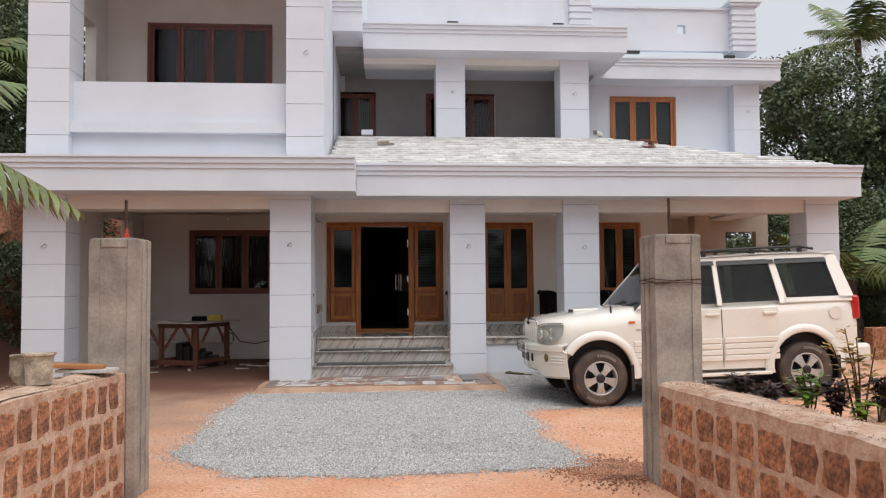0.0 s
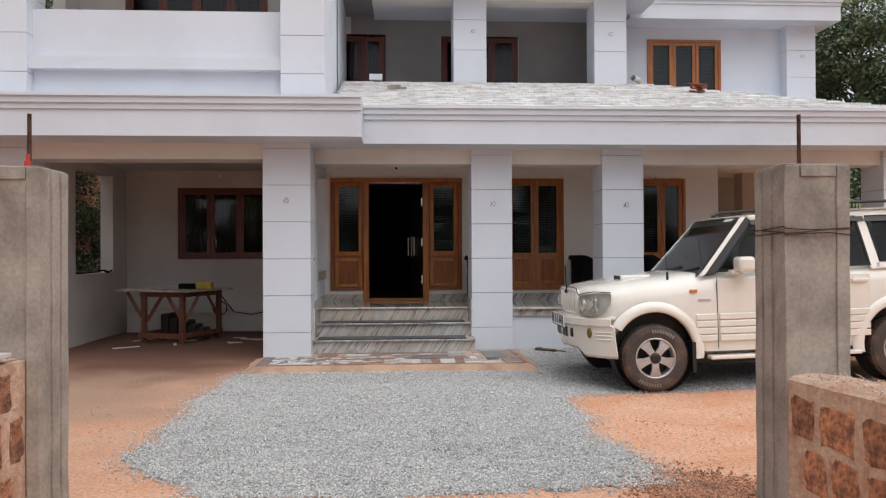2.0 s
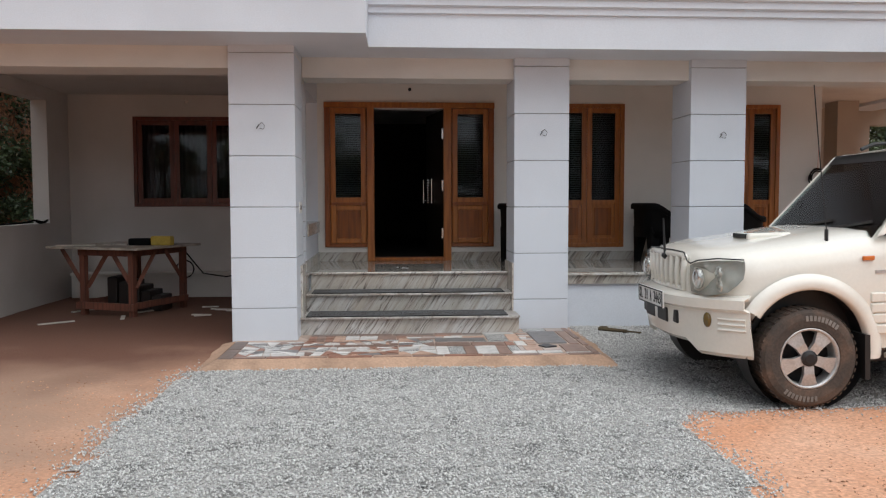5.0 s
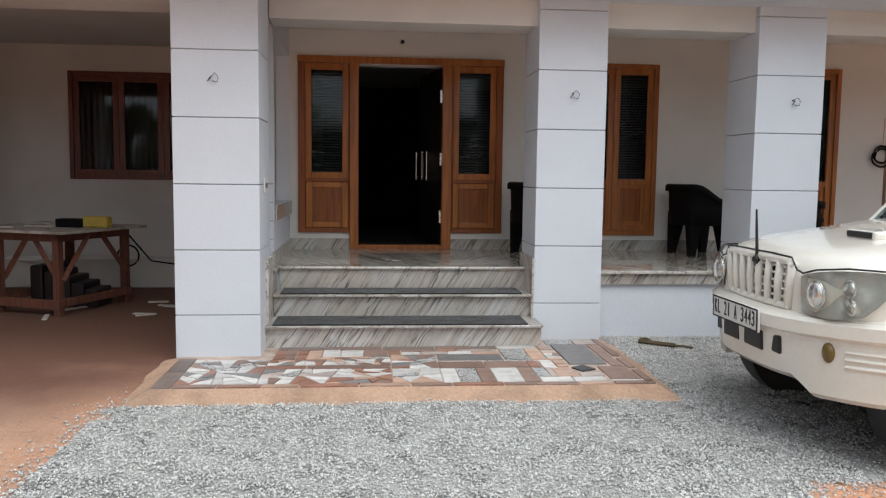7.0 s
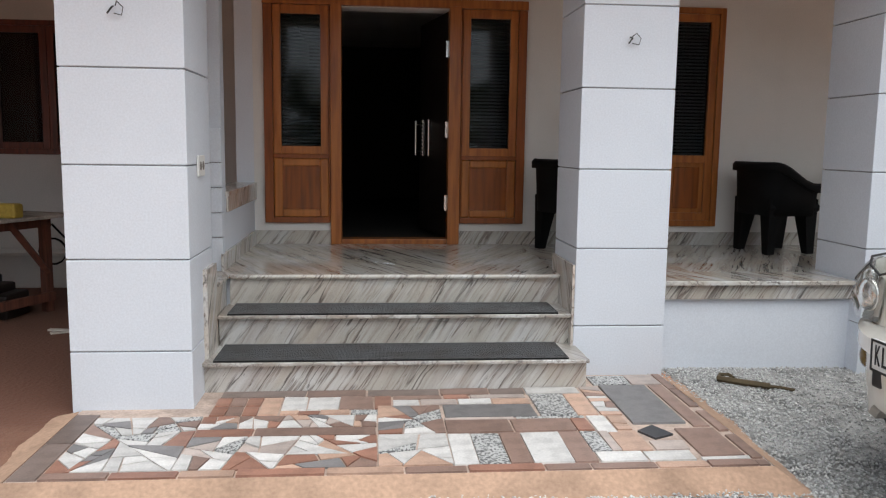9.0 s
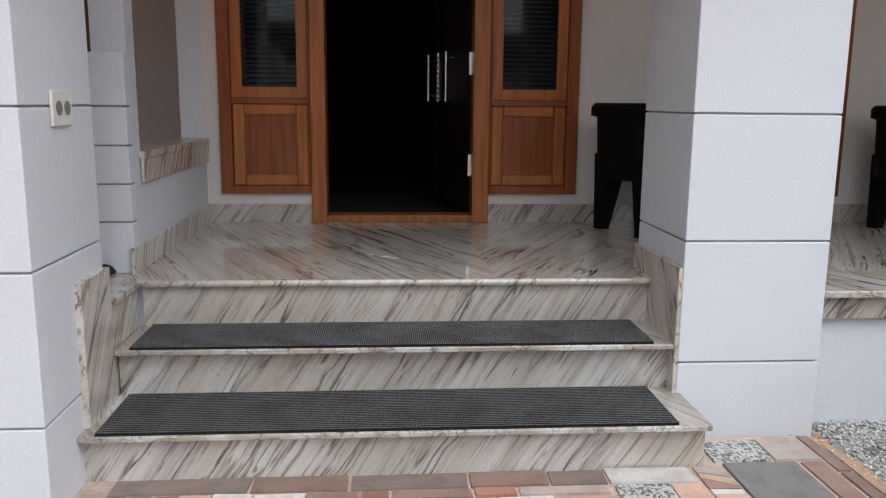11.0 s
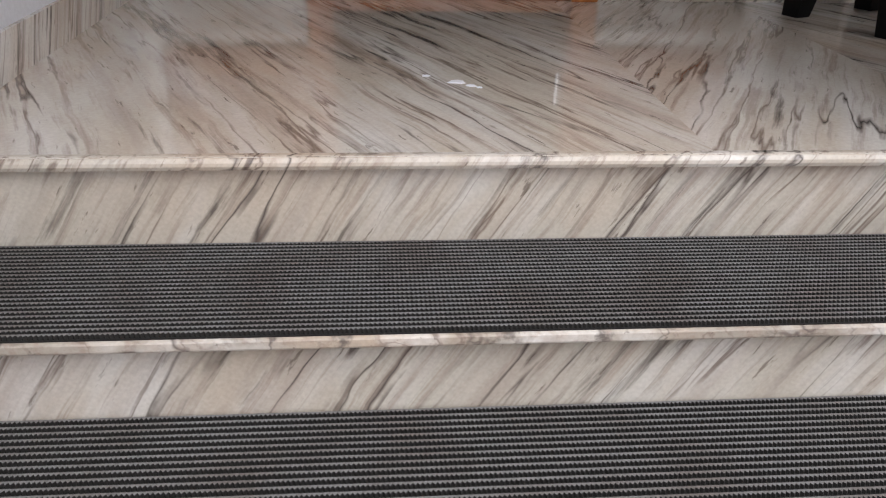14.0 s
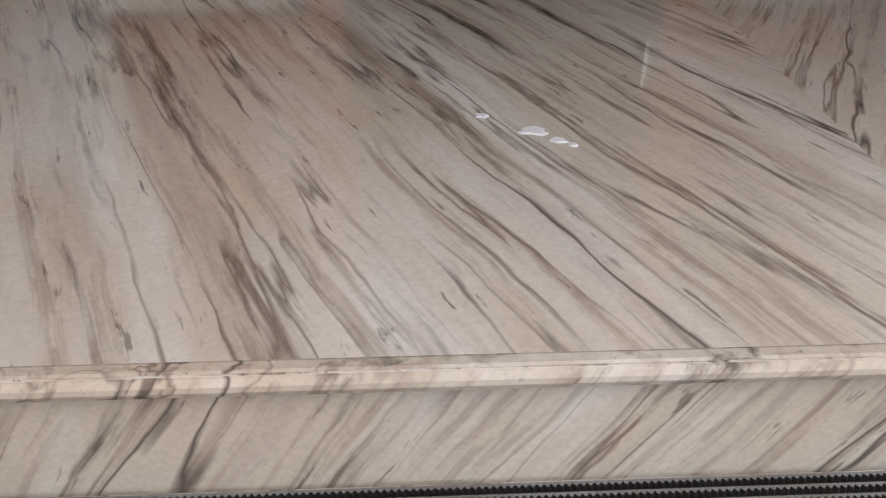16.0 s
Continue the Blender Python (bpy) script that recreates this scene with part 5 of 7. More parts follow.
ZB, ZT = 1.275, 1.90
for s in (-1, 1):
    flip = (lambda q: q) if s < 0 else (lambda q: q[::-1])
    for nm, quad in (("front_window", ((1.63, ZB), (2.55, ZB + 0.005), (2.55, 1.86), (2.11, 1.84))), ("rear_window", ((2.63, ZB + 0.01), (3.44, ZB + 0.02), (3.36, 1.87), (2.63, 1.86))), ("quarter_window", ((3.56, 1.33), (4.30, 1.335), (4.19, 1.87), (3.47, 1.87)))):
        g = part(nm, slab(bmesh.new(), flip([side(x, z, s) for x, z in quad]), 0.006), CARGLASS, car, "tinted car window")
        g.visible_shadow = False
        bm = bmesh.new()
        cx, cz = sum(x for x, z in quad) / 4, sum(z for x, z in quad) / 4
        outer = [bm.verts.new(side(x, z, s, 0.009)) for x, z in quad]
        inner = [bm.verts.new(side(x + math.copysign(0.028, cx - x), z + math.copysign(0.034, cz - z), s, 0.009)) for x, z in quad]
        for i in range(4):
            bm.faces.new((outer[i], outer[(i + 1) % 4], inner[(i + 1) % 4], inner[i]))
        bmesh.ops.solidify(bm, geom=bm.faces[:], thickness=0.006)
        part("window_seal", bm, TRIMBLACK, car)
    for nm, quad, mt in (("windscreen_pillar", ((1.485, 1.24), (1.63, 1.265), (2.13, 1.85), (2.06, 1.90)), TRIMBLACK), ("front_pillar", ((1.42, 1.235), (1.485, 1.245), (2.06, 1.90), (2.0, 1.90)), CARPAINT), ("centre_pillar", ((2.55, ZB - 0.02), (2.63, ZB - 0.02), (2.63, 1.90), (2.55, 1.90)), CARPAINT), ("door_pillar", ((3.44, ZB - 0.02), (3.56, ZB - 0.02), (3.46, 1.90), (3.35, 1.90)), CARPAINT), ("rear_pillar", ((4.29, 1.28), (4.53, 1.28), (4.36, 1.92), (4.18, 1.92)), CARPAINT), ("belt_panel", ((3.5, 1.26), (4.5, 1.26), (4.5, 1.335), (3.5, 1.335)), CARPAINT), ("roof_edge", ((2.09, 1.862), (4.2, 1.87), (4.36, 1.95), (2.07, 1.915)), CARPAINT)):
        part(nm, slab(bmesh.new(), flip([side(x, z, s, 0.006 if mt is CARPAINT else 0.002) for x, z in quad]), 0.05, 0.008), mt, car)
    for xa, xb in ((2.09, 2.58), (2.62, 3.44), (3.46, 4.2)):
        part("rain_visor", slab(bmesh.new(), flip([side(xa, 1.80, s, 0.035), side(xb, 1.81, s, 0.035), side(xb, 1.865, s, 0.012), side(xa, 1.855, s, 0.012)]), 0.004), TRIMBLACK, car, "black plastic rain visor")
    bm = bmesh.new()
    tube(bm, [(2.2, s * 0.62, 1.955), (2.32, s * 0.62, 2.0), (2.6, s * 0.62, 2.015), (3.3, s * 0.62, 2.035), (3.9, s * 0.62, 2.04), (4.1, s * 0.62, 2.0)], 0.018, 8)
    for x in (2.5, 3.2, 3.9):
        box(bm, x - 0.03, x + 0.03, s * 0.62 - 0.015, s * 0.62 + 0.015, 1.93, 2.02)
    part("roof_rail", bm, TRIMBLACK, car, "dark roof rail")
# roof: shallow dome
bm = bmesh.new()
rows = []
for x, z, w in ((1.97, 1.90, 0.68), (2.1, 1.928, 0.70), (2.5, 1.955, 0.715), (3.2, 1.98, 0.72), (4.0, 1.985, 0.715), (4.3, 1.965, 0.70), (4.42, 1.93, 0.68)):
    rows.append([bm.verts.new((x, w * u, z - 0.035 * abs(u) ** 3)) for u in (-1.05, -0.85, -0.5, 0, 0.5, 0.85, 1.05)])
for a, b in zip(rows, rows[1:]):
    for i in range(6):
        bm.faces.new((a[i], b[i], b[i + 1], a[i + 1]))
bmesh.ops.solidify(bm, geom=bm.faces[:], thickness=0.03)
part("roof", bm, CARPAINT, car, smooth=True)
g = part("windscreen", slab(bmesh.new(), [(1.41, -0.84, 1.22), (2.01, -0.70, 1.89), (2.01, 0.70, 1.89), (1.41, 0.84, 1.22)][::-1], 0.006), SCREENGLASS, car, "wide raked windscreen")
g.visible_shadow = False
part("windscreen_band", slab(bmesh.new(), [(1.825, -0.705, 1.816), (1.895, -0.695, 1.898), (1.895, 0.695, 1.898), (1.825, 0.705, 1.816)][::-1], 0.004), TRIMBLACK, car, "dark band along the windscreen top").location = (0.11, 0, 0)
bm = bmesh.new()
for k in range(5):
    slab(bm, [(1.815, -0.66 + k * 0.05, 1.84), (1.85, -0.66 + k * 0.05, 1.868), (1.85, -0.625 + k * 0.05, 1.868), (1.815, -0.625 + k * 0.05, 1.84)][::-1], 0.003)
part("windscreen_lettering", bm, PLATE, car, "white lettering on the windscreen band").location = (0.098, 0, 0.012)
g = part("rear_screen", slab(bmesh.new(), [(4.54, -0.74, 1.34), (4.54, 0.74, 1.34), (4.40, 0.66, 1.90), (4.40, -0.66, 1.90)], 0.006), CARGLASS, car)
# inside
part("dashboard", boxes((1.53, 1.9, -0.74, 0.74, 1.02, 1.25), bevel=0.05), SEATCLOTH, car)
for x in (2.15, 3.05):
    for y in (-0.38, 0.38):
        bm = boxes((x, x + 0.5, y - 0.24, y + 0.24, 0.75, 0.95), (x + 0.42, x + 0.56, y - 0.23, y + 0.23, 0.9, 1.5), (x + 0.46, x + 0.55, y - 0.13, y + 0.13, 1.52, 1.70), bevel=0.04)
        part("car_seat", bm, SEATCLOTH, car)
bm = bmesh.new()
tube(bm, [(1.92 + 0.06 * math.sin(q), 0.38 + 0.18 * math.cos(q), 1.22 + 0.17 * math.sin(q)) for q in (2 * math.pi * k / 20 for k in range(21))], 0.014, 6)
part("steering_wheel", bm, TRIMBLACK, car)
for y in (-0.45, 0.1):
    bm = bmesh.new()
    tube(bm, [(1.27, y + 0.42, 1.245), (1.33, y + 0.2, 1.275), (1.38, y - 0.25, 1.335)], 0.012, 6)
    part("wiper", bm, TRIMBLACK, car).location = (0.11, 0, 0.0)
# front end
def nose_x(y):
    """The nose bows gently from side to side."""
    return 0.095 + 0.16 * y * y


bm = bmesh.new()
back = [[bm.verts.new((nose_x(y) + 0.035, y, z)) for z in (0.83, 1.1)] for y in (-0.40 + 0.08 * k for k in range(11))]
for a, b in zip(back, back[1:]):
    bm.faces.new((a[0], a[1], b[1], b[0]))
bmesh.ops.solidify(bm, geom=bm.faces[:], thickness=0.02)
part("grille_backing", bm, TRIMBLACK, car)
grille = part("grille", bmesh.new(), CARPAINT, car, "cream grille with seven upright slots")
for z, r, wide in ((1.10, 0.026, 0.42), (0.83, 0.022, 0.385)):
    bm = bmesh.new()
    tube(bm, [(nose_x(y) + 0.012, y, z - (0.03 if abs(y) > wide * 0.99 and z > 1 else 0.0)) for y in (-wide + wide * k / 8 for k in range(17))], r, 10)
    part("grille_band", bm, CARPAINT, grille, smooth=True)
for k in range(8):
    y = -0.385 + 0.11 * k
    bm = bmesh.new()
    tube(bm, [(nose_x(y * 0.95) + 0.014, y * 0.95, 0.83), (nose_x(y) + 0.004, y, 0.965), (nose_x(y) + 0.014, y * 1.05, 1.10)], 0.026, 8)
    part("grille_bar", bm, CARPAINT, grille, smooth=True)
for z in (0.88, 0.925, 0.97, 1.015, 1.06):
    bm = bmesh.new()
    tube(bm, [(nose_x(y) + 0.022, y, z) for y in (-0.38 + 0.095 * k for k in range(9))], 0.0085, 6)
    part("grille_rung", bm, CARPAINT, grille)
for s in (-1, 1):
    bm = bmesh.new()
    tube(bm, [(nose_x(0.0) + 0.01, 0.0, 1.132), (nose_x(0.2) + 0.01, s * 0.2, 1.132), (nose_x(0.4), s * 0.41, 1.125), (0.125, s * 0.46, 1.06), (0.13, s * 0.52, 1.045), (0.15, s * 0.62, 1.075), (0.25, s * 0.765, 1.095), (0.40, s * 0.885, 1.088)], 0.006, 6)
    part("bonnet_gap", bm, TRIMBLACK, car)
bm = bmesh.new()
cols = []
for q in range(33):
    y = -0.93 + 1.86 * q / 32
    u = abs(y) / 0.93
    xf = 0.40 * u ** 2.8
    inner = max(xf + 0.03, min(xf + 0.26, 0.45))
    low = 0.34 + 0.08 * min(1.0, max(0.0, (0.62 - u) / 0.1))
    cols.append([bm.verts.new(p) for p in ((inner, y * 0.955, 0.82), (xf + 0.01, y, 0.805), (xf - 0.025, y, 0.785), (xf - 0.025, y, 0.715), (xf + 0.02, y, 0.69), (xf + 0.025, y, 0.555), (xf + 0.045, y, low + 0.03), (min(xf + 0.08, 0.45), y * 0.99, low), (inner, y * 0.97, low))])
for a, b in zip(cols, cols[1:]):
    for i in range(8):
        bm.faces.new((a[i], b[i], b[i + 1], a[i + 1]))
bmesh.ops.recalc_face_normals(bm, faces=bm.faces[:])
bmesh.ops.solidify(bm, geom=bm.faces[:], thickness=0.02)
bumper = part("front_bumper", bm, CARPAINT, car, smooth=True)
bumper.data.set_sharp_from_angle(angle=radians(28))
part("bumper_intake", boxes((0.048, 0.09, -0.42, -0.30, 0.555, 0.665), (0.02, 0.07, -0.26, -0.03, 0.545, 0.665), (0.02, 0.07, 0.03, 0.26, 0.545, 0.665), (0.048, 0.09, 0.30, 0.42, 0.555, 0.665), bevel=0.012), TRIMBLACK, bumper)
part("under_tray", boxes((0.32, 0.6, -0.55, 0.55, 0.32, 0.55)), TRIMBLACK, car)
part("chassis", boxes((0.6, 4.4, -0.5, 0.5, 0.2, 0.36), (1.3, 3.3, -0.7, 0.7, 0.25, 0.36)), TRIMBLACK, car)
for sy in (-1, 1):
    for z in (0.555, 0.595, 0.635):
        bm = bmesh.new()
        run = [(0.022 + 0.40 * (yy / 0.93) ** 2.8, sy * yy, z) for yy in (0.76, 0.80, 0.84, 0.88, 0.91)]
        tube(bm, run, 0.012, 6)
        part("bumper_rib", bm, CARPAINT, bumper)
for s in (-1, 1):
    bm = bmesh.new()
    bmesh.ops.create_uvsphere(bm, u_segments=16, v_segments=10, radius=0.06)
    o = part("fog_lamp", bm, FOGLENS, bumper, "dull yellow fog lamp", smooth=True)
    o.location, o.scale = (0.198, s * 0.68, 0.62), (0.5, 0.8, 1)
    # headlamp: reflector bowl and a clear cover that wraps round the corner
    bm = bmesh.new()
    pr = [(0.125, 0.50, 1.025), (0.15, 0.62, 1.06), (0.25, 0.765, 1.08), (0.40, 0.885, 1.075), (0.38, 0.905, 0.945), (0.28, 0.865, 0.845), (0.165, 0.725, 0.81), (0.12, 0.53, 0.825)]
    mid = sum((Vector(p) for p in pr), Vector()) / len(pr) + Vector((-0.055, 0.055, 0))

    def lens(bm, push, lift):
        """A bulging cover inside the lamp outline."""
        outl = []
        for i in range(8):
            p0, p1 = Vector(pr[i]), Vector(pr[(i + 1) % 8])
            outl += [p0, (p0 + p1) / 2 + ((p0 + p1) / 2 - mid) * 0.03]
        rings = []
        for f in (1.0, 0.8, 0.55, 0.28):
            rings.append([bm.verts.new((q.x - push, s * (q.y + push), q.z)) for q in (mid + (o - mid) * f + Vector((-lift, lift, 0)) * (1 - f * f) for o in outl)])
        for r0, r1 in zip(rings, rings[1:]):
            for i in range(16):
                bm.faces.new((r0[i], r0[(i + 1) % 16], r1[(i + 1) % 16], r1[i]))
        bm.faces.new(rings[-1])
        bmesh.ops.recalc_face_normals(bm, faces=bm.faces[:])
        return bm

    lamp = part("headlamp", lens(bm, -0.012, -0.05), LAMPBACK, car, "clear wrap-round headlamp", smooth=True)
    for x, y, z, r in ((0.155, 0.62, 0.935, 0.082), (0.25, 0.775, 0.985, 0.055), (0.255, 0.78, 0.885, 0.05)):
        bm = bmesh.new()
        bmesh.ops.create_uvsphere(bm, u_segments=16, v_segments=10, radius=r)
        o = part("lamp_bowl", bm, CHROME, lamp, smooth=True)
        o.location, o.scale = (x, s * y, z), (0.5, 1, 1)
    o = part("lamp_cover", lens(bmesh.new(), 0.006, 0.01), LAMPGLASS, lamp, smooth=True)
    o.visible_shadow = False
    part("turn_repeater", boxes((1.30, 1.39, s * 0.905 - 0.012, s * 0.905 + 0.012, 1.055, 1.09), bevel=0.008), AMBER, car, "amber side repeater")
    part("badge", boxes((1.40, 1.54, s * 0.904 - 0.006, s * 0.904 + 0.006, 0.955, 0.98)), ALLOY, car)
    m = boxes((1.79, 1.98, s * 1.02 - 0.11, s * 1.02 + 0.09, 1.275, 1.445), bevel=0.04)
    box(m, 1.76, 1.90, min(s * 0.86, s * 0.98), max(s * 0.86, s * 0.98), 1.25, 1.30, 0.01)
    part("wing_mirror", m, CARPAINT, car)
    # doors: raised skins with gaps, ribbed cladding, handles
    for nm, xa, xb in (("front_door", 1.62, 2.585), ("rear_door", 2.605, 3.40)):
        d = part(nm, boxes((xa, xb, min(s * 0.905, s * 0.912), max(s * 0.905, s * 0.912), 0.82, 1.20)), CARPAINT, car)
        part("gap", boxes((xa - 0.009, xa - 0.002, min(s * 0.904, s * 0.909), max(s * 0.904, s * 0.909), 0.42, 1.21)), TRIMBLACK, d)
        for z in (0.50, 0.58, 0.66, 0.74):
            part("cladding_rib", boxes((xa + 0.01, xb - 0.01, min(s * 0.902, s * 0.93), max(s * 0.902, s * 0.93), z, z + 0.072), bevel=0.01), CARPAINT, d)
        hx = xb - 0.22
        part("handle", boxes((hx, hx + 0.19, min(s * 0.912, s * 0.945), max(s * 0.912, s * 0.945), 1.115, 1.15), (hx + 0.03, hx + 0.14, min(s * 0.905, s * 0.915), max(s * 0.905, s * 0.915), 1.09, 1.18), bevel=0.008), CARPAINT, d, "cream door handle")
    for z in (0.50, 0.58, 0.66, 0.74):
        part("cladding_rib", boxes((1.36, 1.60, min(s * 0.90, s * 0.925), max(s * 0.90, s * 0.925), z, z + 0.072), bevel=0.01), CARPAINT, car)
    bm = bmesh.new()
    box(bm, 1.50, 3.25, min(s * 0.84, s * 0.98), max(s * 0.84, s * 0.98), 0.30, 0.345, 0.012)
    part("side_step", bm, CARPAINT, car, "cream side step")
    part("mud_flap", boxes((1.30, 1.34, min(s * 0.72, s * 0.94), max(s * 0.72, s * 0.94), 0.16, 0.5)), TRIMBLACK, car)
    part("mud_flap", boxes((4.20, 4.24, min(s * 0.72, s * 0.94), max(s * 0.72, s * 0.94), 0.2, 0.52)), TRIMBLACK, car)
    bm = boxes((4.47, 4.588, min(s * 0.79, s * 0.897), max(s * 0.79, s * 0.897), 1.0, 1.33), bevel=0.03)
    part("tail_lamp", bm, REDLENS, car, "red tail lamp")
bm = bmesh.new()
lathe(bm, [(0.09, -0.909), (0.088, -0.915), (0.0, -0.915)], 28)
part("fuel_cap", bm, CARPAINT, car).location = (4.22, 0, 1.10)
part("rear_bumper", boxes((4.32, 4.72, -0.90, 0.90, 0.40, 0.66), bevel=0.05), CARPAINT, car)
part("bonnet_scoop", boxes((0.68, 1.05, -0.33, -0.02, 1.19, 1.255), bevel=0.02), CARPAINT, car)
part("scoop_mouth", boxes((0.672, 0.70, -0.30, -0.05, 1.21, 1.248), bevel=0.006), TRIMBLACK, car)
bm = bmesh.new()
tube(bm, [(0.085, -0.06, 1.05), (0.08, -0.06, 1.22), (0.075, -0.06, 1.39)], 0.012, 6, taper=0.5)
bmesh.ops.create_uvsphere(bm, u_segments=10, v_segments=6, radius=0.026, matrix=Matrix.Translation((0.08, -0.06, 1.08)))
part("guide_pole", bm, TRIMBLACK, car, "short black guide pole on the nose")
bm = bmesh.new()
tube(bm, [(1.10, -0.76, 1.20), (1.10, -0.76, 1.29)], 0.014, 6)
tube(bm, [(1.10, -0.76, 1.29), (1.04, -0.765, 1.9), (1.0, -0.77, 2.38)], 0.0045, 5)
part("aerial", bm, TRIMBLACK, car, "tall thin whip aerial")
plate = part("number_plate", boxes((-0.03, -0.01, -0.31, 0.31, 0.665, 0.805), bevel=0.004), PLATE, car, "white number plate with black characters")
part("plate_rim", boxes((-0.033, -0.027, -0.31, 0.31, 0.795, 0.805), (-0.033, -0.027, -0.31, 0.31, 0.665, 0.675), (-0.033, -0.027, -0.31, -0.30, 0.675, 0.795), (-0.033, -0.027, 0.30, 0.31, 0.675, 0.795)), INK, plate)


def lettering(name, text, size, m, parent, mat, width=None):
    cu = bpy.data.curves.new(name, "FONT")
    cu.body, cu.size, cu.align_x, cu.align_y, cu.extrude = text, size, "CENTER", "CENTER", 0.0015
    tmp = new(name, cu)
    bpy.context.view_layer.update()
    me = bpy.data.meshes.new_from_object(tmp.evaluated_get(bpy.context.evaluated_depsgraph_get()))
    bpy.data.objects.remove(tmp)
    if width:
        w = max(v.co.x for v in me.vertices) - min(v.co.x for v in me.vertices)
        me.transform(Matrix.Diagonal((width / w, 1, 1, 1)))
    me.materials.append(mat)
    ob = new(name, me)
    ob.parent, ob.matrix_basis = parent, m
    return ob


for k, ch in enumerate("KL 21 A 3443"):
    if ch != " ":
        lettering("character", ch, 0.13, Matrix.Translation((-0.0325, 0.262 - k * 0.0475, 0.735)) @ Matrix.Rotation(radians(-90), 4, "Z") @ Matrix.Rotation(radians(90), 4, "X"), plate, INK, 0.012 if ch == "1" else 0.034)


# ---- porch furniture ----
def tub_chair(m):
    """Moulded plastic armchair: bowl seat, wrap-round back that slopes into the arms, four tapered legs."""
    th = thing("armchair", "black moulded plastic armchair standing on the porch", "chair", m, "porch chairs")
    bm = bmesh.new()
    rows = []
    for k in range(25):
        q = radians(-50 + 280 * k / 24)
        c, e = math.cos(q), math.sin(q)
        cx, cy = 0.285 * math.copysign(abs(c) ** 0.6, c), 0.27 * math.copysign(abs(e) ** 0.6, e)
        f = min(1.0, max(0.0, (cy + 0.14) / 0.34))
        h = 0.605 + 0.175 * f * f * (3 - 2 * f)
        rows.append([bm.verts.new(p) for p in ((cx * 0.96, cy * 0.96, 0.33), (cx, cy * 0.98, 0.5), (cx * 1.02, cy * 1.03, h - 0.03), (cx * 1.08, cy * 1.12, h), (cx * 1.14, cy * 1.2, h - 0.025), (cx * 1.13, cy * 1.2, h - 0.08))])
    for a, b in zip(rows, rows[1:]):
        for i in range(5):
            bm.faces.new((a[i], b[i], b[i + 1], a[i + 1]))
    bmesh.ops.recalc_face_normals(bm, faces=bm.faces[:])
    bmesh.ops.solidify(bm, geom=bm.faces[:], thickness=0.012)
    part("backrest", bm, BLACK, th, smooth=True)
    bm = bmesh.new()
    box(bm, -0.26, 0.26, -0.27, 0.24, 0.36, 0.43, 0.03)
    part("seat", bm, BLACK, th)
    for sx in (-1, 1):
        for sy in (-1, 1):
            bm = bmesh.new()
            a = [bm.verts.new((sx * px, sy * py, 0.47)) for px, py in ((0.10, 0.08), (0.262, 0.09), (0.245, 0.236), (0.10, 0.236))]
            b = [bm.verts.new((sx * px, sy * py, 0)) for px, py in ((0.165, 0.165), (0.236, 0.165), (0.236, 0.23), (0.165, 0.23))]
            for i in range(4):
                bm.faces.new((a[i], a[(i + 1) % 4], b[(i + 1) % 4], b[i]))
            bm.faces.new(b)
            bm.faces.new(a[::-1])
            bmesh.ops.recalc_face_normals(bm, faces=bm.faces[:])
            part("leg", bm, BLACK, th)
    return th


chair = tub_chair(pose(1.53, 15.40, FLOOR, 0, 0, 112))
copy_thing(chair, pose(3.31, 15.36, FLOOR, 0, 0, 100))
copy_thing(chair, pose(4.4, 15.42, FLOOR, 0, 0, 112))

# work bench in the car porch
bench = thing("work_table", "rough timber work table cluttered with tools", "table", pose(-4.2, 15.33, ground_z(-4.2, 15.33), 0, 0, -23))
part("tabletop", boxes((-0.42, 1.0, -0.12, 1.15, 0.845, 0.875), bevel=0.004), material("dusty plywood", (0.42, 0.37, 0.32), 0.9, vary=0.2, scale=6), bench)
part("apron", boxes((-0.02, 0.84, 0.0, 0.05, 0.76, 0.845), (-0.02, 0.84, 1.0, 1.05, 0.76, 0.845), (-0.02, 0.03, 0.05, 1.0, 0.76, 0.845), (0.79, 0.84, 0.05, 1.0, 0.76, 0.845)), ROUGHWOOD, bench)
for x in (0.0, 0.76):
    for y in (0.0, 0.98):
        part("leg", boxes((x, x + 0.075, y, y + 0.075, 0, 0.845), bevel=0.005), ROUGHWOOD, bench)
part("lower_rail", boxes((-0.04, 0.86, -0.03, 0.02, 0.08, 0.17), bevel=0.004), ROUGHWOOD, bench)
part("lower_rail", boxes((0.82, 0.86, 0.02, 1.05, 0.1, 0.18), bevel=0.004), ROUGHWOOD, bench)
part("lower_rail", boxes((-0.04, 0.0, 0.02, 1.05, 0.1, 0.18), bevel=0.004), ROUGHWOOD, bench)
for xa, xb, ya, yb in ((-0.3, 0.05, 0.03, 0.03), (0.42, 0.08, 0.06, 0.06), (0.45, 0.78, 0.06, 0.06), (0.83, 0.83, 0.45, 0.06), (0.83, 0.83, 0.6, 1.0)):
    bm = bmesh.new()
    tube(bm, [(xa, ya, 0.83), (xb, yb, 0.36)], 0.034, 4)
    part("brace", bm, ROUGHWOOD, bench)
B = bench.matrix_basis
OFFCUT = material("pale offcut", (0.55, 0.5, 0.45), 0.8, vary=0.15)
YELLOW = material("yellow plastic", (0.5, 0.36, 0.06), 0.5)
t = thing("power_tool", "black and yellow power tool lying on the work table", "tool", B @ pose(0.62, 0.5, 0.875, 0, 0, 10))
part("tool_body", boxes((-0.2, 0.1, -0.08, 0.08, 0, 0.09), bevel=0.015), BLACK, t)
part("tool_grip", boxes((0.1, 0.38, -0.06, 0.06, 0.0, 0.12), bevel=0.02), YELLOW, t, "yellow plastic grip")
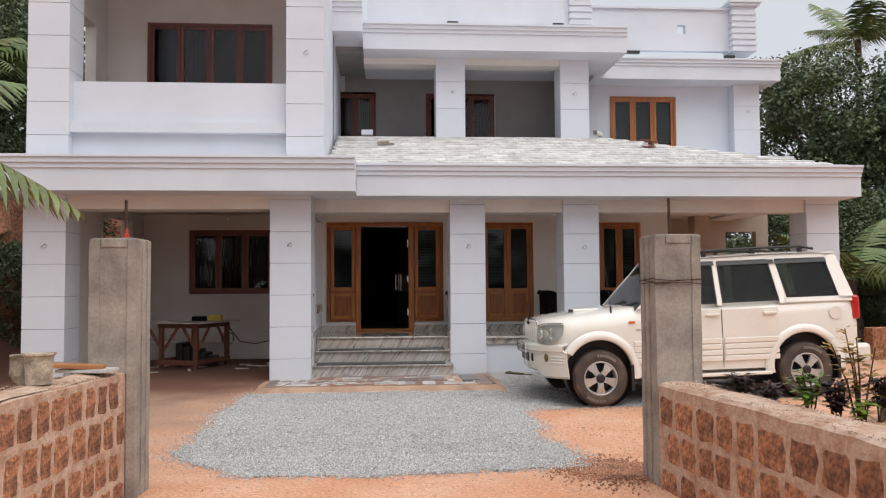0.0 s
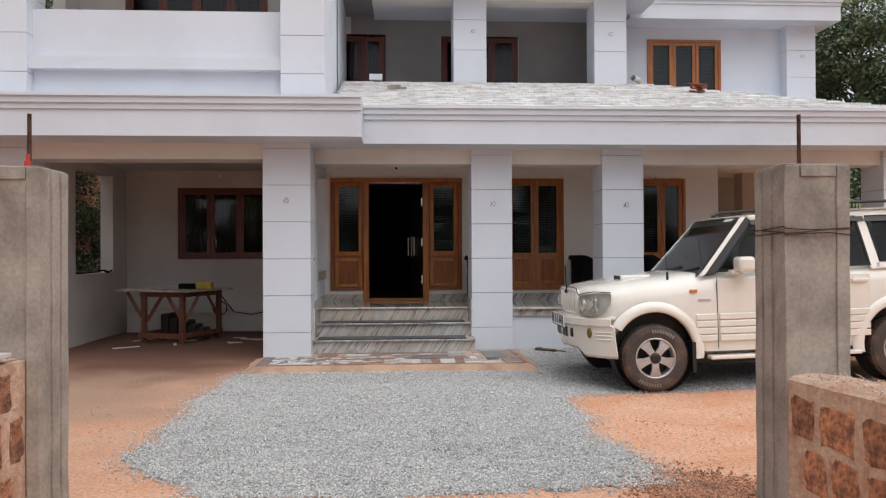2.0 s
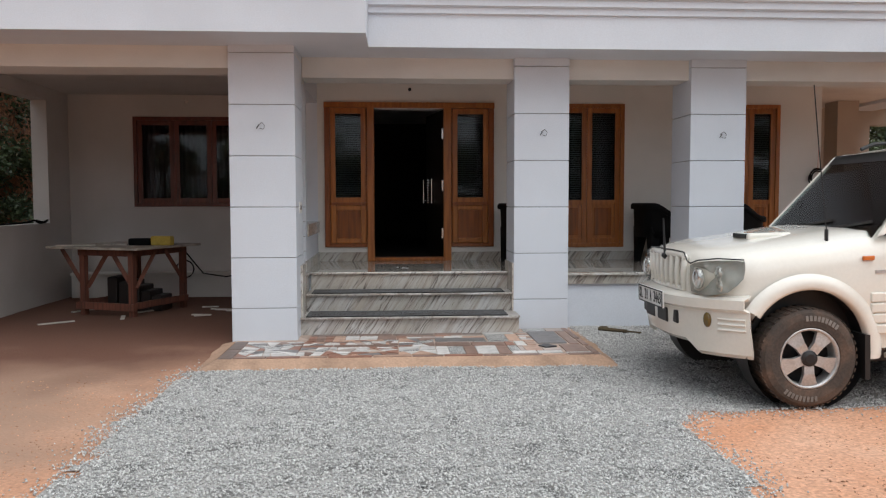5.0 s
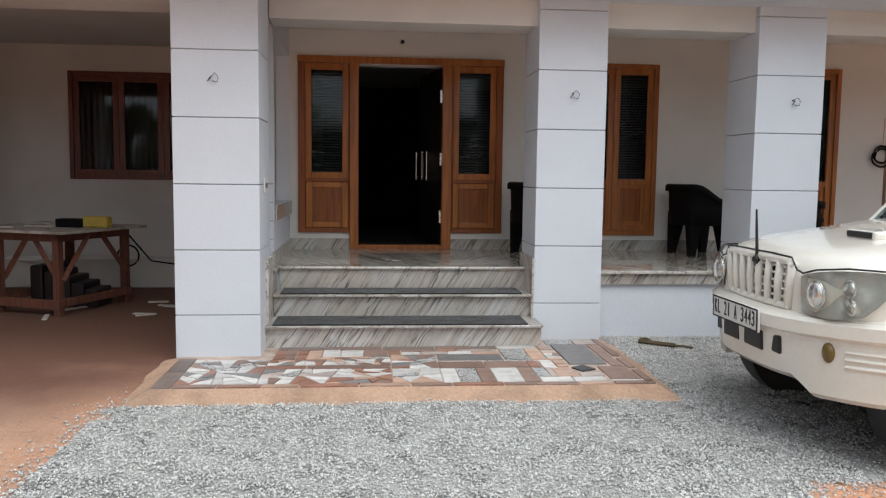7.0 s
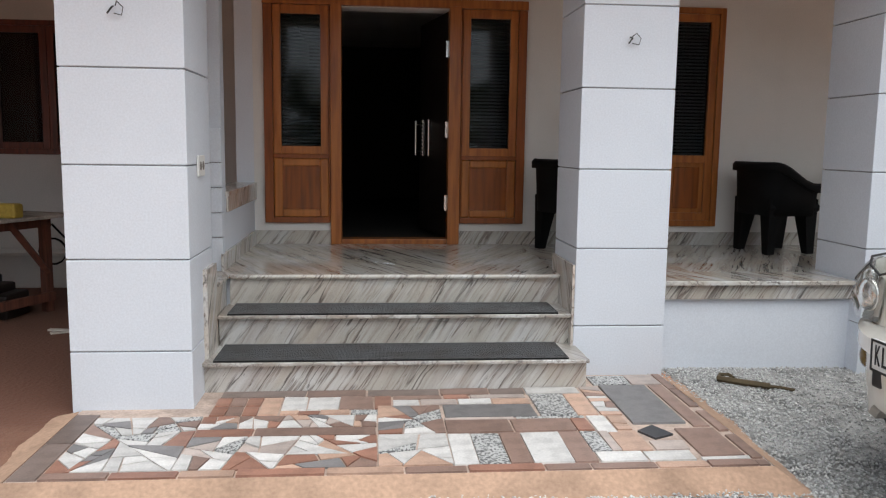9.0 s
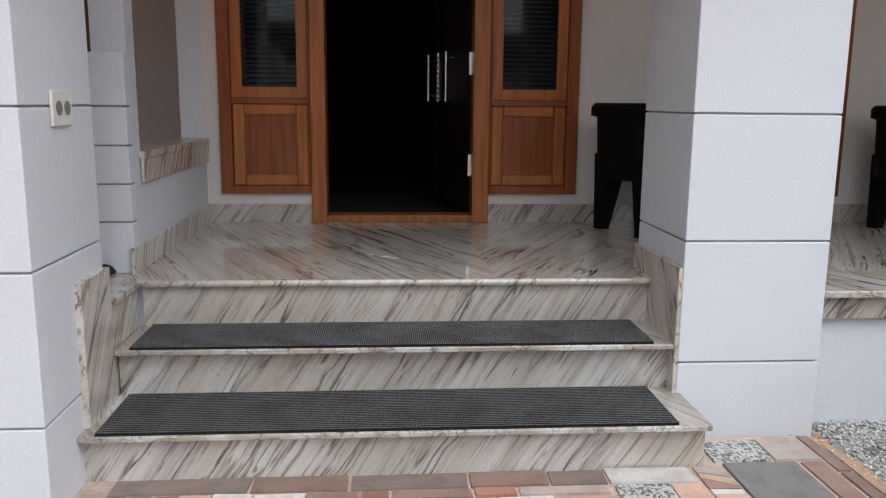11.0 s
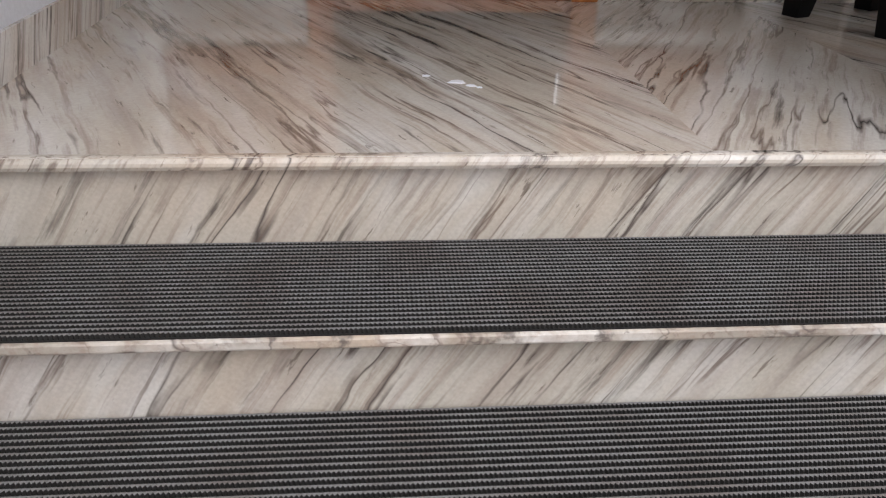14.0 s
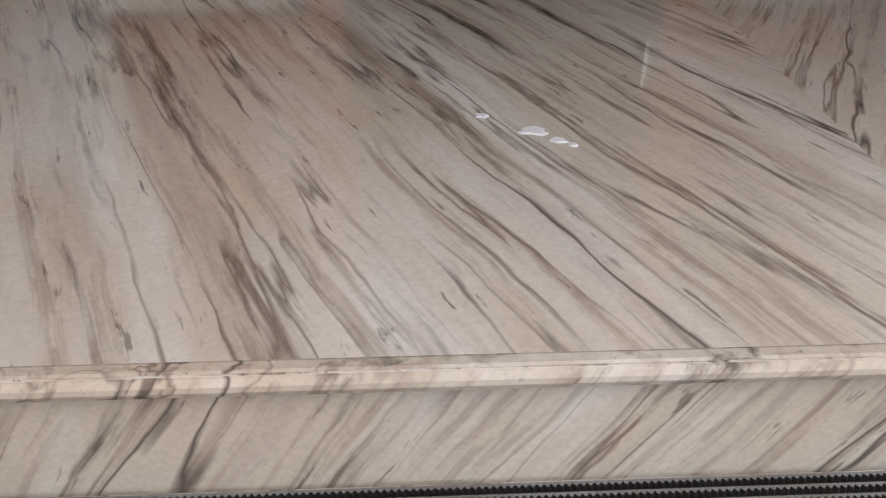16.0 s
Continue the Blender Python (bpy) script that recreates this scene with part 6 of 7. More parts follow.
k = random.Random(3)
for i in range(6):
    L = k.uniform(0.25, 0.6)
    tagged(part("timber_offcut", boxes((-L / 2, L / 2, -0.03, 0.03, 0, 0.018), bevel=0.003), OFFCUT), "pale timber offcut lying on the work table", "offcut", "offcuts").matrix_basis = B @ pose(k.uniform(-0.1, 0.6), k.uniform(0.0, 0.95), 0.876, 0, 0, k.uniform(-40, 40))
for i in range(14):
    L = k.uniform(0.12, 0.45)
    x, y = k.uniform(-4.4, -2.2), k.uniform(14.3, 16.2)
    tagged(part("wood_scrap", boxes((-L / 2, L / 2, -0.025, 0.025, 0, 0.015), bevel=0.003), OFFCUT), "pale wood scrap lying on the car porch floor", "offcut", "scraps on the floor").matrix_basis = pose(x, y, ground_z(x, y) + 0.002, 0, 0, k.uniform(0, 180))
pile = thing("scrap_pile", "dark pile of boards and sacks under the work table", "pile", B @ pose(0.35, 0.72, 0, 0, 0, 15))
for i in range(5):
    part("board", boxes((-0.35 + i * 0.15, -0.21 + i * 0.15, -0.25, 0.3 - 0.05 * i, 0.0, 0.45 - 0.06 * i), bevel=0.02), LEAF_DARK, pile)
bm = bmesh.new()
tube(bm, [(-3.1, 16.2, 0.75), (-2.9, 16.4, 0.42), (-2.6, 16.5, 0.36), (-2.2, 16.4, 0.45)], 0.01, 6)
tube(bm, [(-3.1 + 0.12 * math.cos(q), 16.2, 0.5 + 0.12 * math.sin(q)) for q in (2 * math.pi * j / 14 for j in range(29))], 0.01, 6)
tagged(part("power_cable", bm, BLACK), "black cable trailing from the work table", "cable")
tagged(part("low_shelf", boxes((-5.0, -1.5, 17.1, 17.38, 0.0, 0.34), (-5.0, -1.5, 17.06, 17.38, 0.34, 0.37), bevel=0.004), CREAM), "low cream masonry ledge along the car porch wall", "ledge", kind="structure")

# shoes on the marble ledge, cables on the sill and on the wall
for x, y, r in ((-1.355, 14.13, 80), (-1.375, 14.02, 95)):
    sh = thing("shoe", "black leather shoe resting on the marble ledge", "shoe", pose(x, y, FLOOR + 0.002, 0, 0, r), "pair of shoes")
    part("sole", boxes((-0.13, 0.12, -0.042, 0.042, 0, 0.018), bevel=0.008), RUBBER, sh)
    bm = bmesh.new()
    rings = []
    for u, hw, top in ((-0.125, 0.025, 0.06), (-0.1, 0.038, 0.085), (-0.03, 0.038, 0.08), (0.03, 0.04, 0.055), (0.09, 0.04, 0.042), (0.118, 0.022, 0.03)):
        rings.append([bm.verts.new((u, hw * math.cos(q), 0.016 + (top - 0.016) * math.sin(q))) for q in (math.pi * k / 8 for k in range(9))])
    for a, b in zip(rings, rings[1:]):
        for i in range(8):
            bm.faces.new((a[i], b[i], b[i + 1], a[i + 1]))
    bm.faces.new(rings[0])
    bm.faces.new(rings[-1][::-1])
    bmesh.ops.recalc_face_normals(bm, faces=bm.faces[:])
    part("upper", bm, BLACK, sh, smooth=True)
bm = bmesh.new()
tube(bm, [(0, 0, 0.015), (0.05, 0.25, 0.02), (-0.03, 0.5, 0.015), (0.03, 0.8, 0.02), (0.08, 1.0, 0.05), (0.1, 1.25, 0.02)], 0.014, 6)
tube(bm, [(0.1 + 0.04 * math.cos(q), 1.2 + 0.16 * math.sin(q), 0.03 + 0.02 * math.sin(2 * q)) for q in (2 * math.pi * j / 16 for j in range(33))], 0.012, 6)
tagged(part("power_cable", bm, BLACK), "black cable lying along the window sill", "cable").matrix_basis = pose(-5.2, 15.2, 1.13)
coil = thing("cable_coil", "black and pink cables coiled on a wall hook", "cable", pose(5.68, 15.77, 1.78))
bm = bmesh.new()
for r, dz in ((0.10, 0.0), (0.085, -0.02), (0.12, -0.03)):
    tube(bm, [(r * math.cos(q), -0.02 - 0.012 * math.sin(3 * q), dz + r * math.sin(q)) for q in (2 * math.pi * j / 18 for j in range(19))], 0.011, 6)
part("black_loops", bm, BLACK, coil)
bm = bmesh.new()
tube(bm, [(0.06, -0.02, -0.06), (0.11, -0.025, -0.12), (0.07, -0.02, -0.2), (0.12, -0.02, -0.24)], 0.008, 6)
tube(bm, [(0, 0.01, 0.1), (0, -0.03, 0.1), (0.01, -0.02, 0.42)], 0.004, 5)
part("pink_tail", bm, material("pink cable sheath", (0.5, 0.16, 0.12), 0.5, bump=0), coil, "pink cable tail")
gen = random.Random(21)
for x, y, r in ((-0.085, 14.60, 0.03), (-0.05, 14.565, 0.018), (-0.16, 14.66, 0.014), (-0.03, 14.55, 0.01)):
    bm = bmesh.new()
    a = [bm.verts.new((r * gen.uniform(0.5, 1.1) * math.cos(q), 0.7 * r * gen.uniform(0.5, 1.1) * math.sin(q), 0.0)) for q in (2 * math.pi * j / 11 for j in range(11))]
    b = [bm.verts.new((v.co.x * 0.8, v.co.y * 0.8, 0.0025)) for v in a]
    bm.faces.new(b)
    for i in range(11):
        bm.faces.new((a[i], a[(i + 1) % 11], b[(i + 1) % 11], b[i]))
    tagged(part("plaster_crumb", bm, WHITE), "dried white plaster splash on the marble floor", "splash", "plaster splashes").location = (x, y, FLOOR)

# electric fittings
sw = thing("switch_box", "white plastic socket plate on the pillar", "socket", Matrix.Translation((-1.188, 13.44, 1.31)))
part("plate", boxes((0, 0.012, -0.085, 0.085, 0.0, 0.12), bevel=0.004), PLATE, sw)
for y in (-0.035, 0.035):
    bm = bmesh.new()
    tube(bm, [(0.0, y, 0.06), (0.0145, y, 0.06)], 0.025, 14)
    tube(bm, [(0.0, y, 0.06), (0.016, y, 0.06)], 0.017, 12)
    part("socket", bm, FADED, sw, "round socket outlet")
for x, y, z in ((-1.55, 13.126, 2.21), (1.43, 13.716, 2.2), (3.45, 13.716, 2.18), (-5.4, 13.126, 2.2), (-1.28, 12.996, 5.33), (1.44, 16.746, 5.62), (4.05, 16.746, 5.6), (8.6, 18.296, 5.6)):
    bm = bmesh.new()
    tube(bm, [(0, 0.01, 0), (0.005, -0.03, -0.01), (-0.02, -0.035, -0.045)], 0.005, 5)
    tube(bm, [(0.01, 0.01, 0), (0.03, -0.03, 0.02), (0.06, -0.025, -0.01), (0.05, -0.02, -0.05), (0.01, -0.01, -0.04)], 0.003, 5)
    tagged(part("wire_ends", bm, INK), "bare wire ends sticking out of a pillar", "wire", "wire ends on the pillars").location = (x, y, z)
bm = bmesh.new()
tube(bm, [(0, 0, 0), (0.02, -0.02, 0)], 0.03, 10)
tagged(part("lamp_socket", bm, CREAM), "blank round ceiling outlet on the wall", "outlet").location = (-3.35, 17.39, 2.95)
bm = bmesh.new()
tube(bm, [(0, 0, 0), (0, -0.04, 0)], 0.022, 8)
tagged(part("lamp_point", bm, INK), "small dark lamp point over the door", "outlet").location = (0.02, 15.79, 2.93)

bench_up = thing("balcony_bench", "brown wooden bench standing on the upper balcony", "bench", pose(-4.55, 14.5, 3.5))
part("bench_top", boxes((-0.35, 0.35, -0.2, 0.2, 1.42, 1.46), bevel=0.004), REDWOOD, bench_up)
for x in (-0.31, 0.31):
    for y in (-0.16, 0.16):
        part("leg", boxes((x - 0.03, x + 0.03, y - 0.03, y + 0.03, 0, 1.42)), REDWOOD, bench_up)

# debris and bits in the yard
bm = bmesh.new()
for pts, r in (([(-0.2, 0.1, 0.03), (-0.13, 0.03, 0.035), (-0.02, -0.01, 0.03), (0.08, -0.05, 0.025)], 0.021), ([(0.05, -0.045, 0.025), (0.14, -0.05, 0.02), (0.22, -0.09, 0.015)], 0.011), ([(-0.2, 0.1, 0.03), (-0.17, 0.16, 0.04), (-0.11, 0.16, 0.04), (-0.1, 0.1, 0.035)], 0.012)):
    tube(bm, pts, r, 6)
tagged(part("palm_scrap", bm, material("dry palm", (0.10, 0.075, 0.04), 0.9)), "dry dark palm scrap lying on the gravel", "debris").matrix_basis = pose(2.24, 13.42, 0.0, 0, 0, -5)

# things lying on the left boundary wall
tagged(part("plank", boxes((-0.2, 0.2, -0.06, 0.06, 0, 0.03), bevel=0.004), wood("orange plank", (0.42, 0.19, 0.07), (0.3, 0.12, 0.05), 0.7, 0)), "short orange plank lying on the stone wall", "plank").matrix_basis = pose(-2.14, 5.72, 0.975, 0, 4, 12)
tagged(part("tile_offcut", boxes((-0.19, 0.17, -0.1, 0.1, 0, 0.022), bevel=0.003), PAVE["white"]), "white tile offcut lying on the stone wall", "tile").matrix_basis = pose(-2.05, 5.76, 0.945, 0, 0, -10)
bm = bmesh.new()
lathe(bm, [(0.0, 0.0), (0.085, 0.0), (0.105, 0.06), (0.095, 0.14), (0.1, 0.17), (0.06, 0.175), (0.0, 0.16)], 14)
for v in bm.verts:
    v.co = Vector((v.co.x, v.co.z, v.co.y)) + 0.018 * noise.noise_vector(v.co * 14)
tagged(part("cement_sack", bm, material("grey-brown sack cloth", (0.30, 0.25, 0.19), 0.95, vary=0.25, scale=12)), "small crumpled sack standing on the stone wall", "sack").matrix_basis = pose(-2.22, 5.2, 0.94)
bm = bmesh.new()
lathe(bm, [(0.0, 0.0), (0.075, 0.0), (0.085, 0.17), (0.1, 0.18), (0.1, 0.19), (0.0, 0.19)], 18)
for v in bm.verts:
    v.co = Vector((v.co.x, v.co.z, v.co.y))
tagged(part("cement_bag", bm, material("beige bag paper", (0.47, 0.40, 0.31), 0.9, vary=0.25, scale=14, bump=0.5)), "beige rolled-down cement bag on the stone wall", "bag").matrix_basis = pose(-2.12, 5.12, 0.94)

# tiles and rubble on the porch roof
rows_v, rows_f = [], []
k = random.Random(8)
d_y, d_z = 3.5 / 15, (4.66 - 3.52) / 3.54 * 3.5 / 15
for r in range(15):
    y0 = 13.24 + r * d_y
    x = -0.95 + (r % 2) * 0.14
    end = 8.05 - (y0 - 13.24)
    while x < end:
        w = 0.29
        z0 = up(y0) + 0.025 + k.uniform(-0.006, 0.01)
        z1 = up(y0 + d_y) + 0.012
        xb = min(x + w - 0.008, end + 0.1)
        base = len(rows_v)
        rows_v += [(x, y0, z0), (xb, y0, z0 + k.uniform(-0.005, 0.005)), (xb, y0 + d_y + 0.03, z1), (x, y0 + d_y + 0.03, z1), (x, y0, z0 - 0.04), (xb, y0, z0 - 0.04), (xb, y0 + d_y, z1 - 0.03), (x, y0 + d_y, z1 - 0.03)]
        rows_f += [tuple(base + i for i in f) for f in ((0, 1, 2, 3), (0, 4, 5, 1), (1, 5, 6, 2), (3, 7, 4, 0))]
        x += w
me = bpy.data.meshes.new("roof_tile")
me.from_pydata(rows_v, [], rows_f)
me.materials.append(material("pale weathered roof tile", (0.66, 0.65, 0.64), 0.85, vary=0.14, scale=5, fine=40, bump=0.4, second=(0.50, 0.48, 0.46), per_island=0.12))
ob = tagged(new("roof_tile", me), "pale weathered flat roof tiles", kind="stuff")
ob.parent = roof
bm = bmesh.new()
for i in range(7):
    box(bm, k.uniform(-0.22, 0.05), k.uniform(0.08, 0.24), k.uniform(-0.08, 0), k.uniform(0.03, 0.1), 0.02 * i, 0.02 * i + 0.018, 0.003)
tagged(part("clay_tiles", bm, RED_TILE), "small heap of broken red clay tiles on the roof", "rubble").matrix_basis = pose(5.2, 15.3, up(15.3) + 0.03, 12, 0, 20)
bm = bmesh.new()
for i in range(5):
    box(bm, -0.15 + 0.05 * i, -0.02 + 0.05 * i, k.uniform(-0.08, 0), k.uniform(0.02, 0.1), 0.01, k.uniform(0.04, 0.09), 0.008)
tagged(part("mortar_lump", bm, CONCRETE), "lumps of old mortar on the roof", "rubble").matrix_basis = pose(0.02, 15.4, up(15.4) + 0.02, 14, 0, 0)
bm = bmesh.new()
tube(bm, [(0, 0.35, 0), (0, 0, 0)], 0.055, 14, cap=False)
tube(bm, [(0, 0, 0), (0, 0.35, 0)], 0.048, 14, cap=False)
tagged(part("drain_pipe", bm, PLATE), "short white drain pipe stub beside the pillar", "pipe").matrix_basis = pose(4.5, 16.72, 4.76, 0, 0, -35)
tagged(part("brick", boxes((-0.12, 0.12, -0.06, 0.06, 0, 0.11), bevel=0.01), WHITE), "white brick lying at the upper porch edge", "brick").location = (-0.35, 16.7, 4.66)
for x, y, z in ((1.45, 16.6, 6.86), (3.7, 16.6, 6.86), (8.2, 18.3, 6.73)):
    t = thing("floodlight", "small dark floodlight on the eave", "lamp", pose(x, y, z), "floodlights on the eaves")
    part("foot", boxes((-0.03, 0.03, -0.02, 0.02, 0, 0.08)), TRIMBLACK, t)
    part("head", boxes((-0.12, 0.12, -0.08, 0.05, 0.07, 0.2), bevel=0.02), TRIMBLACK, t)
tagged(part("dark_bar", boxes((5.1, 6.0, 18.2, 18.3, 6.93, 6.99)), TRIMBLACK), "dark steel bar lying on the upper eave", "bar")


# ---- plants ----
LEAVES = material("tree leaves", (0.09, 0.125, 0.06), 0.42, vary=0.25, scale=1.2, fine=20, bump=0, second=(0.125, 0.15, 0.065), per_island=0.45)
PALM = material("palm leaves", (0.10, 0.15, 0.04), 0.5, vary=0.2, scale=2, fine=30, bump=0, second=(0.16, 0.18, 0.06), per_island=0.3)
BARK = material("grey bark", (0.13, 0.10, 0.075), 0.95, vary=0.3, scale=8, fine=40, bump=0.8, depth=0.02)
PURPLE = material("dark purple leaves", (0.035, 0.014, 0.02), 0.4, vary=0.25, scale=12, bump=0, second=(0.07, 0.05, 0.035), per_island=0.4)
LIME = material("lime leaves", (0.16, 0.25, 0.03), 0.4, vary=0.2, scale=12, bump=0, second=(0.08, 0.16, 0.025), per_island=0.3)
GOLD = material("yellow leaves", (0.42, 0.25, 0.04), 0.45, vary=0.2, scale=12, bump=0, second=(0.25, 0.2, 0.04), per_island=0.3)


def quad_mesh(name, v, f, mat):
    me = bpy.data.meshes.new(name)
    me.from_pydata(v, [], f)
    me.materials.append(mat)
    return me


def leaf_cloud(centres, per, leaf, gen):
    """Many small bent leaves scattered through clumps."""
    v, f = [], []
    for c, r in centres:
        for _ in range(per):
            d = gen.normal(0, 1, 3)
            d /= np.linalg.norm(d)
            p = np.array(c) + d * np.array([r, r, r * 0.75]) * gen.random() ** 0.35
            a = gen.normal(0, 1, 3)
            a[2] *= 0.5
            a /= np.linalg.norm(a)
            b = np.cross(a, gen.normal(0, 1, 3))
            b /= np.linalg.norm(b)
            L, w = leaf * gen.uniform(0.6, 1.3), leaf * gen.uniform(0.22, 0.4)
            i = len(v)
            v += [tuple(p), tuple(p + a * L * 0.5 + b * w), tuple(p + a * L - np.array([0, 0, L * 0.2])), tuple(p + a * L * 0.5 - b * w)]
            f.append((i, i + 1, i + 2, i + 3))
    return v, f


def leafy_tree(seed, height, spread, clumps, per, leaf):
    gen = np.random.default_rng(seed)
    th = thing("tree", "tall dense dark green broadleaf tree beside the house", "tree", None, "trees round the house")
    bm = bmesh.new()
    tube(bm, [(0, 0, -0.3), (0.1, 0.05, height * 0.25), (0.05, -0.1, height * 0.5), (0.15, 0.1, height * 0.85)], 0.26, 8, taper=0.25)
    centres = []
    for i in range(clumps):
        q, hgt = gen.uniform(0, 2 * np.pi), gen.uniform(0.22, 1.0)
        rad = spread * math.sqrt(max(0.05, 1 - (hgt - 0.5) ** 2 * 3.2)) * gen.uniform(0.35, 1.0)
        c = (rad * math.cos(q), rad * math.sin(q), height * hgt)
        centres.append((c, gen.uniform(0.5, 1.15)))
        if i % 3 == 0:
            tube(bm, [(0.08, 0, c[2] * 0.7), (c[0] * 0.5, c[1] * 0.5, c[2] * 0.88), c], 0.07, 5, taper=0.3)
    part("trunk", bm, BARK, th)
    v, f = leaf_cloud(centres, per, leaf, gen)
    ob = new("crown", quad_mesh("crown", v, f, LEAVES))
    ob.parent = th
    return th


def frond(bm_v, bm_f, root, heading, rise, length, droop, gen, leaflets=26, width=0.05):
    """One palm frond: a drooping rib with paired narrow leaflets."""
    d = Vector((math.cos(heading), math.sin(heading), 0))
    pts = []
    for k in range(leaflets + 1):
        f = k / leaflets
        pts.append(Vector(root) + d * length * (f * math.cos(rise)) + Vector((0, 0, length * (f * math.sin(rise) - droop * f * f))))
    side = d.cross(Vector((0, 0, 1)))
    for k in range(2, leaflets):
        p, tan = pts[k], (pts[k + 1] - pts[k - 1]).normalized()
        f = k / leaflets
        L = length * 0.26 * math.sin(math.pi * (0.12 + 0.86 * f)) + 0.05
        for s in (-1, 1):
            a = (side * s * 0.85 + tan * 0.6 + Vector((0, 0, -0.25 - gen.uniform(0, 0.3)))).normalized()
            i = len(bm_v)
            w = tan * width * 0.5
            mid = p + a * L * 0.5
            bm_v += [tuple(p - w), tuple(p + w), tuple(mid + w * 0.9 + Vector((0, 0, 0.01))), tuple(mid - w * 0.9), tuple(p + a * L + Vector((0, 0, -L * 0.25)))]
            bm_f += [(i, i + 1, i + 2, i + 3), (i + 3, i + 2, i + 4)]
    for k in range(leaflets):
        i = len(bm_v)
        w = side * 0.018 * (1 - 0.8 * k / leaflets)
        bm_v += [tuple(pts[k] - w), tuple(pts[k] + w), tuple(pts[k + 1] + w), tuple(pts[k + 1] - w)]
        bm_f.append((i, i + 1, i + 2, i + 3))


def palm(seed, height, length, count, m, label="coconut palm with long arching fronds"):
    gen = np.random.default_rng(seed)
    th = thing("palm_tree", label, "palm", m, "palms round the house")
    bm = bmesh.new()
    tube(bm, [(0, 0, -0.3), (0.15, 0.0, height * 0.35), (0.1, 0.1, height * 0.7), (0, 0, height)], 0.17, 9, taper=0.7)
    part("trunk", bm, BARK, th)
    for i in range(count):
        v, f = [], []
        frond(v, f, (0, 0, height), 2 * math.pi * i / count + gen.uniform(-0.2, 0.2), radians(gen.uniform(-10, 62)), length * gen.uniform(0.85, 1.1), gen.uniform(0.25, 0.55), gen, width=0.075)
        ob = new("frond", quad_mesh("frond", v, f, PALM))
        ob.parent = th
    return th


big = leafy_tree(1, 9.5, 3.6, 95, 420, 0.145)
wide = leafy_tree(2, 7.0, 3.4, 74, 400, 0.14)
big.matrix_basis = pose(14.8, 26.0, -0.6)
wide.matrix_basis = pose(17.8, 25.0, 0) @ Matrix.Scale(1.2, 4)
for x, y, z, r, s in ((19.5, 30, -2.0, 40, 1.05), (12.8, 31, -1.5, 130, 0.9), (22, 24, -1, 210, 0.9), (-11.5, 20, 2.2, 70, 0.85), (-13, 27, 2.5, 300, 1.2), (-15.0, 15, 2.5, 160, 1.0), (-9, 34, 2, 15, 1.2), (-20, 4, 0, 15, 1.2), (21, 8, 0, 95, 1.2)):
    copy_thing(big, pose(x, y, z, 0, 0, r)).scale = (s, s, s)
# copies at negative y are unseen, added to block sky and darken pane reflections
for x, y, z, r, s in ((12.6, 22.5, -1.6, 75, 0.8), (16.5, 20.5, -1.8, 250, 0.9), (-9.6, 17.5, 1.4, 20, 0.55), (-9.2, 22.0, 1.8, 190, 0.8), (-10.5, 13.0, 2.0, 280, 0.6), (-7.6, 16.2, -0.6, 50, 0.42), (-7.9, 18.5, -0.4, 150, 0.5), (-8.6, 20.5, 0.2, 10, 0.7), (-7.8, 14.2, 0.2, 250, 0.35), (24, 16, 0, 0, 1.1), (-15, -7, 0, 40, 0.8), (-8, -15, 0, 120, 0.8), (1, -18, 0, 220, 0.8), (9, -15, 0, 310, 0.8), (16, -5, 0, 60, 0.8), (-12, -12, -1.2, 10, 0.8), (-4.5, -17, -1.2, 200, 0.85), (-1.5, -15, -1.4, 75, 0.7), (5, -16, -1.2, 330, 0.8), (12.5, -12, -1.2, 150, 0.8), (19, -1, -1, 20, 0.8), (-18, -2, -1, 100, 0.8)):
    copy_thing(wide, pose(x, y, z, 0, 0, r)).scale = (s, s, s)
palm(5, 10.9, 3.2, 18, pose(18.4, 29.5, 0, 0, 0, 15))
palm(6, 8.0, 3.4, 15, pose(20.0, 28.5, 0, 0, 0, 70))
palm(7, 1.6, 3.0, 11, pose(11.4, 18.8, 0, 0, 0, 30), "young palm with bright arching fronds near the ground")
palm(8, 4.8, 3.0, 13, pose(-9.6, 18.8, 1.6, 0, 0, 50))
# overhanging frond of a young palm outside the left gate wall
palm(9, 2.2, 2.0, 7, pose(-4.1, 5.75, 0.44, 0, 0, -4), "young palm with fronds arching over the stone wall")
for x, y, s, r in ((12.8, 16.6, 0.34, 10), (14.2, 17.6, 0.42, 100), (11.6, 20.2, 0.36, 200), (13.2, 19.0, 0.4, 300)):
    copy_thing(wide, pose(x, y, -0.5, 0, 0, r)).scale = (s, s, s)
hedge_wall = tagged(part("garden_wall", boxes((9.6, 22, 15.2, 15.5, -0.1, 0.62), bevel=0.02), LATERITE), "low dark laterite garden wall beyond the car", "wall", kind="structure")

# bank of soil behind the right wall with potted-looking crotons
bm = bmesh.new()
n = 14
g = [[bm.verts.new((2.44 + 2.6 * i / n, 1.8 + 4.1 * j / n, (0.76 + 0.05 * noise.noise((i * 0.7, j * 0.7, 4))) * min(1.0, (n - i) / 5) * min(1.0, (n - j + 1.2) / 2.5) - 0.08)) for i in range(n + 1)] for j in range(n + 1)]
for r0, r1 in zip(g, g[1:]):
    for i in range(n):
        bm.faces.new((r0[i], r0[i + 1], r1[i + 1], r1[i]))
struct("planting_bed", bm, SOIL, "raised bed of red soil behind the stone wall", "ground")


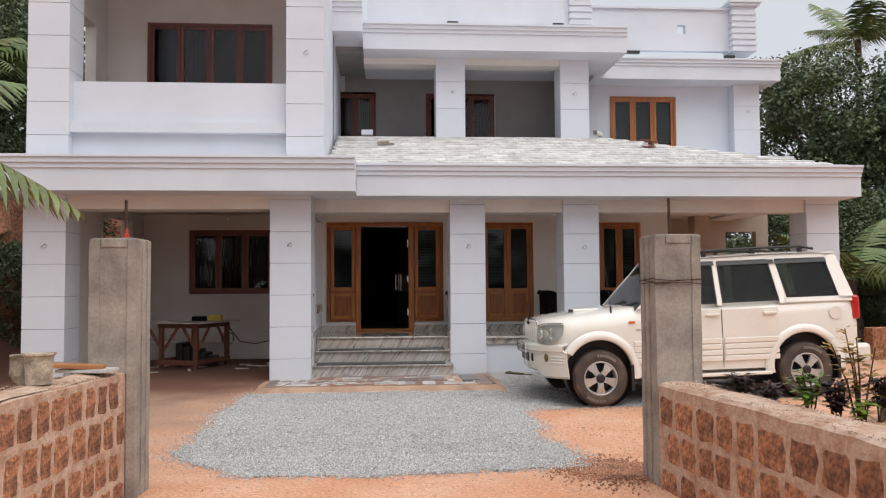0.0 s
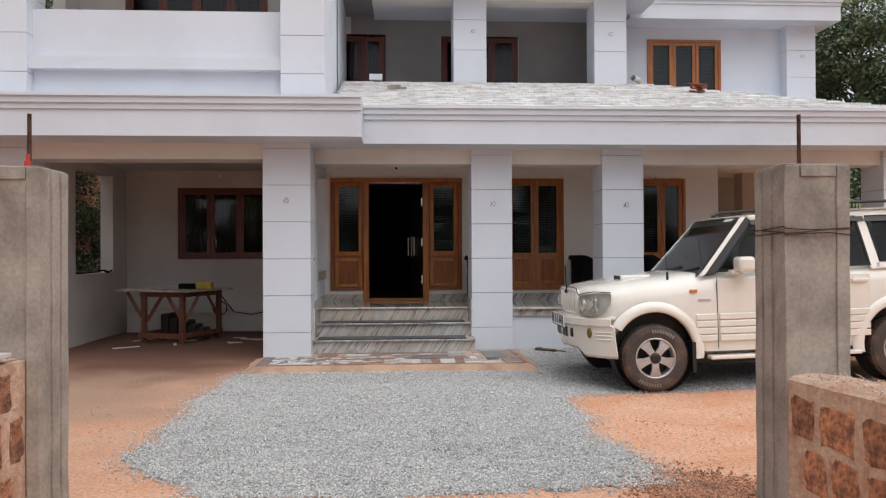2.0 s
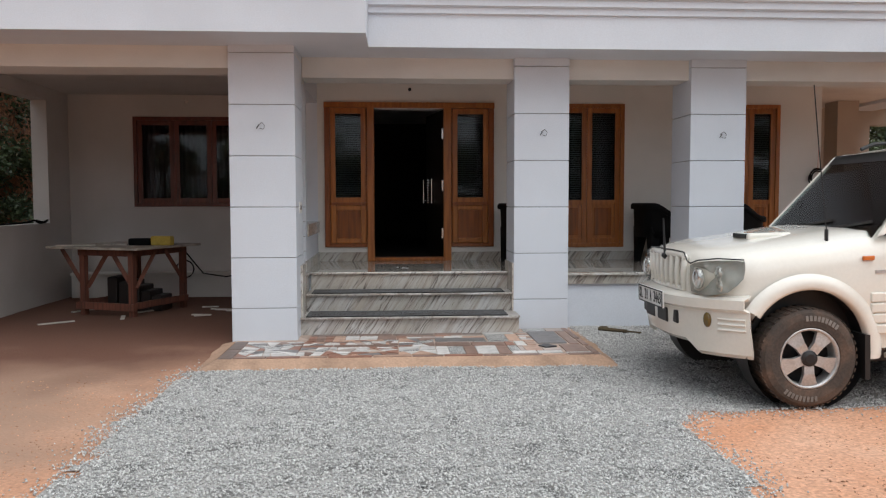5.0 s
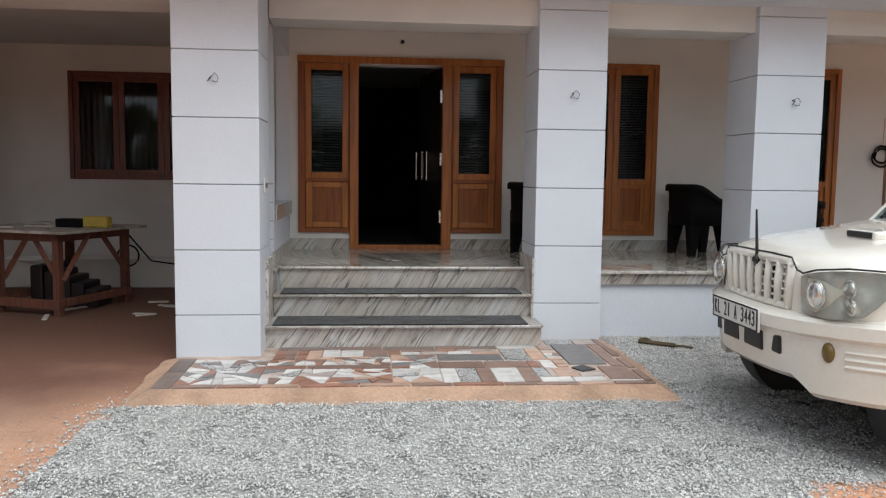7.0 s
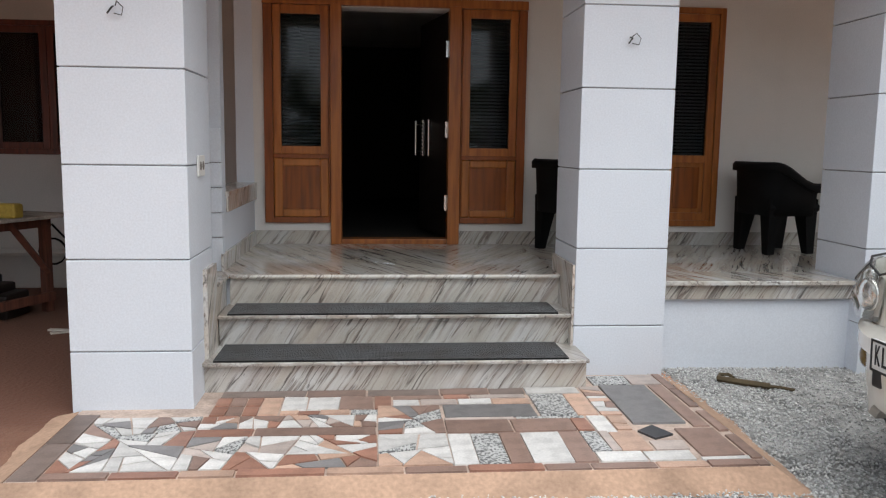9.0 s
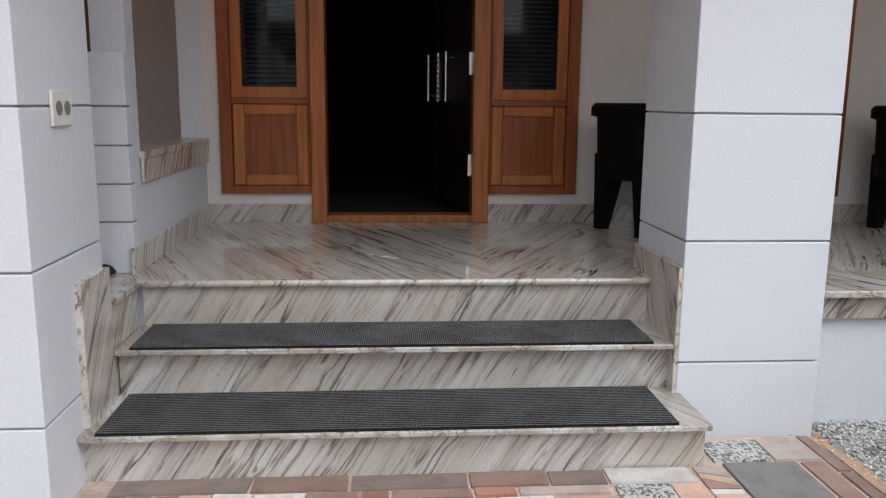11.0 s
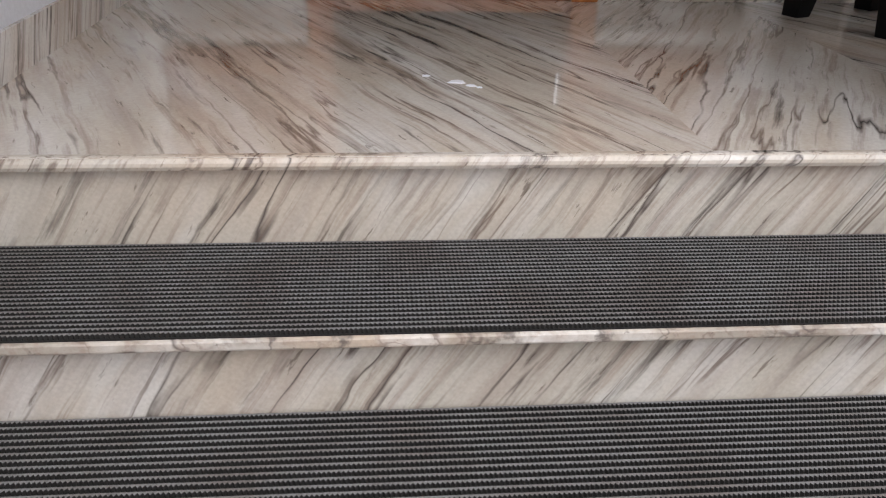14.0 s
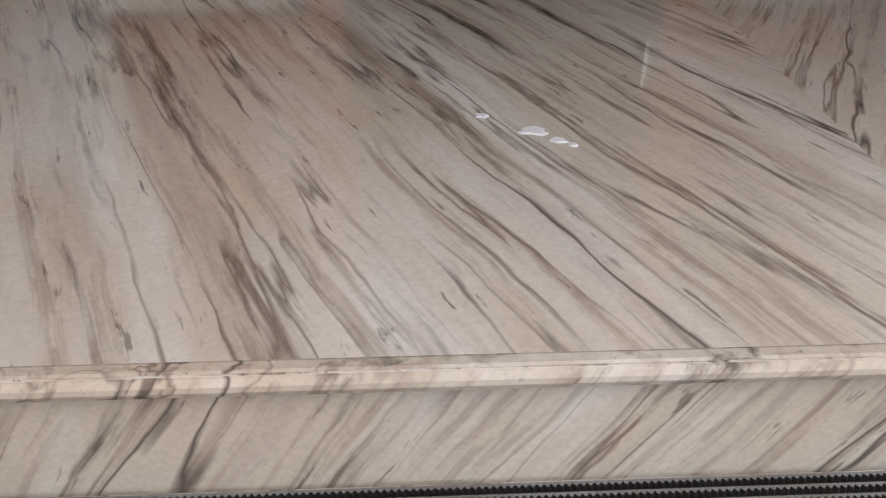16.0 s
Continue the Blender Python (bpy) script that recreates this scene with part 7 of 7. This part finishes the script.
def croton(m, mat, height, leaves, leaf, stems, label, seed):
    gen = np.random.default_rng(seed)
    th = thing("shrub", label, "plant", m, "shrubs behind the wall")
    v, f = [], []
    for s in range(stems):
        q = gen.uniform(0, 2 * np.pi)
        tip_ = Vector((0.3 * height * math.cos(q) * gen.uniform(0.2, 1), 0.3 * height * math.sin(q) * gen.uniform(0.2, 1), height * gen.uniform(0.7, 1.0)))
        bm = bmesh.new()
        tube(bm, [(0, 0, -0.12), tip_ * 0.5 + Vector((0.01, 0, 0)), tip_], 0.007, 5, taper=0.5)
        part("stem", bm, BARK, th)
        for k in range(leaves):
            fr = gen.uniform(0.35, 1.0)
            p = tip_ * fr
            h = gen.uniform(0, 2 * np.pi)
            up_ = gen.uniform(0.1, 0.9)
            d = Vector((math.cos(h), math.sin(h), up_)).normalized()
            w = d.cross(Vector((0, 0, 1))).normalized() * leaf * 0.17
            L = leaf * gen.uniform(0.7, 1.15)
            i = len(v)
            a, b, c = p + d * L * 0.35, p + d * L * 0.7 + Vector((0, 0, -0.02)), p + d * L + Vector((0, 0, -L * 0.3))
            v += [tuple(p), tuple(a + w), tuple(a - w), tuple(b + w * 0.9), tuple(b - w * 0.9), tuple(c)]
            f += [(i, i + 1, i + 2), (i + 2, i + 1, i + 3, i + 4), (i + 4, i + 3, i + 5)]
    ob = new("foliage", quad_mesh("foliage", v, f, mat))
    ob.parent = th
    return th


croton(pose(2.46, 5.4, 0.66), PURPLE, 0.26, 17, 0.095, 9, "low withered purple shrub behind the stone wall", 1)
croton(pose(2.62, 5.35, 0.64), PURPLE, 0.22, 15, 0.09, 7, "low withered purple shrub behind the stone wall", 2)
croton(pose(2.57, 4.72, 0.70), LIME, 0.30, 20, 0.105, 5, "fresh lime green shrub behind the stone wall", 3)
croton(pose(2.72, 4.7, 0.68), PURPLE, 0.28, 20, 0.095, 7, "glossy dark purple croton behind the stone wall", 4)
croton(pose(2.86, 4.68, 0.70), GOLD, 0.56, 20, 0.115, 5, "tall croton with drooping yellow leaves", 5)
croton(pose(3.0, 4.7, 0.66), PURPLE, 0.36, 22, 0.10, 7, "glossy dark purple croton behind the stone wall", 6)
croton(pose(2.82, 4.6, 0.68), LIME, 0.17, 14, 0.09, 4, "fresh lime green shrub behind the stone wall", 7)

# cut bank of red earth beyond the car porch
bm = bmesh.new()
n = 54
g = [[bm.verts.new((-6.9 - 0.9 * (i / 14) - 0.25 * noise.noise((i * 0.5, j * 0.35, 3)), 11.0 + 0.3 * j, -0.1 + (2.6 + 1.7 * min(1.0, max(0.0, (j - 12) / 12))) * i / 14 + 0.12 * noise.noise((i * 0.6, j * 0.5, 8)))) for i in range(15)] for j in range(n + 1)]
for r0, r1 in zip(g, g[1:]):
    for i in range(14):
        bm.faces.new((r0[i], r0[i + 1], r1[i + 1], r1[i]))
struct("earth_bank", bm, LATERITE, "rough cut bank of red earth beyond the car porch", "bank")
